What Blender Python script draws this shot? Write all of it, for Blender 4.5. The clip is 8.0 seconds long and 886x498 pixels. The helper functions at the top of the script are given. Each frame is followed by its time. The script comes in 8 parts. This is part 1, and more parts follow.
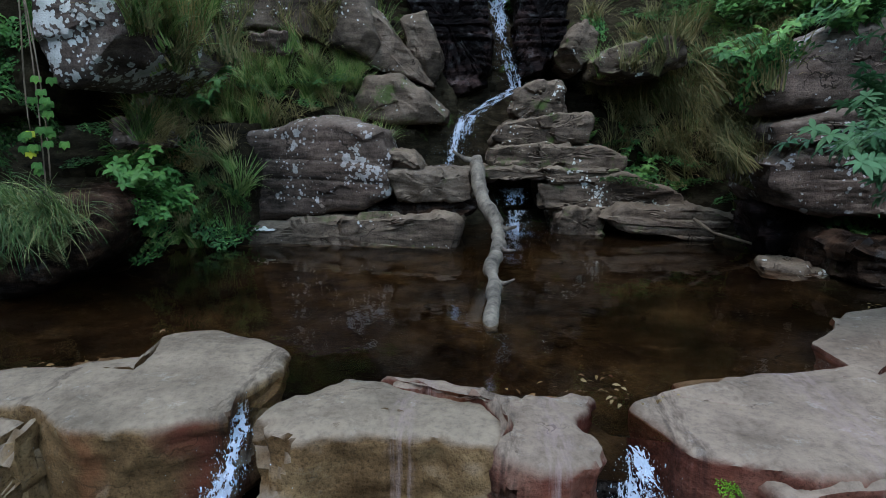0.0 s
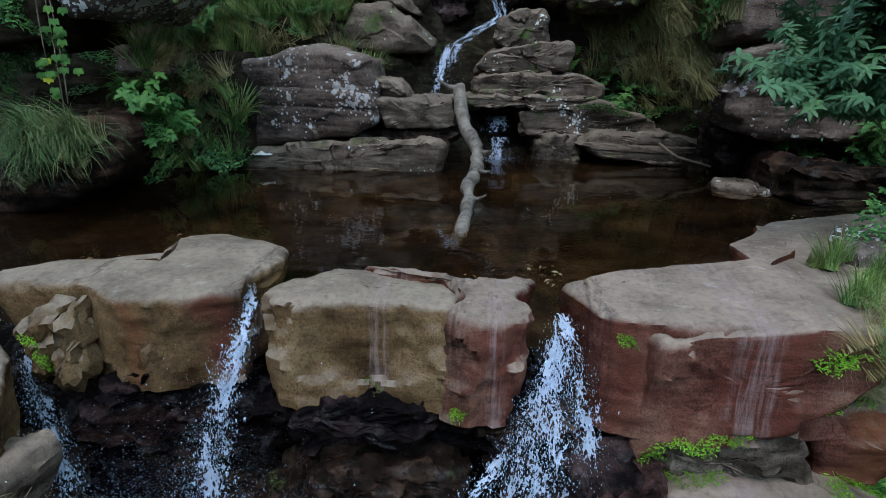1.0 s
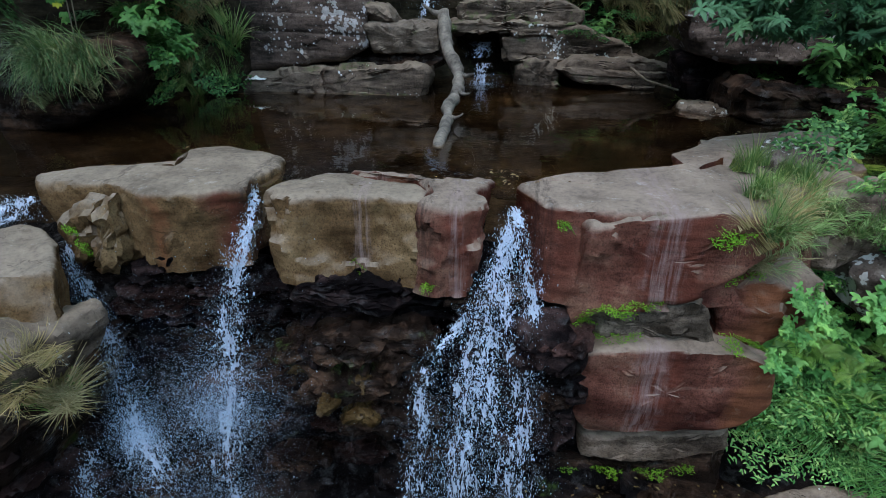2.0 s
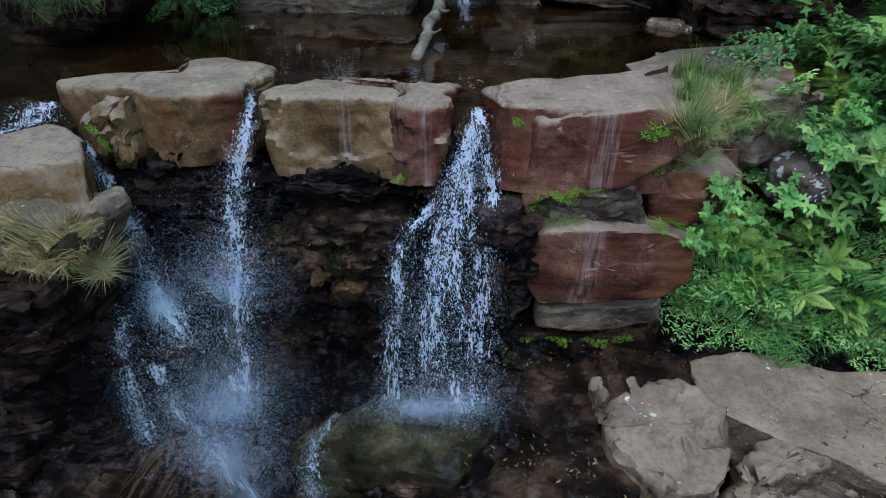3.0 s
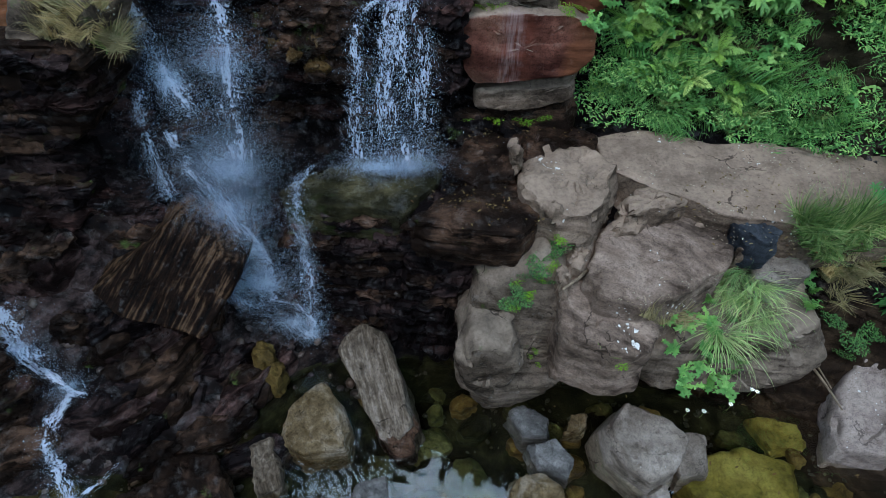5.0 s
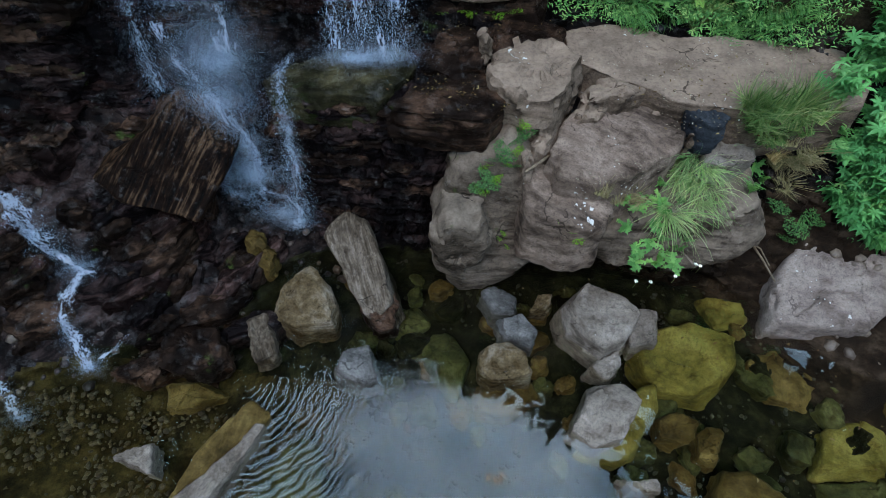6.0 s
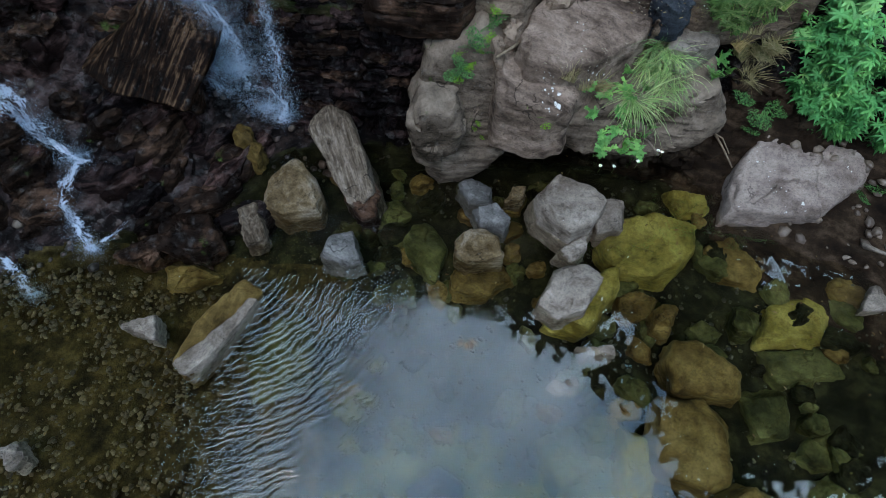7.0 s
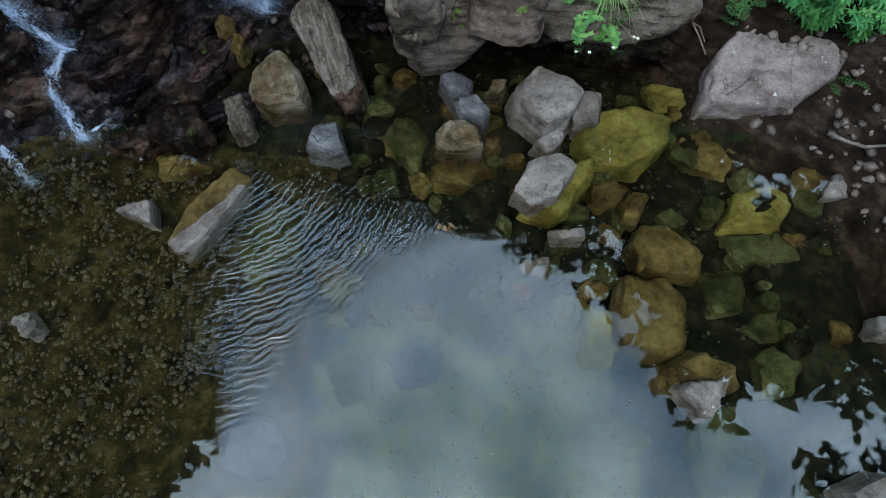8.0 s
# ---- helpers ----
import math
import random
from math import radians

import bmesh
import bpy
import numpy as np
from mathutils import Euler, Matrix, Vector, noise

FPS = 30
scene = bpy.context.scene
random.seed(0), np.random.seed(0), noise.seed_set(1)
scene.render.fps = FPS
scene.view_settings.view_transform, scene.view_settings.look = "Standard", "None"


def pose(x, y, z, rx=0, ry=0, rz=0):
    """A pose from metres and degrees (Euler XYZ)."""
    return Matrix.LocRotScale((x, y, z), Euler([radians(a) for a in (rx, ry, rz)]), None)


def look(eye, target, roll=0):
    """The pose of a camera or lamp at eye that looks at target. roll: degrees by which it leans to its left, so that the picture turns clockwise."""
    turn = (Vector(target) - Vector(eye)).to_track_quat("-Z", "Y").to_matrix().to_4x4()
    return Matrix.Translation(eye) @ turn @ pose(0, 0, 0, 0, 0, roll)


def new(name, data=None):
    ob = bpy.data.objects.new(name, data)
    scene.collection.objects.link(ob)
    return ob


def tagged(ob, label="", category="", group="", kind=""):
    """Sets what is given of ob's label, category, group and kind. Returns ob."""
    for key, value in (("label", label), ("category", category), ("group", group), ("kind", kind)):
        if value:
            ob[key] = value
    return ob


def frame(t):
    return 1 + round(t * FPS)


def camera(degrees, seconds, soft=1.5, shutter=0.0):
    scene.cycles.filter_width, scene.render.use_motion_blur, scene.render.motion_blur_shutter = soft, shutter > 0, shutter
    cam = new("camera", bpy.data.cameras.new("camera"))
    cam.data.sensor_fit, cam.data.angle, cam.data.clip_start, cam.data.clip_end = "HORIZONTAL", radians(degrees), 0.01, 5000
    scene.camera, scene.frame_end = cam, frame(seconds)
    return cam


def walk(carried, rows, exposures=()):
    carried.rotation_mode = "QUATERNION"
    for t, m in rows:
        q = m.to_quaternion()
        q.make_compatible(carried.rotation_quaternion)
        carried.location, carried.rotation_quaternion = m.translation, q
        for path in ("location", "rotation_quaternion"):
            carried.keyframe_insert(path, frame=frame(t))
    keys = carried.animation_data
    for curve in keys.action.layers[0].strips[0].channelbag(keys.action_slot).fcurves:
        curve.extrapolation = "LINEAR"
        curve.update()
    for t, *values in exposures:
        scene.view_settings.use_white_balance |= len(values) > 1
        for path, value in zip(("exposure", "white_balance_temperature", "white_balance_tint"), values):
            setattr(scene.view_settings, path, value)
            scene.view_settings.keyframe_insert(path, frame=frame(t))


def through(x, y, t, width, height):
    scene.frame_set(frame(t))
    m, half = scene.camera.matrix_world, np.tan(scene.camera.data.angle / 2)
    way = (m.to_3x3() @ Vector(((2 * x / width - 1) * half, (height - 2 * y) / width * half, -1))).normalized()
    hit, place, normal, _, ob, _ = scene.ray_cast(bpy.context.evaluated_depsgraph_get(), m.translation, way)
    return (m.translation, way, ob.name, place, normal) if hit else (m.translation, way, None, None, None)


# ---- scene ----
# ---- the camera: a small drone that backs away from the lip and tips down ----
cam = camera(78.3, 8.0, soft=0.8)
PATH = [
    (0.0, (0.256, 0.032, 5.714), (0.096, 1.985, 5.311), 0.1),
    (0.5, (0.352, -0.229, 5.702), (0.2, 1.697, 5.184), 0.1),
    (1.0, (0.453, -0.499, 5.694), (0.305, 1.392, 5.061), 0.2),
    (1.5, (0.55, -0.779, 5.688), (0.409, 1.072, 4.944), 0.2),
    (3.0, (0.877, -1.708, 5.681), (0.76, -0.014, 4.624), 0.2),
    (3.5, (1.0, -2.044, 5.693), (0.889, -0.419, 4.532), 0.3),
    (4.0, (1.125, -2.386, 5.707), (1.025, -0.834, 4.448), 0.4),
    (4.5, (1.251, -2.733, 5.726), (1.161, -1.262, 4.373), 0.5),
    (6.0, (1.655, -3.732, 5.802), (1.602, -2.54, 4.197), 1.1),
    (6.5, (1.794, -4.075, 5.805), (1.752, -2.976, 4.134), 1.4),
    (7.0, (1.951, -4.395, 5.829), (1.914, -3.402, 4.093), 1.4),
    (7.5, (2.099, -4.69, 5.854), (2.068, -3.809, 4.059), 1.6),
    (8.0, (2.22, -5.0, 5.874), (2.2, -4.231, 4.027), 2.0),
]
walk(cam, [(t, look(eye, target, roll)) for t, eye, target, roll in PATH], exposures=[(0.0, -0.42), (8.0, -0.42)])

# ---- daylight: a bright overcast sky over a wooded gorge ----
world = bpy.data.worlds.new("overcast_sky")
scene.world = world
world.use_nodes = True
wn = world.node_tree.nodes
wl = world.node_tree.links
sky = wn.new("ShaderNodeTexSky")
sky.sky_type, sky.sun_disc = "NISHITA", False
sky.sun_elevation, sky.sun_rotation = radians(62), radians(205)
sky.air_density, sky.dust_density, sky.ozone_density = 1.0, 4.0, 1.0
clouds = wn.new("ShaderNodeTexNoise")
clouds.inputs["Scale"].default_value, clouds.inputs["Detail"].default_value = 4.5, 5.0
ramp = wn.new("ShaderNodeValToRGB")
ramp.color_ramp.elements[0].position, ramp.color_ramp.elements[0].color = 0.4, (13, 22.5, 34, 1)
ramp.color_ramp.elements[1].position, ramp.color_ramp.elements[1].color = 0.62, (51, 67.5, 87, 1)
mixs = wn.new("ShaderNodeMix")
mixs.data_type = "RGBA"
mixs.inputs["Factor"].default_value = 0.75
wl.new(clouds.outputs["Fac"], ramp.inputs["Fac"])
wl.new(sky.outputs["Color"], mixs.inputs["A"])
wl.new(ramp.outputs["Color"], mixs.inputs["B"])
where = wn.new("ShaderNodeTexCoord")
split = wn.new("ShaderNodeSeparateXYZ")
fade = wn.new("ShaderNodeMapRange")
fade.inputs["From Min"].default_value, fade.inputs["From Max"].default_value = 0.55, 1.0
fade.inputs["To Min"].default_value, fade.inputs["To Max"].default_value = 1.05, 0.98
scaled = wn.new("ShaderNodeVectorMath")
scaled.operation = "SCALE"
wl.new(where.outputs["Generated"], split.inputs[0])
wl.new(split.outputs["Z"], fade.inputs["Value"])
wl.new(mixs.outputs["Result"], scaled.inputs[0])
wl.new(fade.outputs["Result"], scaled.inputs["Scale"])
wl.new(scaled.outputs["Vector"], wn["Background"].inputs["Color"])
wn["Background"].inputs["Strength"].default_value = 0.12
lamp = bpy.data.lights.new("sun", "SUN")
lamp.energy, lamp.angle, lamp.color = 1.5, radians(22), (1.0, 0.84, 0.82)
new("sun", lamp).matrix_world = look((-2, -6, 14), (0.5, 1, 0))

# ---- tools ----
GRAD = np.random.RandomState(7).normal(size=(512, 3))
GRAD /= np.linalg.norm(GRAD, axis=1)[:, None]
PERM = np.random.RandomState(8).permutation(512)


def perlin(p, seed=0):
    """Gradient noise at an n x 3 array of places, about -0.7 to 0.7."""
    p = np.asarray(p, float) + seed * 17.31
    i = np.floor(p).astype(int)
    f = p - i
    u = f * f * f * (f * (f * 6 - 15) + 10)
    out = np.zeros(len(p))
    for dx in (0, 1):
        for dy in (0, 1):
            for dz in (0, 1):
                h = PERM[(PERM[(PERM[(i[:, 0] + dx) & 511] + i[:, 1] + dy) & 511] + i[:, 2] + dz) & 511]
                g = GRAD[h]
                w = np.abs(1 - dx - u[:, 0]) * np.abs(1 - dy - u[:, 1]) * np.abs(1 - dz - u[:, 2])
                out += w * ((f[:, 0] - dx) * g[:, 0] + (f[:, 1] - dy) * g[:, 1] + (f[:, 2] - dz) * g[:, 2])
    return out


def fbm(p, octaves=4, seed=0):
    total, amp = np.zeros(len(p)), 1.0
    for k in range(octaves):
        total += amp * perlin(p * 2 ** k, seed + k)
        amp *= 0.5
    return total


def facets(p, seed=0):
    """Chipped planes: each cell of a jittered lattice leans its own way."""
    i = np.floor(p).astype(int)
    best, value = np.full(len(p), 9e9), np.zeros(len(p))
    for dx in (-1, 0, 1):
        for dy in (-1, 0, 1):
            for dz in (-1, 0, 1):
                c = i + (dx, dy, dz)
                h = PERM[(PERM[(PERM[(c[:, 0] + seed) & 511] + c[:, 1]) & 511] + c[:, 2]) & 511]
                q = c + 0.5 + 0.38 * GRAD[h]
                d = p - q
                r = (d * d).sum(1)
                near = r < best
                best[near] = r[near]
                value[near] = ((d * GRAD[(h + 77) & 511]).sum(1) + 0.35 * GRAD[(h + 5) & 511][:, 0])[near]
    return value


def ledges(p, height, seed=0):
    """Beds of layered rock: proud bands with worn joints between them, 0 to 1."""
    lay = p[:, 2] / height + 0.9 * perlin(p * 0.45, seed) + 0.12 * p[:, 0]
    k = np.floor(lay)
    f = lay - k
    proud = np.sin(k * 12.9898 + seed) * 43758.5453
    proud = proud - np.floor(proud)
    joint = np.clip(np.minimum(f, 1 - f) / 0.14, 0, 1)
    return (0.35 + 0.65 * proud) * joint ** 0.5


def mesh_of(name, verts, faces, material, smooth=True, parent=None, label=""):
    data = bpy.data.meshes.new(name)
    data.from_pydata([tuple(v) for v in verts], [], faces)
    if smooth:
        data.polygons.foreach_set("use_smooth", [True] * len(data.polygons))
    data.materials.append(material)
    data.update()
    ob = new(name, data)
    if parent is not None:
        ob.parent = parent
    if label:
        ob["label"] = label
    return ob


def normals_of(verts, faces):
    f = np.array(faces)
    a = verts[f[:, 2]] - verts[f[:, 0]]
    b = verts[f[:, 3]] - verts[f[:, 1]]
    n = np.cross(a, b)
    out = np.zeros_like(verts)
    for k in range(4):
        np.add.at(out, f[:, k], n)
    return out / np.maximum(np.linalg.norm(out, axis=1), 1e-9)[:, None]


def resampled(outline, count, worn):
    """count points round a polygon, its corners worn off."""
    pts = np.array(outline, float)
    area = 0.5 * np.sum(pts[:, 0] * np.roll(pts[:, 1], -1) - np.roll(pts[:, 0], -1) * pts[:, 1])
    if area < 0:
        pts = pts[::-1]
    loop = np.vstack([pts, pts[:1]])
    seg = np.linalg.norm(np.diff(loop, axis=0), axis=1)
    s = np.concatenate([[0], np.cumsum(seg)])
    at = np.linspace(0, s[-1], count, endpoint=False)
    out = np.stack([np.interp(at, s, loop[:, k]) for k in range(2)], 1)
    for _ in range(max(1, int(worn * count))):
        out = 0.5 * out + 0.25 * (np.roll(out, 1, 0) + np.roll(out, -1, 0))
    return out, s[-1], abs(area)


def rock(name, outline, lo, hi, material, label="", axis="z", seed=1, grain=0.035, edge=0.06, flare=0.0, shift=(0, 0), lean=(0, 0),
         rough=0.03, chip=0.03, beds=0.0, bed=0.09, worn=0.012, parent=None, category="rock", crown=0.0, group="", level=0.0, cuts=0):
    """A block of stone: an outline in plan (axis z) or in elevation (axis y), drawn out from lo to hi, its edges rounded by edge,
    its far end wider by flare and moved by shift, its near end tilted by lean, then broken along a number of flat cuts, roughened,
    chipped and bedded."""
    per = sum(math.dist(outline[k], outline[k - 1]) for k in range(len(outline)))
    count = int(min(420, max(28, per / grain)))
    ring, per, area = resampled(outline, count, worn)
    mid = ring.mean(0)
    size = math.sqrt(area)
    depth = abs(hi - lo)
    edge = min(edge, 0.45 * size, 0.6 * depth)
    body = max(3, int((depth - edge) / grain))
    steps = [(k / body * (depth - edge), 0.0) for k in range(body)]
    turn = max(3, int(edge * 1.6 / grain))
    steps += [(depth - edge + edge * math.sin(a), edge * (1 - math.cos(a))) for a in [radians(90) * k / turn for k in range(turn + 1)]]
    caps = max(3, int(0.5 * size / grain))
    verts, rings = [], 0
    sign = 1 if hi >= lo else -1
    radial = ring - mid
    length = np.linalg.norm(radial, axis=1).mean()
    for along, inset in steps:
        s = along / depth
        k = (1 - inset / max(length, 1e-6)) * (1 + flare * (1 - s))
        q = mid + radial * k + np.array(shift) * (1 - s)
        verts.append(np.column_stack([q, np.full(count, lo + sign * along)]))
    k0 = 1 - edge / max(length, 1e-6)
    for j in range(1, caps):
        k = k0 * (1 - j / caps)
        q = mid + radial * k
        verts.append(np.column_stack([q, np.full(count, hi + sign * crown * (1 - (k / k0) ** 2))]))
    rings = len(verts)
    v = np.vstack(verts + [np.array([[mid[0], mid[1], hi + sign * crown]])])
    tilt = np.clip((sign * (v[:, 2] - lo)) / depth, 0, 1)
    v[:, 2] += tilt * (lean[0] * (v[:, 0] - mid[0]) + lean[1] * (v[:, 1] - mid[1]))
    dice = np.random.RandomState(seed + 5000)
    for _ in range(cuts):
        d = dice.normal(size=3) * (1, 1, 0.8) + (0, 0, 0.55 * sign)
        d /= np.linalg.norm(d)
        reach = v @ d
        top = reach.max() - min(0.075, dice.uniform(0.1, 0.38) * (reach.max() - np.median(reach)))
        v = v - np.maximum(reach - top, 0)[:, None] * d
    if axis == "y":
        v = v[:, [0, 2, 1]]
    elif axis == "x":
        v = v[:, [2, 0, 1]]
    flip = (sign < 0) != (axis == "y")
    faces = []
    for r in range(rings - 1):
        a, b = r * count, (r + 1) * count
        for k in range(count):
            n = (k + 1) % count
            faces.append((a + k, a + n, b + n, b + k) if not flip else (a + k, b + k, b + n, a + n))
    last, tip = (rings - 1) * count, len(v) - 1
    quads = list(faces)
    for k in range(count):
        n = (k + 1) % count
        faces.append((last + k, last + n, tip) if not flip else (last + n, last + k, tip))
    nrm = normals_of(v, quads)
    nrm[tip] = nrm[last:last + count].mean(0)
    move = rough * fbm(v * (1.1 / max(0.25, size)) * 2.0, 5, seed) * 1.3
    if chip:
        warp = v + 0.10 * size * np.column_stack([perlin(v * 3, seed + 40), perlin(v * 3, seed + 41), perlin(v * 3, seed + 42)])
        move += chip * facets(warp * (2.4 / max(0.18, size)), seed) + 0.4 * chip * facets(warp * (6.5 / max(0.18, size)), seed + 9)
    if beds:
        flat = 1 - np.abs(nrm[:, 2]) ** 2
        move += beds * (ledges(v, bed, seed) - 0.5) * flat
    if level:
        move = move * (1 - level * np.clip(nrm[:, 2], 0, 1) ** 2)
    v = v + nrm * move[:, None]
    base = v.mean(0)
    base[2] = v[:, 2].min()
    ob = mesh_of(name, v - base, faces, material, True, parent)
    ob.data.set_sharp_from_angle(angle=radians(42))
    ob.location = base if parent is None else Vector(base) - parent.location
    if parent is None:
        tagged(ob, label, category, group)
    return ob


def part(name, verts, faces, material, parent, label="", smooth=True):
    return mesh_of(name, verts, faces, material, smooth, parent, label)


def loft(path, section, count=None):
    """Verts and faces of a tube: path of (place, radius), section = sides."""
    verts, faces = [], []
    pts = [Vector(p) for p, r in path]
    for k, (p, r) in enumerate(path):
        d = (pts[min(k + 1, len(pts) - 1)] - pts[max(k - 1, 0)]).normalized()
        side = d.cross(Vector((0.13, 0.21, 0.97))).normalized()
        up = side.cross(d)
        for j in range(section):
            a = 2 * math.pi * j / section
            verts.append(Vector(p) + r * (math.cos(a) * side + math.sin(a) * up))
    for k in range(len(path) - 1):
        for j in range(section):
            n = (j + 1) % section
            faces.append((k * section + j, k * section + n, (k + 1) * section + n, (k + 1) * section + j))
    faces.append(tuple(range(section))[::-1])
    faces.append(tuple(range((len(path) - 1) * section, len(path) * section)))
    return verts, faces

# ---- a collector for blades and leaves ----
def unit(v):
    return v / max(1e-9, float(np.linalg.norm(v)))


class Sprays:
    """Collects strips and leaves into one mesh."""

    def __init__(self, seed):
        self.r = np.random.RandomState(seed)
        self.v, self.f = [], []

    def strip(self, pts, widths, side, mid=False):
        k = len(self.v)
        for p, w in zip(pts, widths):
            self.v += [p - side * w, p, p + side * w] if mid else [p - side * w, p + side * w]
        n = 3 if mid else 2
        for j in range(len(pts) - 1):
            for i in range(n - 1):
                a = k + n * j + i
                self.f.append((a, a + 1, a + n + 1, a + n))

    def leaf(self, base, way, up, length, width, fold=0.25, droop=0.25):
        way = unit(way)
        side = unit(np.cross(way, up))
        nrm = unit(np.cross(side, way))
        k = len(self.v)
        for s, w, d in ((0.0, 0.06, 0.0), (0.33, 0.46, 0.03), (0.68, 0.38, 0.35)):
            c = base + way * length * s - nrm * length * droop * d
            lift = nrm * width * w * fold
            self.v += [c - side * width * w + lift, c, c + side * width * w + lift]
        self.v.append(base + way * length - nrm * length * droop)
        for j in (0, 3):
            a = k + j
            self.f += [(a, a + 1, a + 4, a + 3), (a + 1, a + 2, a + 5, a + 4)]
        self.f += [(k + 6, k + 7, k + 9), (k + 7, k + 8, k + 9)]

    def blade(self, base, length, angle, tilt, droop, width, segs=6):
        out = np.array([math.cos(angle), math.sin(angle), 0.0])
        side = np.array([-out[1], out[0], 0.0])
        pts, p, a = [], np.array(base, float), tilt
        for s in range(segs + 1):
            pts.append(p.copy())
            p = p + (out * math.sin(a) + np.array([0, 0, 1.0]) * math.cos(a)) * length / segs
            a += droop / segs * (0.5 + s / segs)
        self.strip(pts, [width * (1 - (s / segs) ** 1.6) + 0.0004 for s in range(segs + 1)], side)

    def mesh(self, name, material, joined=False):
        data = bpy.data.meshes.new(name)
        data.from_pydata([tuple(map(float, q)) for q in self.v], [], self.f)
        data.materials.append(material)
        if joined:
            bm = bmesh.new()
            bm.from_mesh(data)
            bmesh.ops.remove_doubles(bm, verts=bm.verts, dist=0.00005)
            bm.to_mesh(data)
            bm.free()
        data.polygons.foreach_set("use_smooth", [True] * len(data.polygons))
        return data



# ---- materials ----
def shader(name):
    m = bpy.data.materials.new(name)
    m.use_nodes = True
    return m, m.node_tree.nodes, m.node_tree.links, m.node_tree.nodes["Principled BSDF"]


def noise_node(n, l, scale, detail=6, rough=0.6, vector=None, kind="ShaderNodeTexNoise"):
    t = n.new(kind)
    t.inputs["Scale"].default_value = scale
    if kind == "ShaderNodeTexNoise":
        t.inputs["Detail"].default_value, t.inputs["Roughness"].default_value = detail, rough
    if vector is not None:
        l.new(vector, t.inputs["Vector"])
    return t


def ramp_node(n, l, source, stops):
    r = n.new("ShaderNodeValToRGB")
    while len(r.color_ramp.elements) < len(stops):
        r.color_ramp.elements.new(0.5)
    for e, (p, c) in zip(r.color_ramp.elements, stops):
        e.position, e.color = p, (*c, 1) if len(c) == 3 else c
    l.new(source, r.inputs["Fac"])
    return r.outputs["Color"]


def mix_node(n, l, factor, a, b, mode="MIX"):
    m = n.new("ShaderNodeMix")
    m.data_type, m.blend_type = "RGBA", mode
    for key, value in (("Factor", factor), ("A", a), ("B", b)):
        if isinstance(value, (int, float)):
            m.inputs[key].default_value = value
        elif isinstance(value, tuple):
            m.inputs[key].default_value = (*value, 1)
        else:
            l.new(value, m.inputs[key])
    return m.outputs["Result"]


def math_node(n, l, op, a, b=0.0, clamp=False):
    m = n.new("ShaderNodeMath")
    m.operation, m.use_clamp = op, clamp
    for k, value in enumerate((a, b)):
        if isinstance(value, (int, float)):
            m.inputs[k].default_value = value
        else:
            l.new(value, m.inputs[k])
    return m.outputs[0]


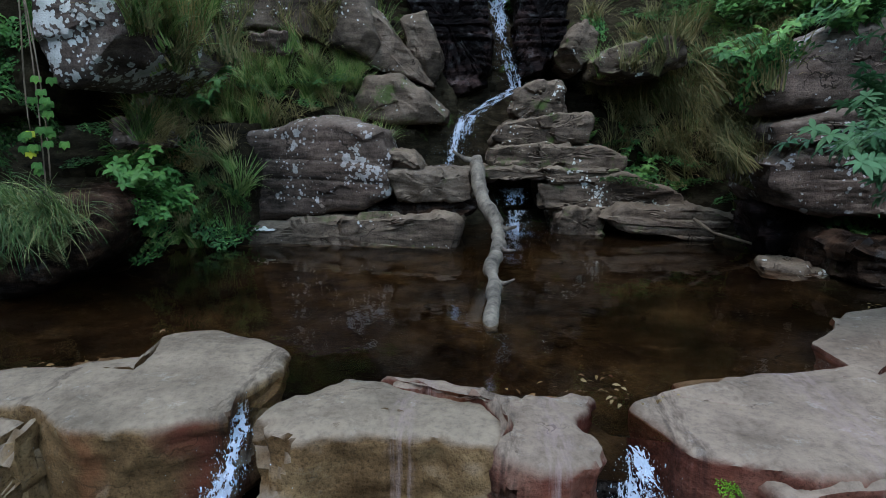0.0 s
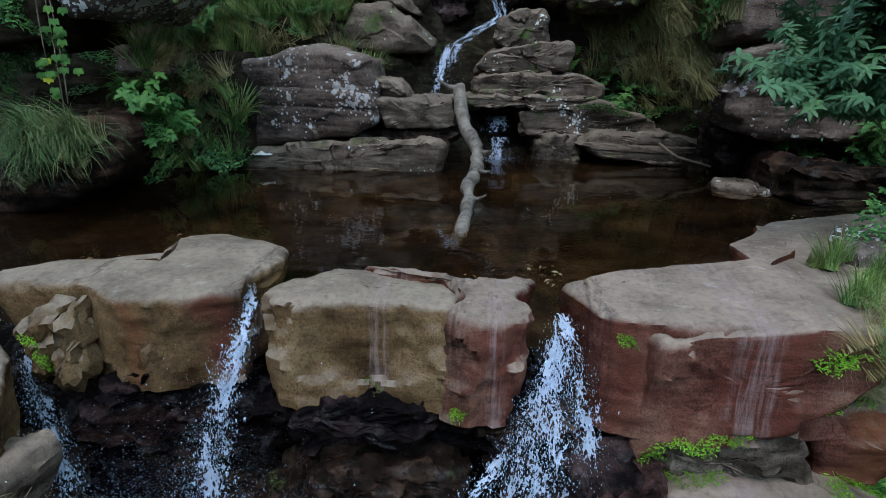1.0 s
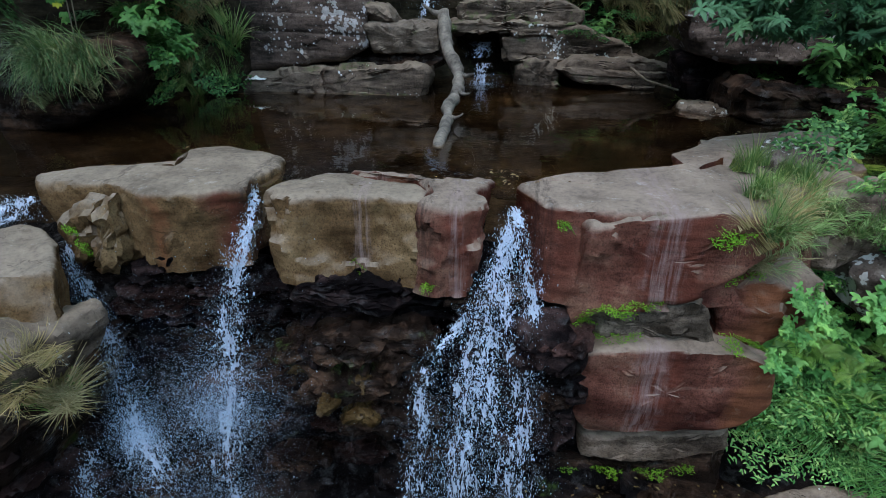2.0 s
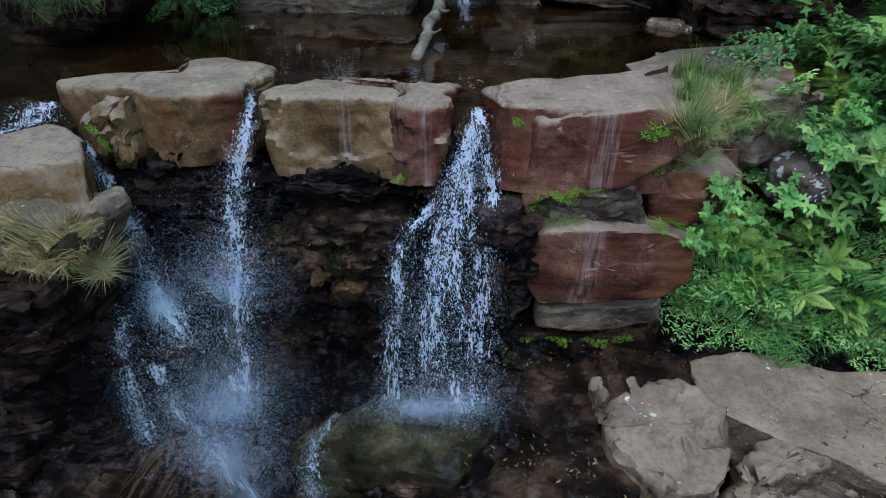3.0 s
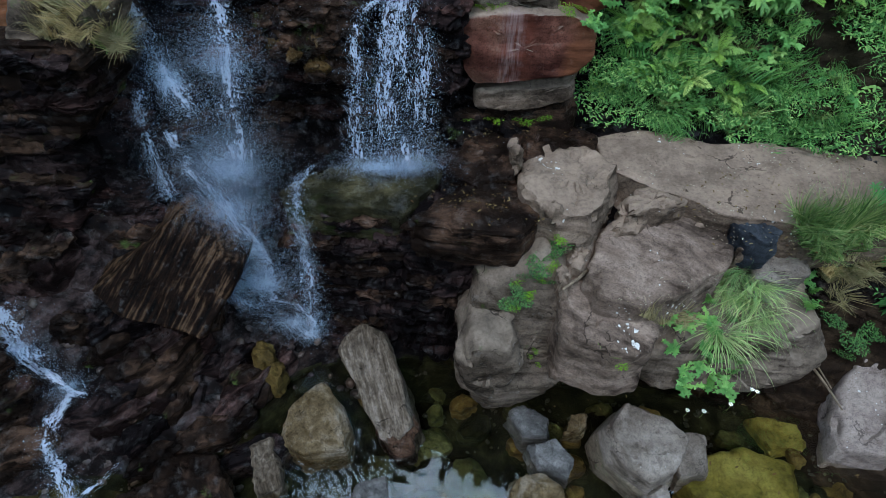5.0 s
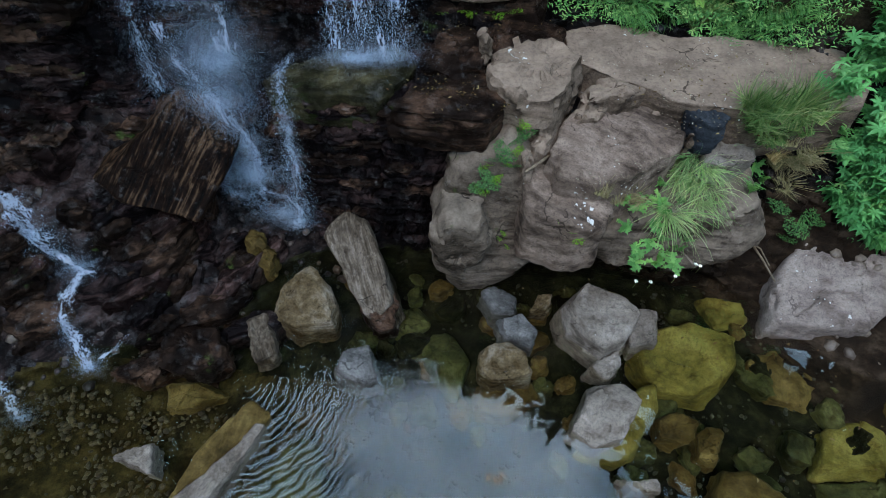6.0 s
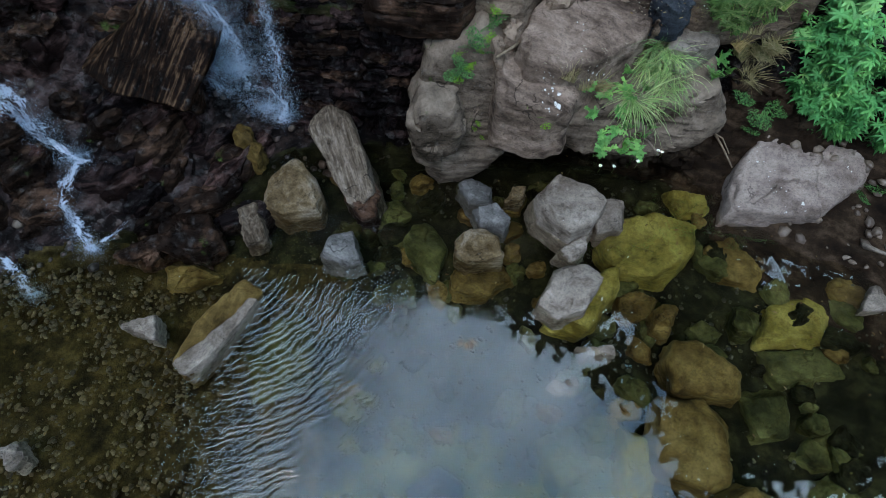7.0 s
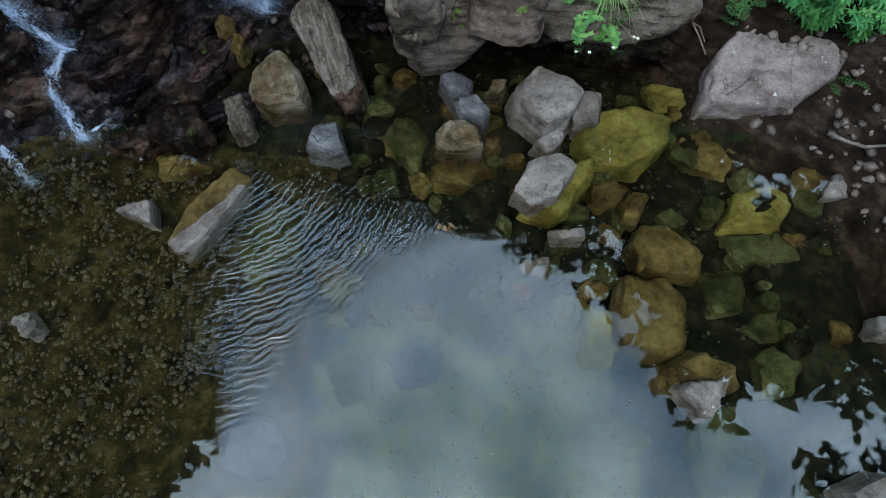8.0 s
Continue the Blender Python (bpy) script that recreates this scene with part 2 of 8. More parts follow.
def stone(name, dark, mid, light, top=None, spots=0.0, spot_colour=(0.55, 0.56, 0.52), gloss=0.75, wet=0.0, moss=0.0, band=5.0, scale=1.0,
          streak=None, moss_colour=(0.05, 0.085, 0.02), along=None, calm=0.0, ribs=3.4, zones=(), runs=()):
    """Sandstone: blotches, fine beds, grain, lichen, weathered top, wet gloss in patches. zones: (x0, x1, colour) of iron-stained
    stretches; runs: (x, half width, colour) of mineral or wet runs down the face."""
    m, n, l, p = shader(name)
    geo = n.new("ShaderNodeNewGeometry")
    pos = geo.outputs["Position"]
    big = noise_node(n, l, 1.6 * scale, 5, 0.62, pos)
    fine = noise_node(n, l, 26 * scale, 6, 0.7, pos)
    squash = n.new("ShaderNodeMapping")
    squash.inputs["Scale"].default_value = (0.9, 0.9, band)
    squash.inputs["Rotation"].default_value = (0.06, 0.1, 0)
    l.new(pos, squash.inputs["Vector"])
    fibre = squash.outputs["Vector"]
    if along is not None:
        d = Vector(along).normalized()
        axes = (d.orthogonal().normalized() * ribs, d.cross(d.orthogonal()).normalized() * ribs, d * 0.35)
        joined = n.new("ShaderNodeCombineXYZ")
        for k, axis in enumerate(axes):
            dot = n.new("ShaderNodeVectorMath")
            dot.operation = "DOT_PRODUCT"
            dot.inputs[1].default_value = axis
            l.new(pos, dot.inputs[0])
            l.new(dot.outputs["Value"], joined.inputs[k])
        fibre = joined.outputs[0]
    bedn = noise_node(n, l, 3.2, 5, 0.6, fibre)
    blot = math_node(n, l, "ADD", math_node(n, l, "MULTIPLY", big.outputs["Fac"], 0.4 if along else 0.55 + 0.3 * calm), math_node(n, l, "MULTIPLY", bedn.outputs["Fac"], 0.6 if along else 0.45 - 0.3 * calm))
    colour = ramp_node(n, l, blot, [(0.38, dark), (0.5, mid), (0.62, light)])
    speck = ramp_node(n, l, fine.outputs["Fac"], [(0.3, (0.55, 0.55, 0.55)), (0.5, (1, 1, 1)), (0.75, (1.3, 1.3, 1.28))])
    colour = mix_node(n, l, 0.75, colour, speck, "MULTIPLY")
    stain = noise_node(n, l, 5.5 * scale, 7, 0.72, pos)
    colour = mix_node(n, l, 0.75 - 0.4 * calm, colour, ramp_node(n, l, stain.outputs["Fac"], [(0.36, (0.42, 0.40, 0.38)), (0.47, (0.95, 0.95, 0.95)), (0.56, (1.0, 1.0, 1.0)), (0.68, (1.35, 1.33, 1.3))]), "MULTIPLY")
    pits = noise_node(n, l, 85 * scale, 3, 0.6, pos)
    colour = mix_node(n, l, 0.75, colour, ramp_node(n, l, pits.outputs["Fac"], [(0.34, (0.45, 0.45, 0.45)), (0.46, (1, 1, 1)), (0.7, (1.2, 1.2, 1.2))]), "MULTIPLY")
    if zones or runs:
        sway = math_node(n, l, "MULTIPLY", math_node(n, l, "SUBTRACT", noise_node(n, l, 2.6, 5, 0.65, pos).outputs["Fac"], 0.5), 0.5)
        where_x = n.new("ShaderNodeSeparateXYZ")
        l.new(pos, where_x.inputs[0])
        east = math_node(n, l, "ADD", where_x.outputs["X"], sway)
    for x0, x1, tone in zones:
        inside = math_node(n, l, "MULTIPLY", math_node(n, l, "MULTIPLY", math_node(n, l, "SUBTRACT", east, x0), 9.0, True), math_node(n, l, "MULTIPLY", math_node(n, l, "SUBTRACT", x1, east), 9.0, True))
        colour = mix_node(n, l, math_node(n, l, "MULTIPLY", inside, 0.8), colour, mix_node(n, l, 0.8, tone, ramp_node(n, l, bedn.outputs["Fac"], [(0.3, (0.35, 0.35, 0.35)), (0.5, (1, 1, 1)), (0.7, (1.6, 1.55, 1.5))]), "MULTIPLY"))
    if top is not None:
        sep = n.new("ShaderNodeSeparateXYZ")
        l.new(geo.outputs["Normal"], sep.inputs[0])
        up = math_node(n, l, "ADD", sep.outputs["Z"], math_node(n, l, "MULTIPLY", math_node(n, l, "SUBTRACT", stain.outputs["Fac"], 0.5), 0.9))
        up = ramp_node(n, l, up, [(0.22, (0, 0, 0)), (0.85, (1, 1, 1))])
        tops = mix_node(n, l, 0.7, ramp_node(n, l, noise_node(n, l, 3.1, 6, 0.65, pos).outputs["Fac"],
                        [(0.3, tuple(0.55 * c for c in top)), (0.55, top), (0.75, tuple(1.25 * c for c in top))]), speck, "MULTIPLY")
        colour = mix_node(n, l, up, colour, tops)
    if streak is not None:
        tall = n.new("ShaderNodeMapping")
        tall.inputs["Scale"].default_value = (5.0, 5.0, 0.55)
        l.new(pos, tall.inputs["Vector"])
        run = ramp_node(n, l, noise_node(n, l, 1.3, 4, 0.6, tall.outputs["Vector"]).outputs["Fac"], [(0.56, (0, 0, 0)), (0.64, (1, 1, 1))])
        colour = mix_node(n, l, math_node(n, l, "MULTIPLY", run, 0.8), colour, streak)
        damp_run = ramp_node(n, l, noise_node(n, l, 0.9, 3, 0.5, tall.outputs["Vector"]).outputs["Fac"], [(0.33, (1, 1, 1)), (0.40, (0, 0, 0))])
        colour = mix_node(n, l, math_node(n, l, "MULTIPLY", damp_run, 0.65), colour, tuple(0.5 * c for c in dark))
    for x, half, tone in runs:
        wobble = math_node(n, l, "ADD", where_x.outputs["X"], math_node(n, l, "MULTIPLY", math_node(n, l, "SUBTRACT", noise_node(n, l, 9.0, 4, 0.7, pos).outputs["Fac"], 0.5), 0.16))
        gap = math_node(n, l, "ABSOLUTE", math_node(n, l, "SUBTRACT", wobble, x))
        ink = math_node(n, l, "MULTIPLY", math_node(n, l, "SUBTRACT", half, gap), 1.6 / half, True)
        thread = n.new("ShaderNodeMapping")
        thread.inputs["Scale"].default_value, thread.inputs["Location"].default_value = (34.0, 8.0, 2.2), (x * 7.1, 0, x * 3.3)
        l.new(pos, thread.inputs["Vector"])
        worn_run = ramp_node(n, l, noise_node(n, l, 1.0, 4, 0.65, thread.outputs["Vector"]).outputs["Fac"], [(0.42, (0, 0, 0)), (0.6, (1, 1, 1))])
        colour = mix_node(n, l, math_node(n, l, "MULTIPLY", ink, math_node(n, l, "MULTIPLY", worn_run, 0.55)), colour, tone)
    if moss:
        green = ramp_node(n, l, noise_node(n, l, 2.3, 6, 0.7, pos).outputs["Fac"], [(0.66 - 0.2 * moss, (0, 0, 0)), (0.74 - 0.2 * moss, (1, 1, 1))])
        colour = mix_node(n, l, math_node(n, l, "MULTIPLY", green, 0.75), colour, moss_colour)
    if spots:
        warp = noise_node(n, l, 14, 4, 0.7, pos)
        cell = n.new("ShaderNodeTexVoronoi")
        cell.inputs["Scale"].default_value, cell.inputs["Randomness"].default_value = 7.0, 1.0
        l.new(mix_node(n, l, 0.06, pos, warp.outputs["Color"]), cell.inputs["Vector"])
        patch = noise_node(n, l, 2.0, 5, 0.65, pos)
        size = math_node(n, l, "MULTIPLY", math_node(n, l, "SUBTRACT", patch.outputs["Fac"], 0.62 - 0.25 * spots), 2.4)
        lich = math_node(n, l, "GREATER_THAN", size, math_node(n, l, "ADD", cell.outputs["Distance"], math_node(n, l, "MULTIPLY", math_node(n, l, "SUBTRACT", fine.outputs["Fac"], 0.5), 0.8)))
        small = n.new("ShaderNodeTexVoronoi")
        small.inputs["Scale"].default_value, small.inputs["Randomness"].default_value = 21.0, 1.0
        l.new(mix_node(n, l, 0.03, pos, warp.outputs["Color"]), small.inputs["Vector"])
        crumbs = math_node(n, l, "GREATER_THAN", math_node(n, l, "ADD", math_node(n, l, "MULTIPLY", size, 1.1), 0.05), math_node(n, l, "ADD", small.outputs["Distance"], math_node(n, l, "MULTIPLY", math_node(n, l, "SUBTRACT", fine.outputs["Fac"], 0.5), 0.9)))
        crust = mix_node(n, l, 0.8, spot_colour, ramp_node(n, l, stain.outputs["Fac"], [(0.35, (0.55, 0.56, 0.52)), (0.6, (1.15, 1.12, 1.15))]), "MULTIPLY")
        colour = mix_node(n, l, math_node(n, l, "MULTIPLY", math_node(n, l, "MAXIMUM", lich, crumbs), 0.85), colour, crust)
    bend = noise_node(n, l, 2.2, 4, 0.6, pos)
    split = n.new("ShaderNodeTexVoronoi")
    split.feature = "DISTANCE_TO_EDGE"
    split.inputs["Scale"].default_value = 2.3 * scale
    stretch = n.new("ShaderNodeMapping")
    stretch.inputs["Scale"].default_value = (0.8, 0.8, 1.9)
    stretch.inputs["Rotation"].default_value = (0.1, 0.35, 0.2)
    l.new(mix_node(n, l, 0.4, pos, bend.outputs["Color"]), stretch.inputs["Vector"])
    l.new(stretch.outputs["Vector"], split.inputs["Vector"])
    thin = math_node(n, l, "MULTIPLY", math_node(n, l, "SUBTRACT", bend.outputs["Fac"], 0.53), 0.10, True)
    cut = math_node(n, l, "LESS_THAN", split.outputs["Distance"], thin)
    colour = mix_node(n, l, math_node(n, l, "MULTIPLY", cut, 0.75 - 0.5 * calm), colour, tuple(0.25 * c for c in dark))
    l.new(colour, p.inputs["Base Color"])
    if wet:
        damp = ramp_node(n, l, noise_node(n, l, 7.0, 6, 0.7, pos).outputs["Fac"], [(0.62 - 0.3 * wet, (gloss, gloss, gloss)), (0.74 - 0.2 * wet, (0.22, 0.22, 0.22))])
        l.new(damp, p.inputs["Roughness"])
    else:
        p.inputs["Roughness"].default_value = gloss
    if wet:
        l.new(ramp_node(n, l, damp, [(0.25, (0.42, 0.42, 0.42)), (min(0.9, gloss), (0.04, 0.04, 0.04))]), p.inputs["Specular IOR Level"])
    else:
        p.inputs["Specular IOR Level"].default_value = 0.06
    bump = n.new("ShaderNodeBump")
    bump.inputs["Strength"].default_value, bump.inputs["Distance"].default_value = 0.9 - 0.45 * calm, 0.02
    rel = math_node(n, l, "ADD", math_node(n, l, "MULTIPLY", bedn.outputs["Fac"], 0.8), math_node(n, l, "MULTIPLY", fine.outputs["Fac"], 0.6))
    rel = math_node(n, l, "SUBTRACT", math_node(n, l, "ADD", rel, math_node(n, l, "MULTIPLY", pits.outputs["Fac"], 0.4)), math_node(n, l, "MULTIPLY", cut, 0.7))
    l.new(rel, bump.inputs["Height"])
    l.new(bump.outputs["Normal"], p.inputs["Normal"])
    return m


IRON, RUST, RUN, DAMP = (0.085, 0.026, 0.017), (0.13, 0.05, 0.024), (0.23, 0.17, 0.16), (0.012, 0.009, 0.009)
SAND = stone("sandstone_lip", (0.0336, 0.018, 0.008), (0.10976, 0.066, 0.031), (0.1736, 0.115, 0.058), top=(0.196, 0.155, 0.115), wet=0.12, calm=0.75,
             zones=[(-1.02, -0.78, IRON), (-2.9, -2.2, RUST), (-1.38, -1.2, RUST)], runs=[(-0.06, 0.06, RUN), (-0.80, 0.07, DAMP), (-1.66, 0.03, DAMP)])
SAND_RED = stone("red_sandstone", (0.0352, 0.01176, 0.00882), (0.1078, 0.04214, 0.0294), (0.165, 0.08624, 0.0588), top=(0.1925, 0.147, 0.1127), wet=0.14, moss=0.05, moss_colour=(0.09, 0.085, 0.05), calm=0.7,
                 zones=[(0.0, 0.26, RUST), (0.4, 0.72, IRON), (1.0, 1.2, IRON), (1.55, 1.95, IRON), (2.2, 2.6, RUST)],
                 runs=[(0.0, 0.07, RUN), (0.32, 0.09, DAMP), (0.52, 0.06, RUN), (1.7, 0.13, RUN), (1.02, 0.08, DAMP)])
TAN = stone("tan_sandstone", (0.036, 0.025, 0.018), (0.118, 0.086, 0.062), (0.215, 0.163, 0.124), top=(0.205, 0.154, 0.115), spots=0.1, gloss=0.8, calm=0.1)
FAN = stone("grooved_tan_sandstone", (0.04, 0.028, 0.021), (0.135, 0.1, 0.077), (0.235, 0.18, 0.143), spots=0.06, gloss=0.8, along=(0.8, -0.5, 0.05), calm=0.1, ribs=2.2)
PALE = stone("pale_boulder", (0.085, 0.07, 0.056), (0.175, 0.15, 0.125), (0.25, 0.22, 0.19), spots=0.08, gloss=0.8, scale=1.2, calm=0.2)
PINK = stone("pinkish_boulder", (0.1, 0.078, 0.066), (0.19, 0.155, 0.135), (0.26, 0.22, 0.19), spots=0.12, gloss=0.8, calm=0.3)
BLUE_GREY = stone("blue_grey_stone", (0.036, 0.035, 0.033), (0.088, 0.087, 0.084), (0.155, 0.153, 0.147), gloss=0.7, scale=1.3, calm=0.2)
BROKEN = stone("ochre_and_grey_stone", (0.035, 0.022, 0.008), (0.10, 0.074, 0.04), (0.2, 0.17, 0.13), wet=0.2, gloss=0.65, scale=1.2)
GREY = stone("grey_back_rock", (0.0244, 0.0187, 0.0143), (0.08784, 0.066, 0.0495), (0.1647, 0.1265, 0.0968), top=(0.1708, 0.132, 0.0968), spots=0.3, moss=0.4)
LICHEN = stone("lichen_rock", (0.024, 0.01836, 0.01512), (0.0816, 0.05832, 0.04644), (0.156, 0.11664, 0.09504), spots=0.55, top=(0.156, 0.12096, 0.0972), spot_colour=(0.36, 0.35, 0.335))
LICHEN_WHITE = stone("lichen_crusted_rock", (0.03, 0.022, 0.018), (0.08, 0.06, 0.05), (0.15, 0.125, 0.105), spots=0.75, spot_colour=(0.5, 0.51, 0.48))
# wet rocks: the near-black tones carry the recess's deep shade as well
WET_SHADED = stone("wet_shaded_rock", (0.0009, 0.0006, 0.00072), (0.00403, 0.0026, 0.00288), (0.0448, 0.028, 0.02575), wet=0.3, gloss=0.55, band=6)
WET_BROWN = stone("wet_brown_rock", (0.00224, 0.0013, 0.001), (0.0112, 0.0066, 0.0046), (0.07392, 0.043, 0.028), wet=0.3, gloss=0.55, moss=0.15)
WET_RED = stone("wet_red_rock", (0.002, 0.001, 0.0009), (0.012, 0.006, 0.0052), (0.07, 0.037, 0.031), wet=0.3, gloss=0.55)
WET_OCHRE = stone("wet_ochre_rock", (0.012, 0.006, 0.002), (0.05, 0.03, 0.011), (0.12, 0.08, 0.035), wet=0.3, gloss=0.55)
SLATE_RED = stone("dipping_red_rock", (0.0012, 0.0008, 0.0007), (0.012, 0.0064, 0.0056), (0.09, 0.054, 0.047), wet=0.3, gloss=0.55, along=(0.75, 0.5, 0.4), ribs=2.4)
# dark tones hold the slope's shade, the light tone some of its sheen
SLATE_SHADED = stone("dipping_wet_shaded_rock", (0.0012, 0.0009, 0.0009), (0.0075, 0.0052, 0.005), (0.055, 0.037, 0.034), wet=0.4, gloss=0.55, along=(0.75, 0.5, 0.4), ribs=2.2)
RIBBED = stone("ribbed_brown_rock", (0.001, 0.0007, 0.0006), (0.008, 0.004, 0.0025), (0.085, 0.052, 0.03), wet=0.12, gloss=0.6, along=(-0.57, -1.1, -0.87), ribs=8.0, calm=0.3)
GROOVED = stone("grooved_stone_grain", (0.0328, 0.024, 0.016), (0.0861, 0.068, 0.0496), (0.1722, 0.144, 0.116), gloss=0.7, along=(0.3, -0.6, -0.6), ribs=7.0)
MOSSY = stone("mossy_wet_rock", (0.003, 0.003, 0.0015), (0.014, 0.013, 0.006), (0.05, 0.044, 0.022), wet=0.5, gloss=0.6, moss=0.5, moss_colour=(0.014, 0.022, 0.006))
OLIVE = stone("algae_stone", (0.0484, 0.03948, 0.009), (0.132, 0.11092, 0.024), (0.2112, 0.1833, 0.05), gloss=0.6, scale=1.2, calm=0.35)
OLIVE_DARK = stone("dark_algae_stone", (0.0128, 0.01472, 0.005), (0.044, 0.046, 0.015), (0.088, 0.08832, 0.032), gloss=0.6, scale=1.2, calm=0.35)
UMBER = stone("brown_bed_stone", (0.02464, 0.01564, 0.00475), (0.0792, 0.05336, 0.01615), (0.1496, 0.1104, 0.038), gloss=0.6, scale=1.2, calm=0.35)
NOSE = stone("brown_nose_rock", (0.012, 0.009, 0.006), (0.066, 0.051, 0.038), (0.15, 0.12, 0.094), top=(0.155, 0.124, 0.095), wet=0.1, gloss=0.75, moss=0.12, calm=0.1)
# bedrock colour darkened past wet stone to hold the shade of its recesses
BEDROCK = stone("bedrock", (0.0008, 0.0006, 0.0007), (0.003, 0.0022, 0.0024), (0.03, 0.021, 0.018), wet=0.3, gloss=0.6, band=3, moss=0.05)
BED_UP = stone("upper_bed", (0.003, 0.0015, 0.0007), (0.019, 0.011, 0.005), (0.052, 0.035, 0.017), gloss=0.6, scale=0.55)
# bed colour darkened to stand for the shadows between sunken stones
BED_LOW = stone("shaded_lower_bed", (0.002, 0.0022, 0.0008), (0.008, 0.0085, 0.0032), (0.028, 0.028, 0.011), gloss=0.6, scale=3)
# light gravel, paled further to add to the reflected sky's brightness
BED_SKY_PALED = stone("sky_paled_bed_gravel", (0.03, 0.03264, 0.0144), (0.078, 0.085, 0.04176), (0.126, 0.136, 0.072), gloss=0.6, scale=3)
BED_GRAVEL = stone("brown_bed_gravel", (0.0069, 0.00517, 0.00165), (0.02875, 0.02185, 0.0066), (0.07475, 0.0575, 0.0198), gloss=0.6, scale=4)
MUD = stone("brown_mud", (0.005, 0.003, 0.002), (0.016, 0.01, 0.006), (0.05, 0.034, 0.022), gloss=0.7, scale=2)
SOIL = stone("soil", (0.006, 0.005, 0.003), (0.018, 0.014, 0.008), (0.045, 0.036, 0.022), gloss=0.9, moss=0.35)
BLUE_STONE = stone("blue_black_stone", (0.012, 0.014, 0.018), (0.025, 0.03, 0.037), (0.05, 0.058, 0.068), gloss=0.6)


def water(name, tint, ripple, scale, rings=None, shine=1.0):
    """Clear water with soft wavelets; rings: the middle and reach of a patch of sharper waves."""
    m, n, l, p = shader(name)
    p.inputs["Base Color"].default_value = (*tint, 1)
    p.inputs["Roughness"].default_value = 0.015
    p.inputs["IOR"].default_value = 1.33
    p.inputs["Transmission Weight"].default_value = 1.0
    p.inputs["Specular IOR Level"].default_value = 0.5 + 0.5 * shine
    p.inputs["Coat Weight"].default_value, p.inputs["Coat IOR"].default_value, p.inputs["Coat Roughness"].default_value = shine, 1.5, 0.012
    geo = n.new("ShaderNodeNewGeometry")
    height = math_node(n, l, "MULTIPLY", noise_node(n, l, scale, 3, 0.5, geo.outputs["Position"]).outputs["Fac"], ripple)
    if rings is not None:
        (x, y), reach, source = rings
        shift = n.new("ShaderNodeMapping")
        shift.inputs["Location"].default_value = (-source[0], -source[1], 0)
        l.new(geo.outputs["Position"], shift.inputs["Vector"])
        wave = n.new("ShaderNodeTexWave")
        wave.wave_type, wave.rings_direction = "RINGS", "SPHERICAL"
        wave.inputs["Scale"].default_value, wave.inputs["Distortion"].default_value = 4.0, 9.0
        wave.inputs["Detail"].default_value, wave.inputs["Detail Scale"].default_value = 3.0, 1.1
        l.new(shift.outputs["Vector"], wave.inputs["Vector"])
        near = n.new("ShaderNodeVectorMath")
        near.operation = "DISTANCE"
        near.inputs[1].default_value = (x, y, 0)
        l.new(geo.outputs["Position"], near.inputs[0])
        patch = noise_node(n, l, 1.3, 3, 0.6, geo.outputs["Position"])
        fade = ramp_node(n, l, math_node(n, l, "ADD", math_node(n, l, "DIVIDE", near.outputs["Value"], reach), math_node(n, l, "MULTIPLY", math_node(n, l, "SUBTRACT", patch.outputs["Fac"], 0.5), 1.4)), [(0.1, (1, 1, 1)), (0.5, (0.45, 0.45, 0.45)), (1.0, (0, 0, 0))])
        height = math_node(n, l, "ADD", height, math_node(n, l, "MULTIPLY", math_node(n, l, "MULTIPLY", wave.outputs["Fac"], fade), 0.3))
    bump = n.new("ShaderNodeBump")
    bump.inputs["Strength"].default_value, bump.inputs["Distance"].default_value = 1.0, 0.02
    l.new(height, bump.inputs["Height"])
    l.new(bump.outputs["Normal"], p.inputs["Normal"])
    l.new(bump.outputs["Normal"], p.inputs["Coat Normal"])
    return m


POOL_UP = water("upper_pool_water", (0.72, 0.58, 0.40), 0.22, 3.5, None, 0.0)
POOL_LOW = water("lower_pool_water", (0.86, 0.95, 0.84), 0.03, 4.0, ((0.4, -2.8), 2.1, (-0.6, -1.5)), 0.7)


def foam_mat(name, colour, alpha, rough=0.25):
    m, n, l, p = shader(name)
    p.inputs["Base Color"].default_value = (*colour, 1)
    p.inputs["Roughness"].default_value = rough
    p.inputs["IOR"].default_value = 1.33
    p.inputs["Transmission Weight"].default_value = alpha
    return m


FOAM = foam_mat("white_water", (0.62, 0.72, 0.86), 0.6)
DROPS = foam_mat("falling_drops", (0.64, 0.82, 1.0), 0.5)

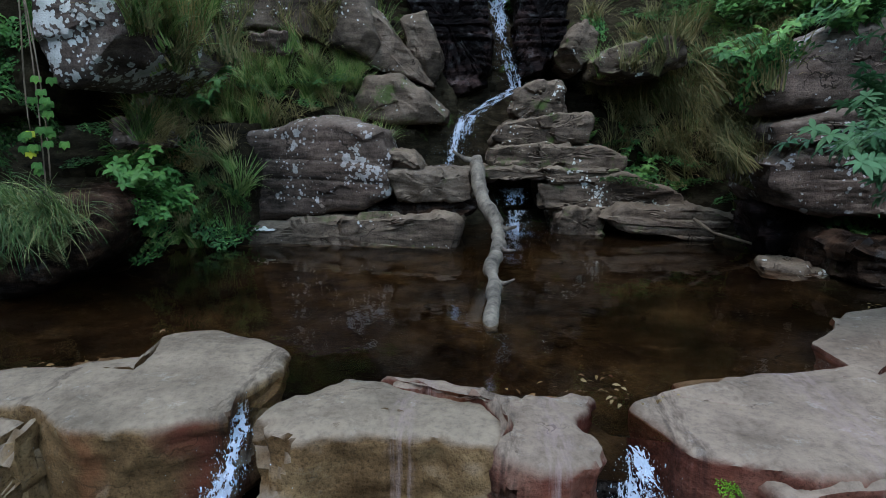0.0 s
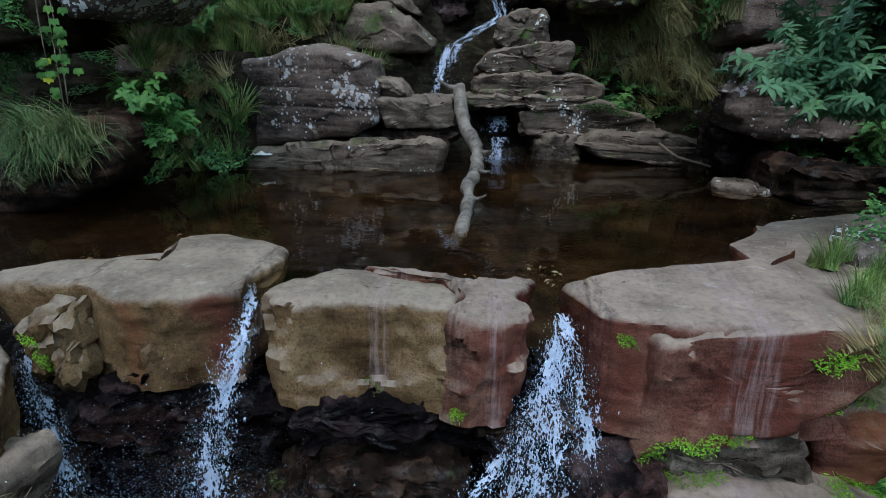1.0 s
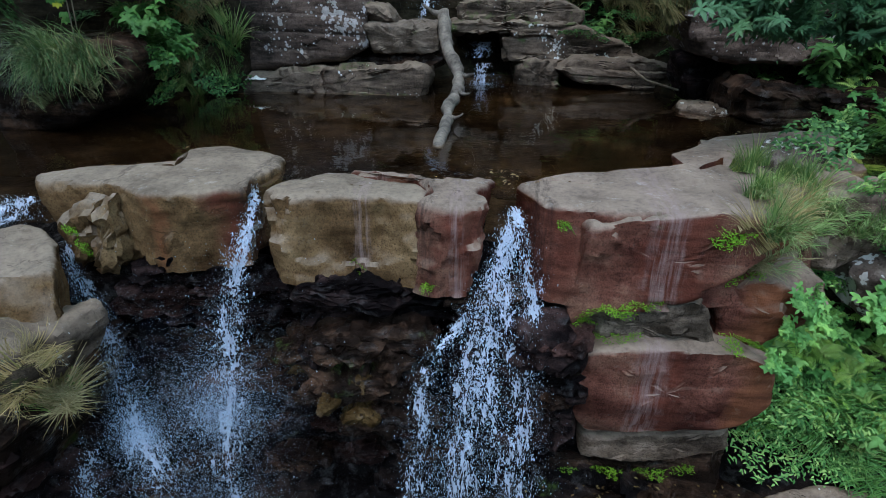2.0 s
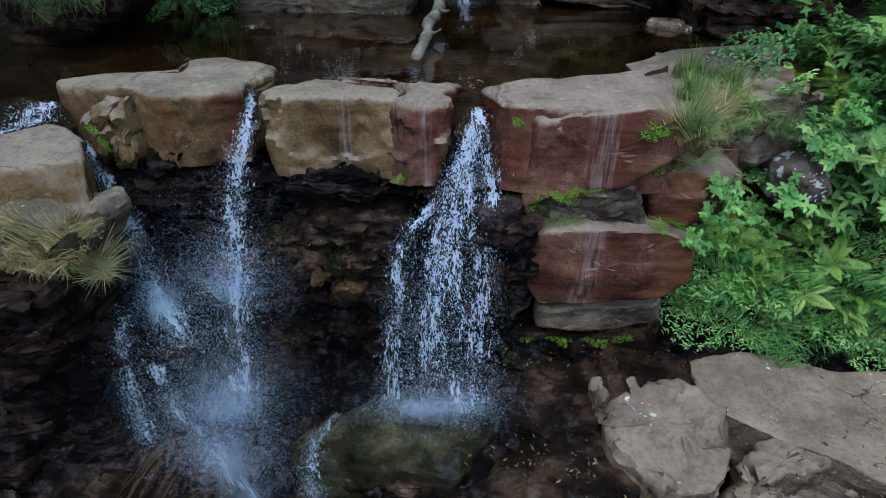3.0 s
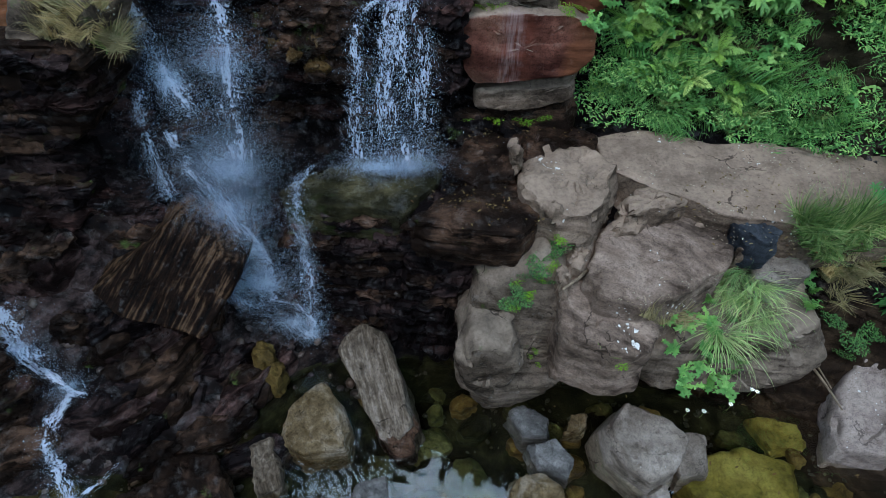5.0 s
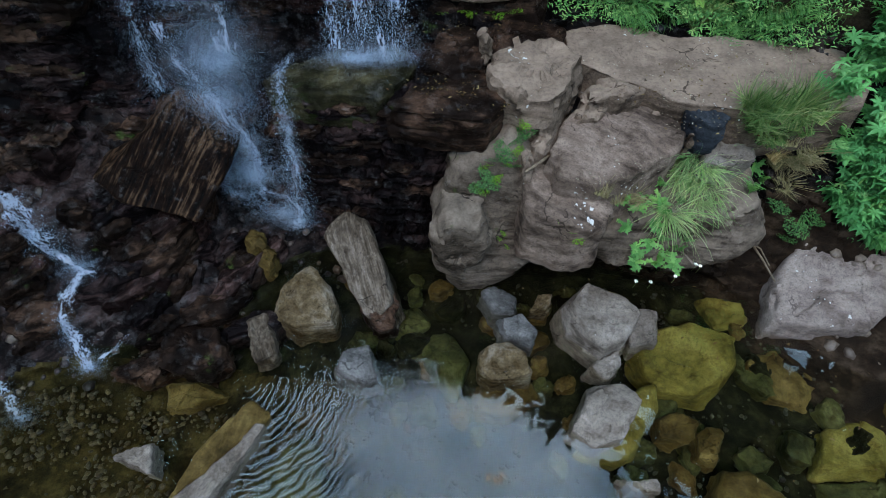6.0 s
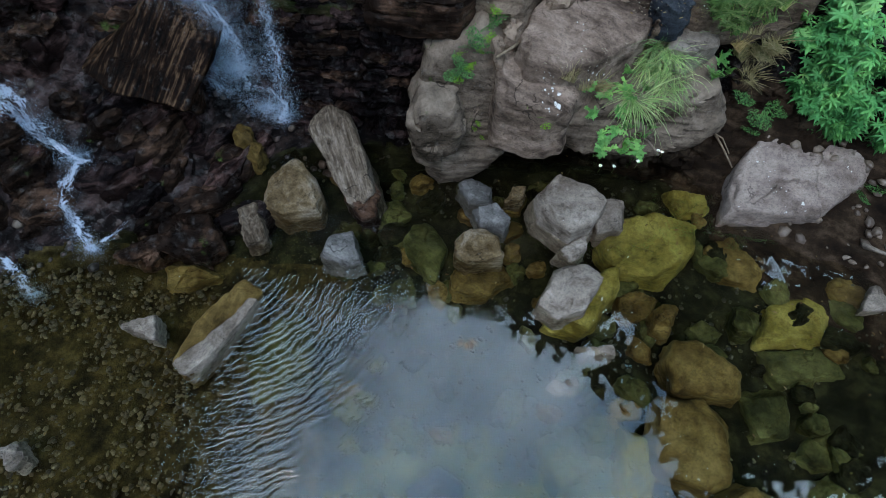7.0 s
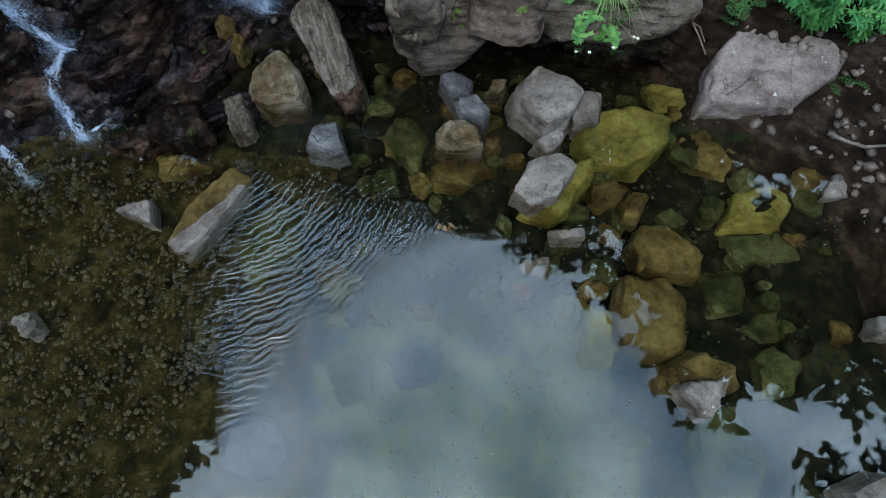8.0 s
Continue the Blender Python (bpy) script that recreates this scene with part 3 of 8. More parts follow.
# ---- leaves and wood ----
def leaf_mat(name, colours, gloss=0.45, through=0.3):
    m, n, l, p = shader(name)
    geo = n.new("ShaderNodeNewGeometry")
    pick = ramp_node(n, l, geo.outputs["Random Per Island"], [(k / max(1, len(colours) - 1), c) for k, c in enumerate(colours)])
    vary = noise_node(n, l, 2.5, 3, 0.6, geo.outputs["Position"])
    shade = ramp_node(n, l, vary.outputs["Fac"], [(0.3, (0.65, 0.7, 0.65)), (0.7, (1.3, 1.25, 1.2))])
    info = n.new("ShaderNodeObjectInfo")
    tone = ramp_node(n, l, info.outputs["Random"], [(0.0, (0.6, 0.68, 0.6)), (0.5, (1, 1, 1)), (1.0, (1.35, 1.2, 1.0))])
    colour = mix_node(n, l, 1.0, mix_node(n, l, 1.0, pick, shade, "MULTIPLY"), tone, "MULTIPLY")
    l.new(colour, p.inputs["Base Color"])
    p.inputs["Roughness"].default_value = gloss
    p.inputs["Specular IOR Level"].default_value = 0.15
    trans = n.new("ShaderNodeBsdfTranslucent")
    l.new(colour, trans.inputs["Color"])
    mixer = n.new("ShaderNodeMixShader")
    mixer.inputs["Fac"].default_value = through
    l.new(p.outputs["BSDF"], mixer.inputs[1])
    l.new(trans.outputs["BSDF"], mixer.inputs[2])
    l.new(mixer.outputs["Shader"], n["Material Output"].inputs["Surface"])
    return m


GRASS = leaf_mat("green_grass", [(0.052, 0.12, 0.035), (0.115, 0.22, 0.063), (0.22, 0.32, 0.11), (0.34, 0.35, 0.17)])
GRASS_COOL = leaf_mat("cool_grass", [(0.09, 0.19, 0.06), (0.18, 0.34, 0.12), (0.34, 0.48, 0.24), (0.42, 0.45, 0.23)])
GRASS_FRESH = leaf_mat("fresh_grass", [(0.1, 0.21, 0.06), (0.22, 0.38, 0.12), (0.38, 0.5, 0.22), (0.5, 0.46, 0.28)])
FERN_PALE = leaf_mat("pale_fern", [(0.2, 0.38, 0.09), (0.32, 0.52, 0.15), (0.45, 0.62, 0.25)])
GRASS_HANG = leaf_mat("hanging_grass", [(0.04, 0.09, 0.035), (0.09, 0.17, 0.07), (0.18, 0.26, 0.12), (0.28, 0.26, 0.15)])
GRASS_DRY = leaf_mat("dry_grass", [(0.15, 0.135, 0.06), (0.29, 0.235, 0.125), (0.44, 0.37, 0.22), (0.13, 0.15, 0.05)], 0.7)
GRASS_DULL = leaf_mat("dull_grass", [(0.06, 0.075, 0.028), (0.14, 0.135, 0.062), (0.28, 0.225, 0.115), (0.07, 0.11, 0.038)], 0.7)
FERN = leaf_mat("fern_green", [(0.13, 0.31, 0.06), (0.25, 0.48, 0.11), (0.42, 0.62, 0.22)])
LEAF_BRIGHT = leaf_mat("bright_leaf", [(0.03, 0.11, 0.032), (0.085, 0.25, 0.068), (0.19, 0.4, 0.12), (0.34, 0.52, 0.17)])
# half-bright copy of the bright leaf: shade put into the colour
LEAF_MID = leaf_mat("shaded_leaf", [(0.026, 0.085, 0.026), (0.05, 0.145, 0.038), (0.1, 0.22, 0.058)])
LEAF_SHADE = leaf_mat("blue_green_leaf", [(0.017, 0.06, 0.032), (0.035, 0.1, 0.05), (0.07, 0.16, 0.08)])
LEAF_COOL = leaf_mat("cool_leaf", [(0.045, 0.17, 0.055), (0.095, 0.31, 0.105), (0.21, 0.46, 0.18)])
LEAF_DARK = leaf_mat("dark_leaf", [(0.02, 0.074, 0.026), (0.066, 0.168, 0.055), (0.15, 0.31, 0.094)])
LEAF_YELLOW = leaf_mat("yellow_leaf", [(0.338, 0.420, 0.034), (0.432, 0.450, 0.057)])
LEAF_DEAD = leaf_mat("dead_leaf", [(0.06, 0.028, 0.010), (0.13, 0.075, 0.03), (0.24, 0.17, 0.085), (0.08, 0.03, 0.012)], 0.7, 0.1)
TURF = leaf_mat("turf_grass", [(0.03, 0.11, 0.032), (0.085, 0.25, 0.065), (0.18, 0.37, 0.11), (0.1, 0.28, 0.1)])
MOSS = leaf_mat("moss_green", [(0.068, 0.165, 0.011), (0.135, 0.300, 0.023), (0.203, 0.390, 0.034)], 0.8)
# leaves near black, in place of shade, to keep the pool's reflection dark
CROWN_LEAF = leaf_mat("shaded_crown_leaf", [(0.004, 0.009, 0.0035), (0.008, 0.016, 0.006), (0.013, 0.024, 0.008)], 0.6, 0.12)
PETAL = leaf_mat("white_petal", [(0.75, 0.76, 0.74), (0.82, 0.82, 0.8)], 0.6)


def bark_mat(name, dark, light):
    m, n, l, p = shader(name)
    geo = n.new("ShaderNodeNewGeometry")
    a = noise_node(n, l, 18, 6, 0.7, geo.outputs["Position"])
    b = noise_node(n, l, 4, 4, 0.6, geo.outputs["Position"])
    both = math_node(n, l, "ADD", math_node(n, l, "MULTIPLY", a.outputs["Fac"], 0.5), math_node(n, l, "MULTIPLY", b.outputs["Fac"], 0.5))
    l.new(ramp_node(n, l, both, [(0.38, dark), (0.62, light)]), p.inputs["Base Color"])
    p.inputs["Roughness"].default_value = 0.8
    bump = n.new("ShaderNodeBump")
    bump.inputs["Strength"].default_value, bump.inputs["Distance"].default_value = 0.8, 0.01
    l.new(a.outputs["Fac"], bump.inputs["Height"])
    l.new(bump.outputs["Normal"], p.inputs["Normal"])
    return m


BARK = bark_mat("weathered_log", (0.022, 0.017, 0.012), (0.19, 0.16, 0.125))
TWIG = bark_mat("twig_bark", (0.05, 0.035, 0.02), (0.2, 0.15, 0.1))
TRUNK = bark_mat("tree_bark", (0.03, 0.025, 0.02), (0.1, 0.085, 0.065))

# ---- bedrock: one continuous sheet from the lower pool's bed up the cliff to the upper pool and the hill ----
# each profile: x, then (y, z) from the front to the hill
PROFILES = [
    (-9.0, [(-12, 1.5), (-5, 1.2), (-2.5, 1.5), (-1.2, 2.2), (-0.2, 3.0), (0.5, 3.8), (1.2, 4.6), (1.8, 5.2), (2.4, 5.6), (3.2, 5.8), (5.0, 6.5), (6.4, 7.2), (7.4, 8.5), (10, 12), (16, 17)]),
    (-4.2, [(-12, -0.3), (-5, -0.25), (-2.6, -0.1), (-1.4, 0.3), (-0.6, 0.9), (0.2, 1.2), (1.1, 2.2), (1.4, 3.1), (1.9, 3.9), (2.6, 4.2), (5.0, 4.4), (6.0, 5.2), (7.2, 7.2), (9, 9.5), (16, 15)]),
    (-2.2, [(-12, -0.4), (-5, -0.38), (-2.6, -0.32), (-1.1, -0.05), (-0.45, 0.45), (0.2, 0.9), (1.2, 2.0), (1.6, 3.0), (1.9, 3.9), (2.5, 4.2), (4.6, 4.25), (5.9, 4.5), (6.8, 6.6), (8.8, 8.8), (16, 14)]),
    (-1.0, [(-12, -0.9), (-5, -0.75), (-2.6, -0.5), (-1.2, -0.3), (-0.4, -0.05), (0.4, 0.2), (1.3, 0.7), (1.7, 2.4), (2.1, 3.2), (2.4, 4.2), (2.9, 4.2), (6.0, 4.2), (7.0, 5.9), (8.8, 8.4), (16, 13)]),
    (0.0, [(-12, -1.2), (-5, -1.1), (-2.6, -0.85), (-1.0, -0.55), (0.0, -0.3), (0.9, 0.3), (1.0, 1.9), (1.9, 2.2), (2.2, 3.2), (2.4, 4.2), (2.9, 4.2), (6.1, 4.1), (7.4, 5.0), (8.8, 7.6), (16, 13)]),
    (1.1, [(-12, -1.25), (-5, -1.15), (-2.6, -0.95), (-1.0, -0.65), (0.1, -0.5), (0.9, 0.3), (1.0, 1.9), (1.8, 2.2), (2.1, 3.2), (2.4, 4.1), (2.9, 4.1), (6.2, 4.05), (7.6, 4.8), (8.9, 7.0), (16, 13)]),
    (2.2, [(-12, -1.2), (-5, -1.15), (-2.6, -0.95), (-1.0, -0.7), (0.5, -0.5), (0.9, 0.5), (1.0, 1.8), (1.5, 2.2), (2.2, 2.5), (2.5, 4.0), (3.0, 4.2), (6.1, 4.1), (7.2, 4.7), (8.2, 7.0), (16, 13)]),
    (4.0, [(-12, -1.1), (-5, -1.05), (-2.6, -0.9), (-1.0, -0.7), (0.4, -0.45), (0.8, 0.6), (1.0, 1.7), (1.5, 2.1), (2.1, 2.45), (2.5, 3.6), (3.1, 4.5), (5.0, 4.6), (6.4, 6.0), (8.0, 8.5), (16, 14)]),
    (6.5, [(-12, -0.7), (-5, -0.6), (-2.6, -0.45), (-1.1, -0.1), (0.0, 0.3), (0.7, 1.1), (1.1, 1.9), (1.5, 2.4), (2.0, 3.0), (2.6, 4.4), (3.4, 5.4), (5.0, 6.8), (6.4, 8.2), (8.5, 10.5), (16, 15)]),
    (10.0, [(-12, 1.5), (-5, 1.6), (-2.6, 1.8), (-1.0, 2.2), (0.2, 2.8), (0.8, 3.4), (1.3, 4.0), (1.7, 4.6), (2.2, 5.2), (3.0, 6.2), (3.8, 7.0), (5.2, 8.4), (6.6, 9.8), (9, 12), (16, 17)]),
]


def profile_at(x):
    xs = [p[0] for p in PROFILES]
    k = int(np.clip(np.searchsorted(xs, x) - 1, 0, len(xs) - 2))
    f = (x - xs[k]) / (xs[k + 1] - xs[k])
    f = f * f * (3 - 2 * f)
    a, b = np.array(PROFILES[k][1]), np.array(PROFILES[k + 1][1])
    return a * (1 - f) + b * f


def ground_height(x, y):
    q = profile_at(x)
    return float(np.interp(y, q[:, 0], q[:, 1]))


def make_ground():
    xs = np.concatenate([np.linspace(-9, -4.2, 40, endpoint=False), np.linspace(-4.2, 6.6, 250, endpoint=False), np.linspace(6.6, 10, 30)])
    counts = [8, 12, 28, 22, 24, 40, 24, 26, 26, 24, 40, 30, 34, 16]
    verts = []
    for x in xs:
        q = profile_at(x)
        line = [q[k] + (q[k + 1] - q[k]) * j / c for k, c in enumerate(counts) for j in range(c)] + [q[-1]]
        line = np.array(line)
        for _ in range(3):
            line[1:-1] = 0.5 * line[1:-1] + 0.25 * (line[2:] + line[:-2])
        verts.append(np.column_stack([np.full(len(line), x), line]))
    rows = len(verts[0])
    v = np.vstack(verts)
    faces = [(a * rows + b, (a + 1) * rows + b, (a + 1) * rows + b + 1, a * rows + b + 1) for a in range(len(xs) - 1) for b in range(rows - 1)]
    nrm = normals_of(v, faces)
    flat = 1 - np.abs(nrm[:, 2]) ** 2
    warp = v + 0.15 * np.column_stack([perlin(v * 1.7, 21), perlin(v * 1.7, 22), perlin(v * 1.7, 23)])
    move = 0.10 * fbm(v * 0.9, 5, 3) + 0.10 * flat * (ledges(warp + 0.5 * v[:, [2, 0, 0]] * (0, 0, 0.5), 0.19, 4) - 0.5) + 0.13 * flat * facets(warp * 1.9, 5) + 0.06 * flat * facets(warp * 5, 6)
    v = v + nrm * move[:, None]
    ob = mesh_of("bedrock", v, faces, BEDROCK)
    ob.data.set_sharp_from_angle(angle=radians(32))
    ob.data.materials.append(BED_UP)
    ob.data.materials.append(BED_LOW)
    ob.data.materials.append(SOIL)
    ob.data.materials.append(SLATE_SHADED)
    ob.data.materials.append(BED_SKY_PALED)
    ob.data.materials.append(BED_GRAVEL)
    ob.data.materials.append(MUD)
    f = np.array(faces)
    mid = v[f].mean(1)
    index = np.zeros(len(f), int)
    index[(mid[:, 1] > 2.42) & (mid[:, 2] < 4.62) & (mid[:, 0] < 3.1)] = 1
    index[(mid[:, 0] > 2.9) & (mid[:, 2] > 2.6)] = 3
    index[(mid[:, 2] < 0.02)] = 2
    drift = mid[:, 0] + 0.7 * perlin(mid * 0.9, 61)
    patchy = 0.45 * fbm(mid * 1.9, 4, 63)
    # paler bed where the sky is reflected: part gravel, part painted brightness
    index[(mid[:, 2] < 0.02) & (drift + patchy > 0.9) & (drift + patchy < 4.4) & (mid[:, 1] + 0.8 * perlin(mid * 0.8, 62) + patchy < -3.3)] = 5
    index[(mid[:, 2] < 0.02) & (drift < 0.6) & (mid[:, 1] < -1.2)] = 6
    index[(mid[:, 2] > -0.25) & (mid[:, 2] < 1.3) & (mid[:, 1] < 0.8) & (drift > 1.6)] = 7
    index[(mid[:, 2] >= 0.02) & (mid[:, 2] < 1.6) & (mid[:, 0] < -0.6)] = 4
    index[(mid[:, 2] > 4.62) & (mid[:, 1] > 3)] = 3
    ob.data.polygons.foreach_set("material_index", index.tolist())
    return tagged(ob, "wet layered bedrock of cliff and stream bed", "bedrock", kind="structure")


bedrock = make_ground()


def sheet(name, outline, z, material, label):
    bm = bmesh.new()
    bm.faces.new([bm.verts.new((x, y, z)) for x, y in outline])
    data = bpy.data.meshes.new(name)
    bm.to_mesh(data)
    bm.free()
    data.materials.append(material)
    ob = new(name, data)
    ob.visible_shadow = False
    return tagged(ob, label, "water", kind="structure")


sheet("water_upper_pool", [(-4.5, 2.12), (-2.6, 2.2), (-0.9, 2.12), (-0.65, 2.12), (0.6, 2.3), (0.75, 2.02), (1.05, 1.98), (1.3, 2.3), (3.6, 2.6), (4.6, 4.0), (4.0, 7.5), (-4.5, 7.5)], 4.57, POOL_UP, "still brown water of the upper rock pool")
sheet("water_lower_pool", [(-9, -12), (10, -12), (10, 1.2), (-9, 1.2)], 0.0, POOL_LOW, "clear greenish water of the lower pool reflecting sky")

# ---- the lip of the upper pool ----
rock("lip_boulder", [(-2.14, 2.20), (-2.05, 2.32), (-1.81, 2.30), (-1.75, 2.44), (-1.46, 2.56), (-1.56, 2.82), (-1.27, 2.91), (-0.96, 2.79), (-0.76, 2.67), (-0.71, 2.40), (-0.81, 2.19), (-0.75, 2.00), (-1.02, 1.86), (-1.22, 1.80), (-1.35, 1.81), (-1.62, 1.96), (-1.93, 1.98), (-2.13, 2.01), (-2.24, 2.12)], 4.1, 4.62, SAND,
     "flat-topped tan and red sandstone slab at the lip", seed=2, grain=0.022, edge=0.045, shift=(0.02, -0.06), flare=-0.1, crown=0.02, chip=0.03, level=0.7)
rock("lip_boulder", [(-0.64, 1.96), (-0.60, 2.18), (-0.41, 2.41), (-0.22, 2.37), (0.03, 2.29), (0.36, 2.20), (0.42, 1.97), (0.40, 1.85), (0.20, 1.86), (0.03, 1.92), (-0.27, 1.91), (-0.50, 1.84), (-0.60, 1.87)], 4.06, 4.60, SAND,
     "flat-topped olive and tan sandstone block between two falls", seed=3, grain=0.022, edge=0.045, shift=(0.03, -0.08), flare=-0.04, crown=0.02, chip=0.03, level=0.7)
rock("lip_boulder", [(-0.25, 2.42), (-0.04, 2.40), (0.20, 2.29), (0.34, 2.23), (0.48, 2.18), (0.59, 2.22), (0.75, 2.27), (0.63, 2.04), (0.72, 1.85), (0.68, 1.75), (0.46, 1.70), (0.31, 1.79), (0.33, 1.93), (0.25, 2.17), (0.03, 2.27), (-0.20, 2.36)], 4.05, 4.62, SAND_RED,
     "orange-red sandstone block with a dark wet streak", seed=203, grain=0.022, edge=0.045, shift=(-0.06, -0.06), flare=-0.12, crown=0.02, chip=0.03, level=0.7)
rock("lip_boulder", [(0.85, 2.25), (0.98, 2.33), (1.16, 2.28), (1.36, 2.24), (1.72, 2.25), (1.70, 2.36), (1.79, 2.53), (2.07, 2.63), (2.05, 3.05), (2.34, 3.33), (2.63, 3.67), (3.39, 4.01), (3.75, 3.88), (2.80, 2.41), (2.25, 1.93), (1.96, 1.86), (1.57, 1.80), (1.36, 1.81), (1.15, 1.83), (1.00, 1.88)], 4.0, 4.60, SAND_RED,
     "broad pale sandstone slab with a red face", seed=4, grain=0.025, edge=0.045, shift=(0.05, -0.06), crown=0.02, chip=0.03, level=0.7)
# split blocks beside the narrow fall
rock("split_boulder", [(-1.92, 4.41), (-1.83, 4.51), (-1.66, 4.55), (-1.77, 4.18), (-1.88, 4.08), (-1.91, 4.30)], 2.6, 1.82, SAND, "narrow cracked ochre sandstone block", axis="y", seed=5, chip=0.05)
rock("split_boulder", [(-1.65, 4.53), (-1.55, 4.56), (-1.54, 4.31), (-1.60, 4.12), (-1.76, 4.04), (-1.75, 4.22)], 2.6, 1.8, SAND, "narrow ochre sandstone block beside a crack", axis="y", seed=6, chip=0.05)
# left block and what lies under it
rock("shoulder_boulder", [(-3.13, 1.52), (-2.43, 1.65), (-2.31, 1.82), (-2.05, 1.87), (-1.79, 1.62), (-1.64, 1.36), (-1.65, 1.27), (-2.09, 1.22), (-2.70, 1.09)], 3.5, 4.33, SAND, "squared tan sandstone block with a red face", seed=7, cuts=4, edge=0.04, shift=(0, -0.12), lean=(0, 0.12), chip=0.025)
rock("boulder", [(-1.85, 3.98), (-1.69, 4.07), (-1.53, 4.08), (-1.50, 3.94), (-1.60, 3.76), (-1.87, 3.70)], 1.5, 1.12, GREY, "grey boulder under dry grass", axis="y", seed=8)
rock("boulder", [(-2.85, 3.78), (-1.86, 3.78), (-1.72, 3.66), (-1.77, 3.33), (-2.07, 2.89), (-2.51, 2.69), (-3.59, 2.54)], 1.9, 0.8, WET_BROWN, "dark shouldered cliff block below dry grass", axis="y", seed=9, beds=0.08)
rock("boulder", [(-1.94, 4.14), (-1.58, 4.08), (-1.65, 3.79), (-1.86, 3.56), (-2.09, 3.46), (-2.41, 3.62), (-2.20, 4.05)], 1.3, 0.9, GREY, "grey cliff block hung with dry grass", axis="y", seed=10)

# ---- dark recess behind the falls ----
# the recess's shade is in the colour of these near-black wet blocks
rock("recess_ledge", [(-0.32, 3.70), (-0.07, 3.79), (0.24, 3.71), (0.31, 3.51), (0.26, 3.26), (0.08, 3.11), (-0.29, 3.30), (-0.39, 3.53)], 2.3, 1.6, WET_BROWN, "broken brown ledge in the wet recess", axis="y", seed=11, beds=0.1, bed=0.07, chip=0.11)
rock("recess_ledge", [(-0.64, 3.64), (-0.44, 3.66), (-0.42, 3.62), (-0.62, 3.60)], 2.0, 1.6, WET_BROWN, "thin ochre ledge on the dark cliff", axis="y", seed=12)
rock("recess_ledge", [(-1.62, 4.08), (-1.31, 4.20), (-0.92, 4.10), (-0.80, 3.88), (-1.02, 3.63), (-1.46, 3.67), (-1.67, 3.85)], 2.5, 1.84, WET_SHADED, "shade-black wet block under the lip", axis="y", seed=13, beds=0.1, chip=0.11)
rock("recess_ledge", [(-0.61, 4.10), (0.07, 4.08), (0.55, 4.18), (0.78, 4.06), (0.62, 3.79), (0.08, 3.72), (-0.46, 3.74), (-0.69, 3.87)], 2.5, 1.88, WET_SHADED, "shade-black layered wet shelf under the lip", axis="y", seed=14, beds=0.14, bed=0.06, chip=0.11)
rock("recess_ledge", [(0.63, 3.81), (1.18, 3.90), (1.29, 3.51), (1.24, 3.04), (0.72, 2.89), (0.55, 3.32)], 2.3, 1.6, WET_SHADED, "shade-black wet wall beside the fall", axis="y", seed=15, beds=0.12, chip=0.11)
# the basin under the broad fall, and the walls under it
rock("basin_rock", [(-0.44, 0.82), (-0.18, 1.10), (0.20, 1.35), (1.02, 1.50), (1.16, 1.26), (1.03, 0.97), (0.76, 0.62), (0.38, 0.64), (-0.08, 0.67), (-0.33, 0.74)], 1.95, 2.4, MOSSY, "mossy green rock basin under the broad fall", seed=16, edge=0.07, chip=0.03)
rock("cliff_block", [(-0.18, 2.23), (0.72, 2.31), (0.79, 2.01), (0.60, 0.05), (-0.44, 0.05)], 1.6, 0.66, WET_SHADED, "shade-black wet block under the basin", axis="y", seed=17, beds=0.12, bed=0.1, chip=0.08)
rock("cliff_block", [(0.85, 2.30), (1.57, 2.34), (1.96, 2.16), (2.10, 1.87), (1.70, 1.41), (1.63, 0.92), (1.17, -0.03), (0.74, 0.16)], 1.6, 0.6, WET_SHADED, "shade-dark layered wet block beside the basin", axis="y", seed=18, beds=0.14, bed=0.08, chip=0.06)
rock("cliff_block", [(0.89, 0.49), (1.12, 0.79), (1.51, 1.13), (1.92, 1.08), (2.04, 0.64), (1.88, 0.43), (1.51, 0.40)], 1.9, 2.42, WET_BROWN, "flat wet brown ledge strewn with leaves", seed=19, beds=0.06)
rock("cliff_block", [(1.15, 1.10), (1.40, 1.73), (2.22, 2.05), (2.71, 1.83), (2.65, 1.46), (1.94, 1.32), (1.56, 0.97)], 1.9, 2.5, WET_BROWN, "wet brown shelf under the red wall", seed=20, chip=0.06)

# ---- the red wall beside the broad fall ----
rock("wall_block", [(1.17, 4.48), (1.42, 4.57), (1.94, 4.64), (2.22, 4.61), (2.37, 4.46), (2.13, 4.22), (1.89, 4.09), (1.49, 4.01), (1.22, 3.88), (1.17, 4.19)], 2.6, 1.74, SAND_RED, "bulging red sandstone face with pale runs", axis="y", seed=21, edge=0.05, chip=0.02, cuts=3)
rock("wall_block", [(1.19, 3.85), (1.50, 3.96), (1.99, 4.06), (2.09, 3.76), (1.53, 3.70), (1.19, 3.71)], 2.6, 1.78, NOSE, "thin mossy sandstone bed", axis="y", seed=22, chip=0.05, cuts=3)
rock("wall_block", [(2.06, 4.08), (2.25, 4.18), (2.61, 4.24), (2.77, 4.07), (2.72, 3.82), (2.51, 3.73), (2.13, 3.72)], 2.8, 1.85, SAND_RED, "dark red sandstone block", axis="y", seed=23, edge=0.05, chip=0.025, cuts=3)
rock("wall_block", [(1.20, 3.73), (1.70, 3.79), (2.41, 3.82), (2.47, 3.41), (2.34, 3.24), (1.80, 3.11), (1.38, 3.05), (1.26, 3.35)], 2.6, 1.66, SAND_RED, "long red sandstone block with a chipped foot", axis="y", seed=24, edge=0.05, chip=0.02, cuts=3)
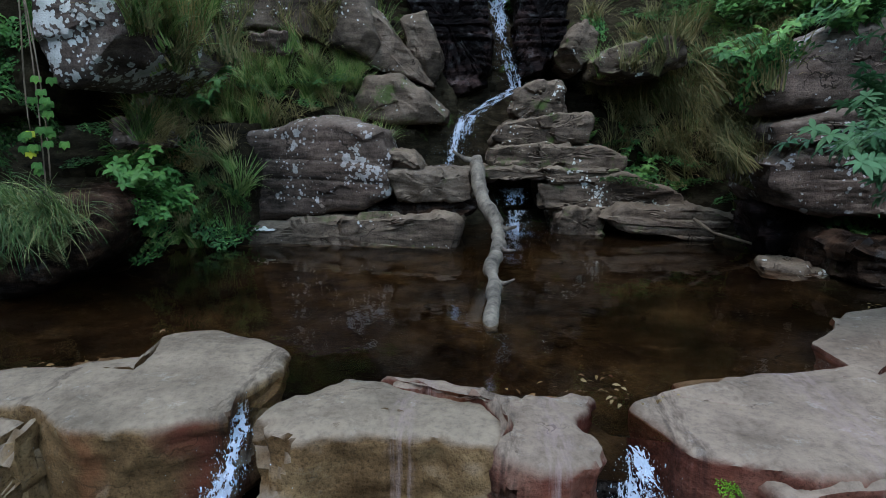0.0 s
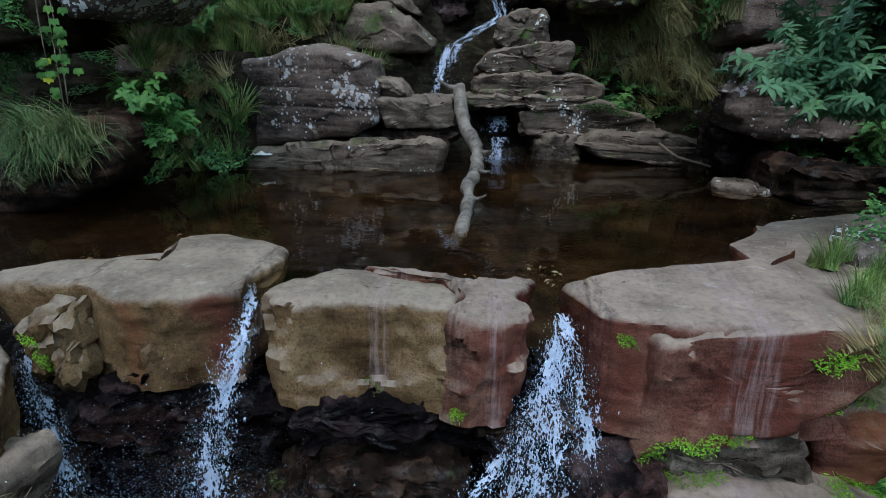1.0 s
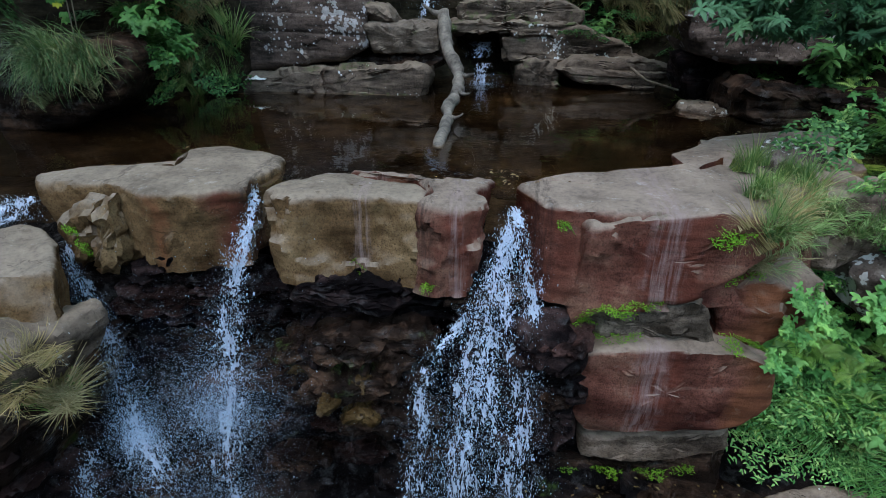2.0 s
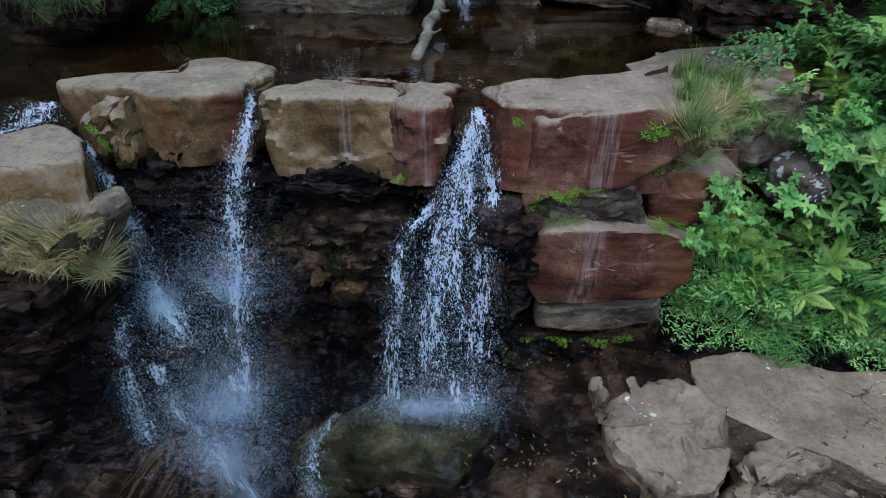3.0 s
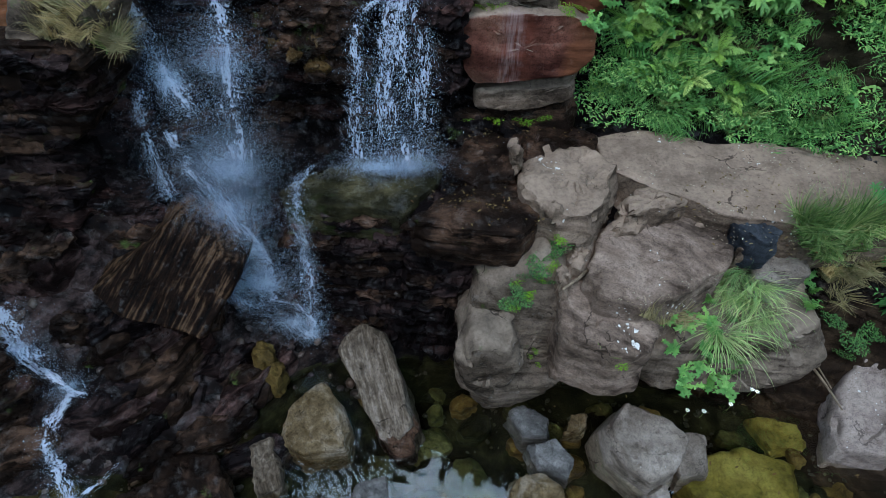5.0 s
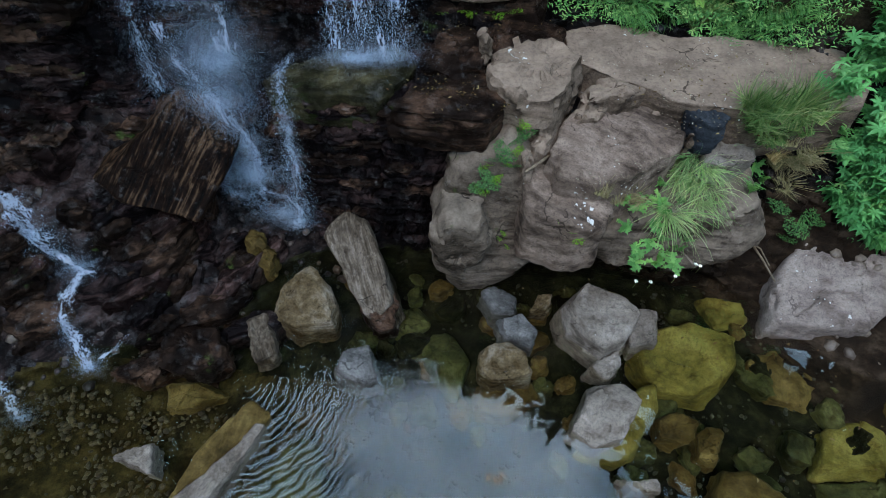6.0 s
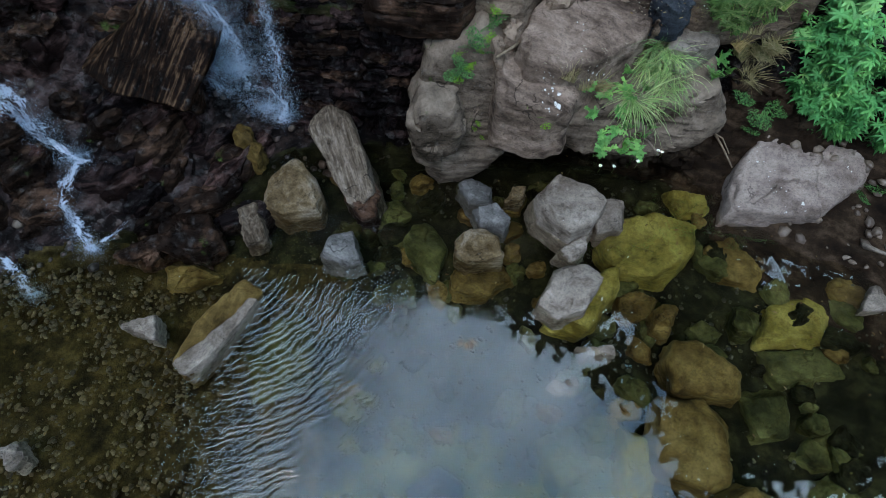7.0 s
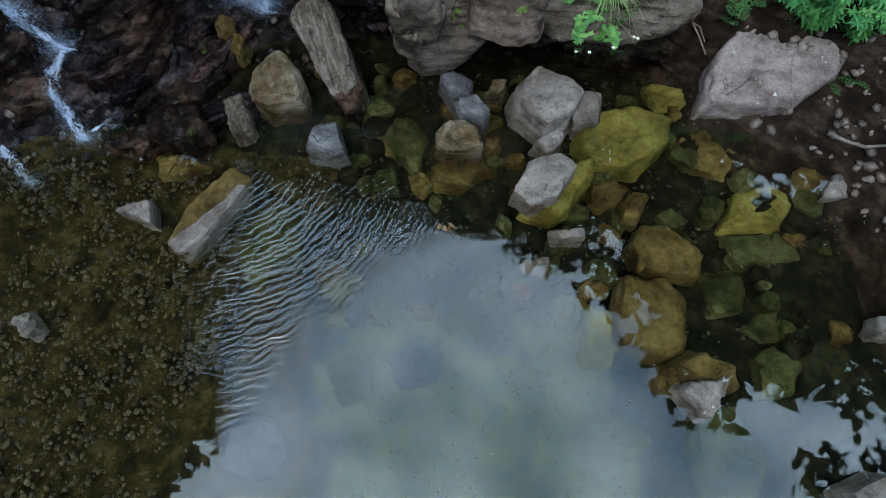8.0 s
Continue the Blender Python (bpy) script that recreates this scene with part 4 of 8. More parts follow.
rock("wall_block", [(1.40, 2.92), (2.39, 3.05), (2.47, 2.84), (2.11, 2.73), (1.42, 2.71)], 2.6, 1.83, TAN, "thin grey sandstone bed", axis="y", seed=25, cuts=3)
rock("wall_block", [(1.15, 2.62), (2.47, 2.74), (2.55, 2.45), (1.16, 2.40)], 2.6, 1.92, WET_BROWN, "low mossy bed at the wall's foot", axis="y", seed=26, cuts=3)
rock("outcrop", [(2.70, 4.48), (3.06, 4.59), (3.31, 4.57), (3.37, 4.29), (3.24, 4.05), (2.84, 3.99)], 3.2, 2.28, TAN, "tan sandstone outcrop with a white lichen edge", axis="y", seed=27, chip=0.06, cuts=5)
rock("outcrop", [(3.10, 4.06), (3.23, 4.16), (3.42, 4.12), (3.47, 3.93), (3.35, 3.70), (3.17, 3.77)], 2.8, 2.06, LICHEN_WHITE, "rounded pale lichen-covered knob", axis="y", seed=28, cuts=5)
rock("outcrop", [(2.50, 2.71), (2.86, 3.27), (3.22, 3.41), (3.19, 3.06), (2.89, 2.62), (2.57, 2.52)], 4.4, 4.68, LICHEN_WHITE, "low lichen-whitened rock on the slab", seed=29, cuts=5)

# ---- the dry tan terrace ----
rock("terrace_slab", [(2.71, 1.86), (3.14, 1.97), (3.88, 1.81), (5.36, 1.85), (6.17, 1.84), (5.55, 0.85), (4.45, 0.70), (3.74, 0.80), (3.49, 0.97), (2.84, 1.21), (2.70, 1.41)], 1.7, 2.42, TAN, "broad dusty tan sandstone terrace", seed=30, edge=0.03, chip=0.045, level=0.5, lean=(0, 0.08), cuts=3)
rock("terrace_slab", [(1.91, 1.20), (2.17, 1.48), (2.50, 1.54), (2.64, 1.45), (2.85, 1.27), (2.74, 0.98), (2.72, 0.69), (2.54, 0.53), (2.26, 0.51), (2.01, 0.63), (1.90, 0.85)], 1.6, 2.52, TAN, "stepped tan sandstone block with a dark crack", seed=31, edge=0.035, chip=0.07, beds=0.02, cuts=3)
rock("standing_stone", [(1.73, 2.81), (1.83, 2.86), (1.90, 2.55), (1.81, 2.46)], 1.22, 1.06, TAN, "small upright grey stone on the ledge", axis="y", seed=32)
rock("ledge_stone", [(1.54, 2.51), (1.81, 2.58), (1.91, 2.28), (1.58, 2.22)], 1.3, 1.02, WET_BROWN, "squared moss-yellowed stone on the ledge", axis="y", seed=33)
rock("terrace_stone", [(2.84, 0.98), (3.20, 1.17), (3.52, 1.18), (3.47, 0.95), (3.10, 0.78), (2.79, 0.67)], 1.8, 2.36, TAN, "flat tan stone wedged in a crack", seed=34, edge=0.03, chip=0.05, cuts=3)
rock("fan_boulder", [(2.67, 0.75), (2.86, 0.97), (3.13, 0.99), (3.33, 1.09), (3.70, 0.97), (3.87, 0.69), (3.87, 0.56), (3.70, 0.35), (3.35, 0.14), (2.94, -0.03), (2.64, 0.06), (2.49, 0.28)], 1.4, 2.1, FAN, "large fan-shaped tan boulder with curved grooves", seed=35, edge=0.05, chip=0.03, cuts=2, lean=(0, 0.2), flare=0.08)
rock("fan_boulder", [(2.28, 0.42), (2.73, 0.38), (3.14, 0.18), (3.21, -0.01), (3.10, -0.26), (2.75, -0.30), (2.34, -0.16)], 0.9, 1.75, FAN, "sloping tan boulder under the fan rock", seed=36, chip=0.03, cuts=2, lean=(0, 0.3))
rock("dark_stone", [(3.83, 1.00), (3.94, 1.05), (4.16, 0.89), (4.28, 0.70), (4.20, 0.53), (4.02, 0.56), (3.89, 0.76)], 1.9, 2.3, BLUE_STONE, "long blue-black stone lying on the terrace", seed=37, edge=0.03)
rock("terrace_stone", [(3.95, 0.81), (4.16, 0.90), (4.26, 0.77), (4.16, 0.59), (3.94, 0.59)], 1.8, 2.15, TAN, "small grey stone beside the dark one", seed=38, cuts=3)
rock("terrace_stone", [(3.55, 1.02), (3.80, 1.10), (3.85, 0.94), (3.66, 0.82), (3.52, 0.84)], 1.8, 2.18, TAN, "small tan stone behind the fan rock", seed=39, cuts=3)
rock("terrace_stone", [(2.34, 0.54), (2.47, 0.61), (2.58, 0.52), (2.48, 0.36), (2.36, 0.37)], 1.7, 2.1, TAN, "small stone caught in a cleft", seed=40, cuts=3)
rock("terrace_stone", [(2.26, 0.34), (2.36, 0.38), (2.37, 0.22), (2.26, 0.16)], 1.7, 2.05, TAN, "small stone caught in a cleft", seed=41, cuts=3)
rock("lichen_boulder", [(4.18, 0.68), (4.46, 0.87), (4.76, 0.86), (4.68, 0.58), (4.35, 0.37), (4.12, 0.42)], 1.2, 1.95, PALE, "pale lichen-whitened boulder among grass", seed=42, cuts=5)
# the rounded nose over the pool
rock("nose_boulder", [(1.50, 1.74), (1.85, 1.95), (2.13, 2.10), (2.47, 1.87), (2.68, 1.32), (2.76, 1.01), (2.57, 0.47), (2.16, 0.04), (1.64, -0.10), (1.37, 0.39), (1.38, 1.15)], 1.5, 0.1, NOSE, "rounded brown rock nose above the pool", axis="y", seed=43, edge=0.25, chip=0.04, beds=0.02, lean=(0, 0.25), cuts=3)
rock("nose_boulder", [(1.34, 1.27), (1.53, 1.47), (1.89, 1.42), (2.01, 1.10), (1.93, 0.60), (1.60, 0.50), (1.40, 0.81)], 0.6, -0.24, NOSE, "dark rough boulder under the rock nose", axis="y", seed=44, edge=0.15, chip=0.05, cuts=1)
rock("undercut_boulder", [(2.46, 1.74), (2.81, 1.71), (3.32, 1.44), (3.52, 0.79), (3.15, 0.79), (2.73, 1.05)], 1.2, 0.05, NOSE, "grey undercut rock above the pool", axis="y", seed=45, edge=0.15, chip=0.035, lean=(0, 0.3), cuts=3)
rock("undercut_boulder", [(2.88, 1.20), (3.43, 1.48), (4.73, 1.65), (4.98, 1.21), (4.64, 0.97), (4.08, 0.85), (3.25, 0.86)], 1.3, -0.08, NOSE, "grey undercut bank rock below grass", axis="y", seed=46, edge=0.15, chip=0.035, lean=(0, 0.35), cuts=3)

# ---- behind the upper pool ----
rock("back_ledge", [(-2.79, 4.60), (-2.32, 4.78), (-1.57, 4.85), (-0.17, 4.89), (-0.02, 4.83), (-0.07, 4.58), (-0.17, 4.51), (-2.09, 4.46), (-2.80, 4.41)], 6.5, 5.66, GREY, "long low grey ledge at the pool's back", axis="y", seed=50, edge=0.07, chip=0.05, cuts=2)
rock("lichen_boulder", [(-2.71, 5.73), (-2.14, 5.82), (-1.57, 5.93), (-1.15, 5.89), (-0.91, 5.79), (-0.78, 5.49), (-0.84, 5.07), (-1.11, 4.91), (-1.88, 4.83), (-2.47, 4.76), (-2.86, 4.83), (-2.87, 5.36)], 7.2, 5.85, LICHEN, "massive layered boulder spotted with white lichen", axis="y", seed=51, edge=0.15, beds=0.03, bed=0.2, cuts=3)
rock("back_block", [(-0.93, 5.58), (-0.54, 5.54), (-0.48, 5.36), (-0.88, 5.34)], 6.8, 5.98, GREY, "small green-grey block beside the cascade", axis="y", seed=52, cuts=4)
rock("back_block", [(-0.89, 5.34), (-0.19, 5.37), (0.12, 5.34), (0.14, 5.07), (-0.13, 4.99), (-0.85, 5.03)], 6.9, 5.92, NOSE, "wet reddish block beside the log", axis="y", seed=53, edge=0.08, cuts=4)
rock("back_block", [(-1.14, 4.96), (-0.13, 5.02), (0.13, 4.95), (0.07, 4.81), (-1.08, 4.81)], 6.8, 5.96, WET_BROWN, "thin dark shelf above the ledge", axis="y", seed=54, cuts=4)
rock("back_boulder", [(-1.44, 6.14), (-1.29, 6.47), (-0.87, 6.48), (-0.47, 6.23), (-0.28, 6.06), (-0.31, 5.90), (-0.88, 5.86), (-1.39, 5.92)], 7.8, 6.78, GREY, "rounded grey boulder over a dark gap", axis="y", seed=55, edge=0.2, cuts=4)
rock("back_boulder", [(-0.93, 7.23), (-0.60, 7.32), (-0.41, 6.88), (-0.37, 6.67), (-0.48, 6.41), (-0.72, 6.46), (-0.82, 6.81)], 8.3, 7.35, GREY, "upright grey boulder beside the cascade", axis="y", seed=56, edge=0.15, cuts=4)
rock("back_boulder", [(-1.93, 7.53), (-1.35, 7.46), (-0.93, 6.99), (-0.46, 6.35), (-0.94, 6.50), (-1.38, 6.64), (-1.66, 6.99)], 8.2, 7.15, GREY, "slanting dark slab on the hill", axis="y", seed=57, cuts=4)
rock("back_boulder", [(-3.07, 7.86), (-1.41, 7.82), (-1.11, 6.87), (-1.24, 6.68), (-1.86, 6.85), (-2.14, 6.93), (-2.67, 7.02), (-3.11, 6.89)], 8.2, 6.85, GREY, "large sloping grey rock face", axis="y", seed=58, edge=0.15, cuts=4)
rock("back_boulder", [(-2.58, 6.91), (-2.07, 6.93), (-2.06, 6.71), (-2.39, 6.65), (-2.59, 6.71)], 7.4, 6.55, LICHEN, "small lichen-spotted block over a gap", axis="y", seed=59, cuts=4)
rock("back_boulder", [(-2.96, 6.70), (-2.57, 6.66), (-2.62, 6.00), (-2.98, 5.93), (-3.06, 6.34)], 7.6, 6.65, GREY, "dark grey rock face behind grass", axis="y", seed=60, cuts=4)
rock("step_block", [(0.53, 6.04), (0.61, 6.30), (0.78, 6.40), (1.20, 6.46), (1.26, 6.09), (1.22, 5.98), (0.64, 5.94)], 8.3, 7.28, GREY, "squared grey block above the steps", axis="y", seed=61, edge=0.03, chip=0.05, cuts=3)
rock("step_block", [(0.29, 5.68), (0.43, 5.88), (1.20, 6.01), (1.53, 5.98), (1.51, 5.65), (0.28, 5.62)], 8.2, 7.05, GREY, "stepped grey block beside the cascade", axis="y", seed=62, edge=0.03, chip=0.05, cuts=3)
rock("step_block", [(0.24, 5.47), (0.36, 5.61), (1.60, 5.60), (1.94, 5.47), (1.88, 5.32), (0.79, 5.31), (0.24, 5.32)], 8.0, 6.86, GREY, "stepped grey block beside the cascade", axis="y", seed=63, edge=0.03, chip=0.05, cuts=3)
rock("step_block", [(0.13, 5.33), (0.84, 5.35), (1.91, 5.32), (1.91, 5.20), (0.85, 5.20), (0.50, 5.24), (0.20, 5.17)], 7.8, 6.66, GREY, "thin overhanging shelf above the small fall", axis="y", seed=64, edge=0.03, chip=0.05, cuts=3)
rock("step_block", [(0.85, 5.16), (1.18, 5.23), (1.90, 5.28), (2.58, 5.05), (2.59, 4.89), (0.92, 4.87)], 7.6, 6.66, GREY, "grey stepped block above the pool", axis="y", seed=65, edge=0.03, chip=0.05, cuts=3)
rock("step_block", [(1.04, 4.79), (1.25, 4.89), (1.62, 4.88), (1.69, 4.67), (1.62, 4.55), (1.06, 4.55)], 7.3, 6.56, GREY, "squared grey block at the waterline", axis="y", seed=66, edge=0.03, chip=0.05, cuts=3)
rock("back_ledge", [(1.55, 4.80), (1.78, 4.94), (2.65, 4.94), (3.21, 4.84), (3.53, 4.68), (3.62, 4.46), (2.75, 4.54), (1.80, 4.67)], 7.3, 6.3, GREY, "long lichen-patched ledge at the waterline", axis="y", seed=67, edge=0.08, beds=0.05, cuts=2)
rock("back_ledge", [(2.76, 5.31), (3.14, 5.66), (3.31, 5.28), (3.18, 4.76), (2.94, 4.78), (2.69, 4.92)], 4.3, 4.62, GREY, "flat grey stone at the waterline", seed=68, cuts=2)
rock("back_boulder", [(1.12, 6.79), (1.22, 7.03), (1.49, 7.23), (1.66, 7.02), (1.61, 6.75), (1.38, 6.56), (1.16, 6.64)], 8.6, 7.55, GREY, "rounded mossy boulder above the steps", axis="y", seed=69, edge=0.15, cuts=4)
# both walls get the gap's shade from their near-black stone colour
rock("back_boulder", [(-1.04, 7.97), (0.10, 7.95), (0.27, 7.09), (0.20, 6.43), (-0.34, 6.20), (-0.66, 6.81)], 9.0, 7.9, WET_SHADED, "shade-black wet wall behind the cascade", axis="y", seed=70, beds=0.1, cuts=4)
rock("back_boulder", [(0.59, 7.94), (1.29, 7.92), (1.26, 7.08), (0.97, 6.57), (0.63, 6.50)], 9.0, 7.85, WET_SHADED, "shade-black wet wall behind the cascade", axis="y", seed=71, beds=0.1, cuts=4)
rock("back_boulder", [(1.50, 6.71), (2.10, 6.86), (2.51, 6.89), (2.60, 6.58), (2.14, 6.39), (1.54, 6.46)], 8.0, 6.9, GREY, "dark rock face between dry grasses", axis="y", seed=72, cuts=4)
# right-hand cliff
rock("cliff_boulder", [(2.67, 5.60), (2.88, 5.66), (3.51, 5.66), (4.13, 5.64), (4.23, 5.04), (3.33, 5.05), (2.86, 5.11), (2.71, 5.31)], 6.0, 4.9, LICHEN, "squared lichen-spotted cliff block over a dark hollow", axis="y", seed=73, edge=0.1, beds=0.035, bed=0.1, cuts=3)
rock("cliff_boulder", [(2.69, 5.82), (3.18, 5.94), (4.04, 5.97), (4.09, 5.67), (2.70, 5.66)], 6.0, 4.84, LICHEN, "flat lichen-spotted cliff block", axis="y", seed=74, edge=0.08, beds=0.025, bed=0.1, cuts=3)
rock("cliff_boulder", [(2.57, 6.07), (2.63, 6.24), (2.80, 6.41), (3.12, 6.63), (3.40, 6.71), (3.96, 6.70), (4.08, 6.03), (3.35, 5.96), (2.96, 5.91), (2.64, 5.93)], 6.2, 4.9, LICHEN, "dark rounded boulder crowning the cliff", axis="y", seed=75, edge=0.25)
rock("shore_boulder", [(3.06, 4.71), (3.21, 4.92), (3.87, 4.82), (4.46, 4.84), (4.58, 4.43), (3.63, 4.49), (3.14, 4.58)], 5.6, 4.35, WET_BROWN, "lichened shore rock below the hollow", axis="y", seed=76, edge=0.06, cuts=4, chip=0.06, beds=0.05, bed=0.08)
# near-black stone stands for the shade inside the hollow
rock("shore_boulder", [(2.73, 5.10), (3.20, 5.05), (3.33, 4.62), (2.91, 4.61)], 5.8, 5.3, WET_SHADED, "rock deep in the hollow, its shade in the colour", axis="y", seed=77)
# left-hand cliff
rock("cliff_boulder", [(-3.04, 6.97), (-2.41, 6.95), (-2.32, 6.51), (-2.33, 6.32), (-2.47, 6.21), (-2.75, 6.08), (-2.94, 6.08), (-3.01, 6.36)], 5.4, 3.9, LICHEN_WHITE, "lichen-whitened boulder overhanging a dark cave", axis="y", seed=78, edge=0.12, cuts=4)
rock("cliff_boulder", [(-3.98, 7.07), (-3.23, 7.05), (-3.19, 6.41), (-3.35, 5.90), (-4.24, 5.81)], 5.4, 4.15, SOIL, "earthy bank hung with creepers", axis="y", seed=79)
# grey boulder in a near-black stone colour that stands for deep shadow
rock("shore_boulder", [(-3.61, 5.29), (-2.85, 5.32), (-2.48, 5.32), (-2.40, 5.19), (-2.46, 4.95), (-2.60, 4.74), (-2.96, 4.59), (-3.79, 4.38)], 4.5, 3.5, WET_BROWN, "grey shore boulder under a grass tuft, darkened as in shadow", axis="y", seed=80, edge=0.15)
rock("shore_boulder", [(-3.07, 5.85), (-2.86, 5.89), (-2.84, 5.63), (-3.08, 5.59)], 5.4, 4.68, LICHEN, "small lichened rock in the cave mouth", axis="y", seed=81)
rock("bank_boulder", [(-3.56, 5.73), (-2.40, 5.87), (-2.20, 5.39), (-2.31, 4.54), (-3.41, 4.44), (-3.71, 4.84)], 6.6, 5.5, SOIL, "earth-covered bank rock under grass", axis="y", seed=82, edge=0.2)
# near-black stone stands for the shade of the cave mouth
rock("shore_boulder", [(-3.61, 4.88), (-3.03, 4.92), (-3.01, 4.61), (-3.60, 4.57)], 5.8, 4.98, WET_SHADED, "rock at the cave's waterline, its shade in the colour", axis="y", seed=83)

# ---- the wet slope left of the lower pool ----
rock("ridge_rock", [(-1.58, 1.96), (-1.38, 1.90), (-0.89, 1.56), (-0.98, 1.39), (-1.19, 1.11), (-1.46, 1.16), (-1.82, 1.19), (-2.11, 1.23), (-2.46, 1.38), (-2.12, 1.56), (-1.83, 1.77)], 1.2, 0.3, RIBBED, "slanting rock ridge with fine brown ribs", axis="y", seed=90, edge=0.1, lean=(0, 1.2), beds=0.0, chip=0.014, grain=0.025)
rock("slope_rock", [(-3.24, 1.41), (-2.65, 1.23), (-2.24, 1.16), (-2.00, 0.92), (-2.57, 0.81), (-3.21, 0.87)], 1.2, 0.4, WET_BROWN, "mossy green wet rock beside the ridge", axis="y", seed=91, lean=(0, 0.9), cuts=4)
# these two blocks have the cliff's shade in their near-black colour
rock("slope_rock", [(-2.89, 2.98), (-2.39, 2.95), (-1.95, 2.79), (-1.97, 2.02), (-2.52, 1.40), (-3.17, 1.35), (-3.63, 1.66)], 2.0, 1.0, WET_SHADED, "shade-black wet cliff block", axis="y", seed=92, chip=0.1, cuts=4)
rock("slope_rock", [(-3.91, 1.89), (-2.79, 1.81), (-2.40, 1.51), (-3.01, 0.69), (-3.78, 0.62), (-4.94, 0.29)], 1.8, 0.75, WET_SHADED, "shade-black wet cliff block with brown stains", axis="y", seed=93, chip=0.1, cuts=4)
rock("yellow_stone", [(-1.00, 0.27), (-0.92, 0.40), (-0.79, 0.35), (-0.70, 0.18), (-0.84, 0.08), (-0.96, 0.14)], 0.05, 0.48, UMBER, "small ochre stone in the spray", seed=94, edge=0.05, cuts=4)
rock("yellow_stone", [(-0.80, 0.14), (-0.65, 0.20), (-0.55, 0.03), (-0.63, -0.11), (-0.75, -0.05)], 0.0, 0.38, UMBER, "small ochre stone in the spray", seed=95, edge=0.05, cuts=4)
rock("tall_stone", [(0.05, 0.21), (0.16, 0.42), (0.40, 0.50), (0.63, 0.23), (0.90, -0.42), (0.78, -0.60), (0.58, -0.56), (0.29, -0.15)], -0.3, 0.55, GROOVED, "tall leaning grey-brown grooved stone", seed=96, lean=(0.1, 0.75), chip=0.03, cuts=4, edge=0.03, shift=(0.15, 0.05))
rock("foot_stone", [(0.51, -0.41), (0.94, -0.17), (0.96, -0.65), (0.78, -0.72)], -0.3, 0.18, WET_BROWN, "dark wet stone below the leaning one", seed=97, cuts=4)
rock("broken_stone", [(-0.54, -0.61), (-0.40, -0.16), (-0.16, 0.02), (0.08, -0.20), (0.27, -0.48), (0.25, -0.71), (-0.19, -0.81)], -0.4, 0.28, BROKEN, "broken angular stone with an ochre side", seed=98, chip=0.03, cuts=7, edge=0.03, lean=(0.1, 0.3))
rock("grooved_stone", [(-0.77, -0.70), (-0.57, -0.58), (-0.33, -1.11), (-0.57, -1.21)], -0.3, 0.15, GROOVED, "small grooved yellow stone at the waterline", seed=99)
rock("flat_stone", [(-1.72, -0.91), (-1.07, -0.82), (-0.85, -1.23), (-0.96, -1.42), (-1.54, -1.38)], -0.3, 0.2, WET_BROWN, "squared wet stone with a pale edge", seed=100, chip=0.06, lean=(0.1, -0.1), cuts=4)
plank = rock("plank_stone", [(-1.05, -2.70), (-0.84, -2.86), (-0.60, -2.56), (-0.45, -2.25), (-0.26, -1.79), (-0.48, -1.65), (-0.70, -1.89), (-0.91, -2.27)], -0.45, 0.05, UMBER, "long tapering algae-brown stone slab with a pale dry edge", seed=101, edge=0.03, chip=0.02, cuts=3)
rock("dry_edge", [(-1.01, -2.73), (-0.81, -2.86), (-0.58, -2.58), (-0.39, -2.23), (-0.25, -1.90), (-0.36, -1.90), (-0.57, -2.21), (-0.79, -2.50)], -0.3, 0.11, PALE, seed=104, edge=0.02, chip=0.02, parent=plank, lean=(0.1, -0.1))
rock("shallow_stone", [(-1.72, -2.34), (-1.38, -2.16), (-1.27, -2.47)], -0.3, 0.10, PALE, "pale three-cornered stone in the shallows", seed=102, edge=0.03, chip=0.02, worn=0.004)
rock("shallow_stone", [(-2.46, -3.72), (-2.40, -3.61), (-2.23, -3.76), (-2.32, -3.85)], -0.3, 0.08, PALE, "small pale stone in the shallows", seed=103, edge=0.03, flare=0.4)

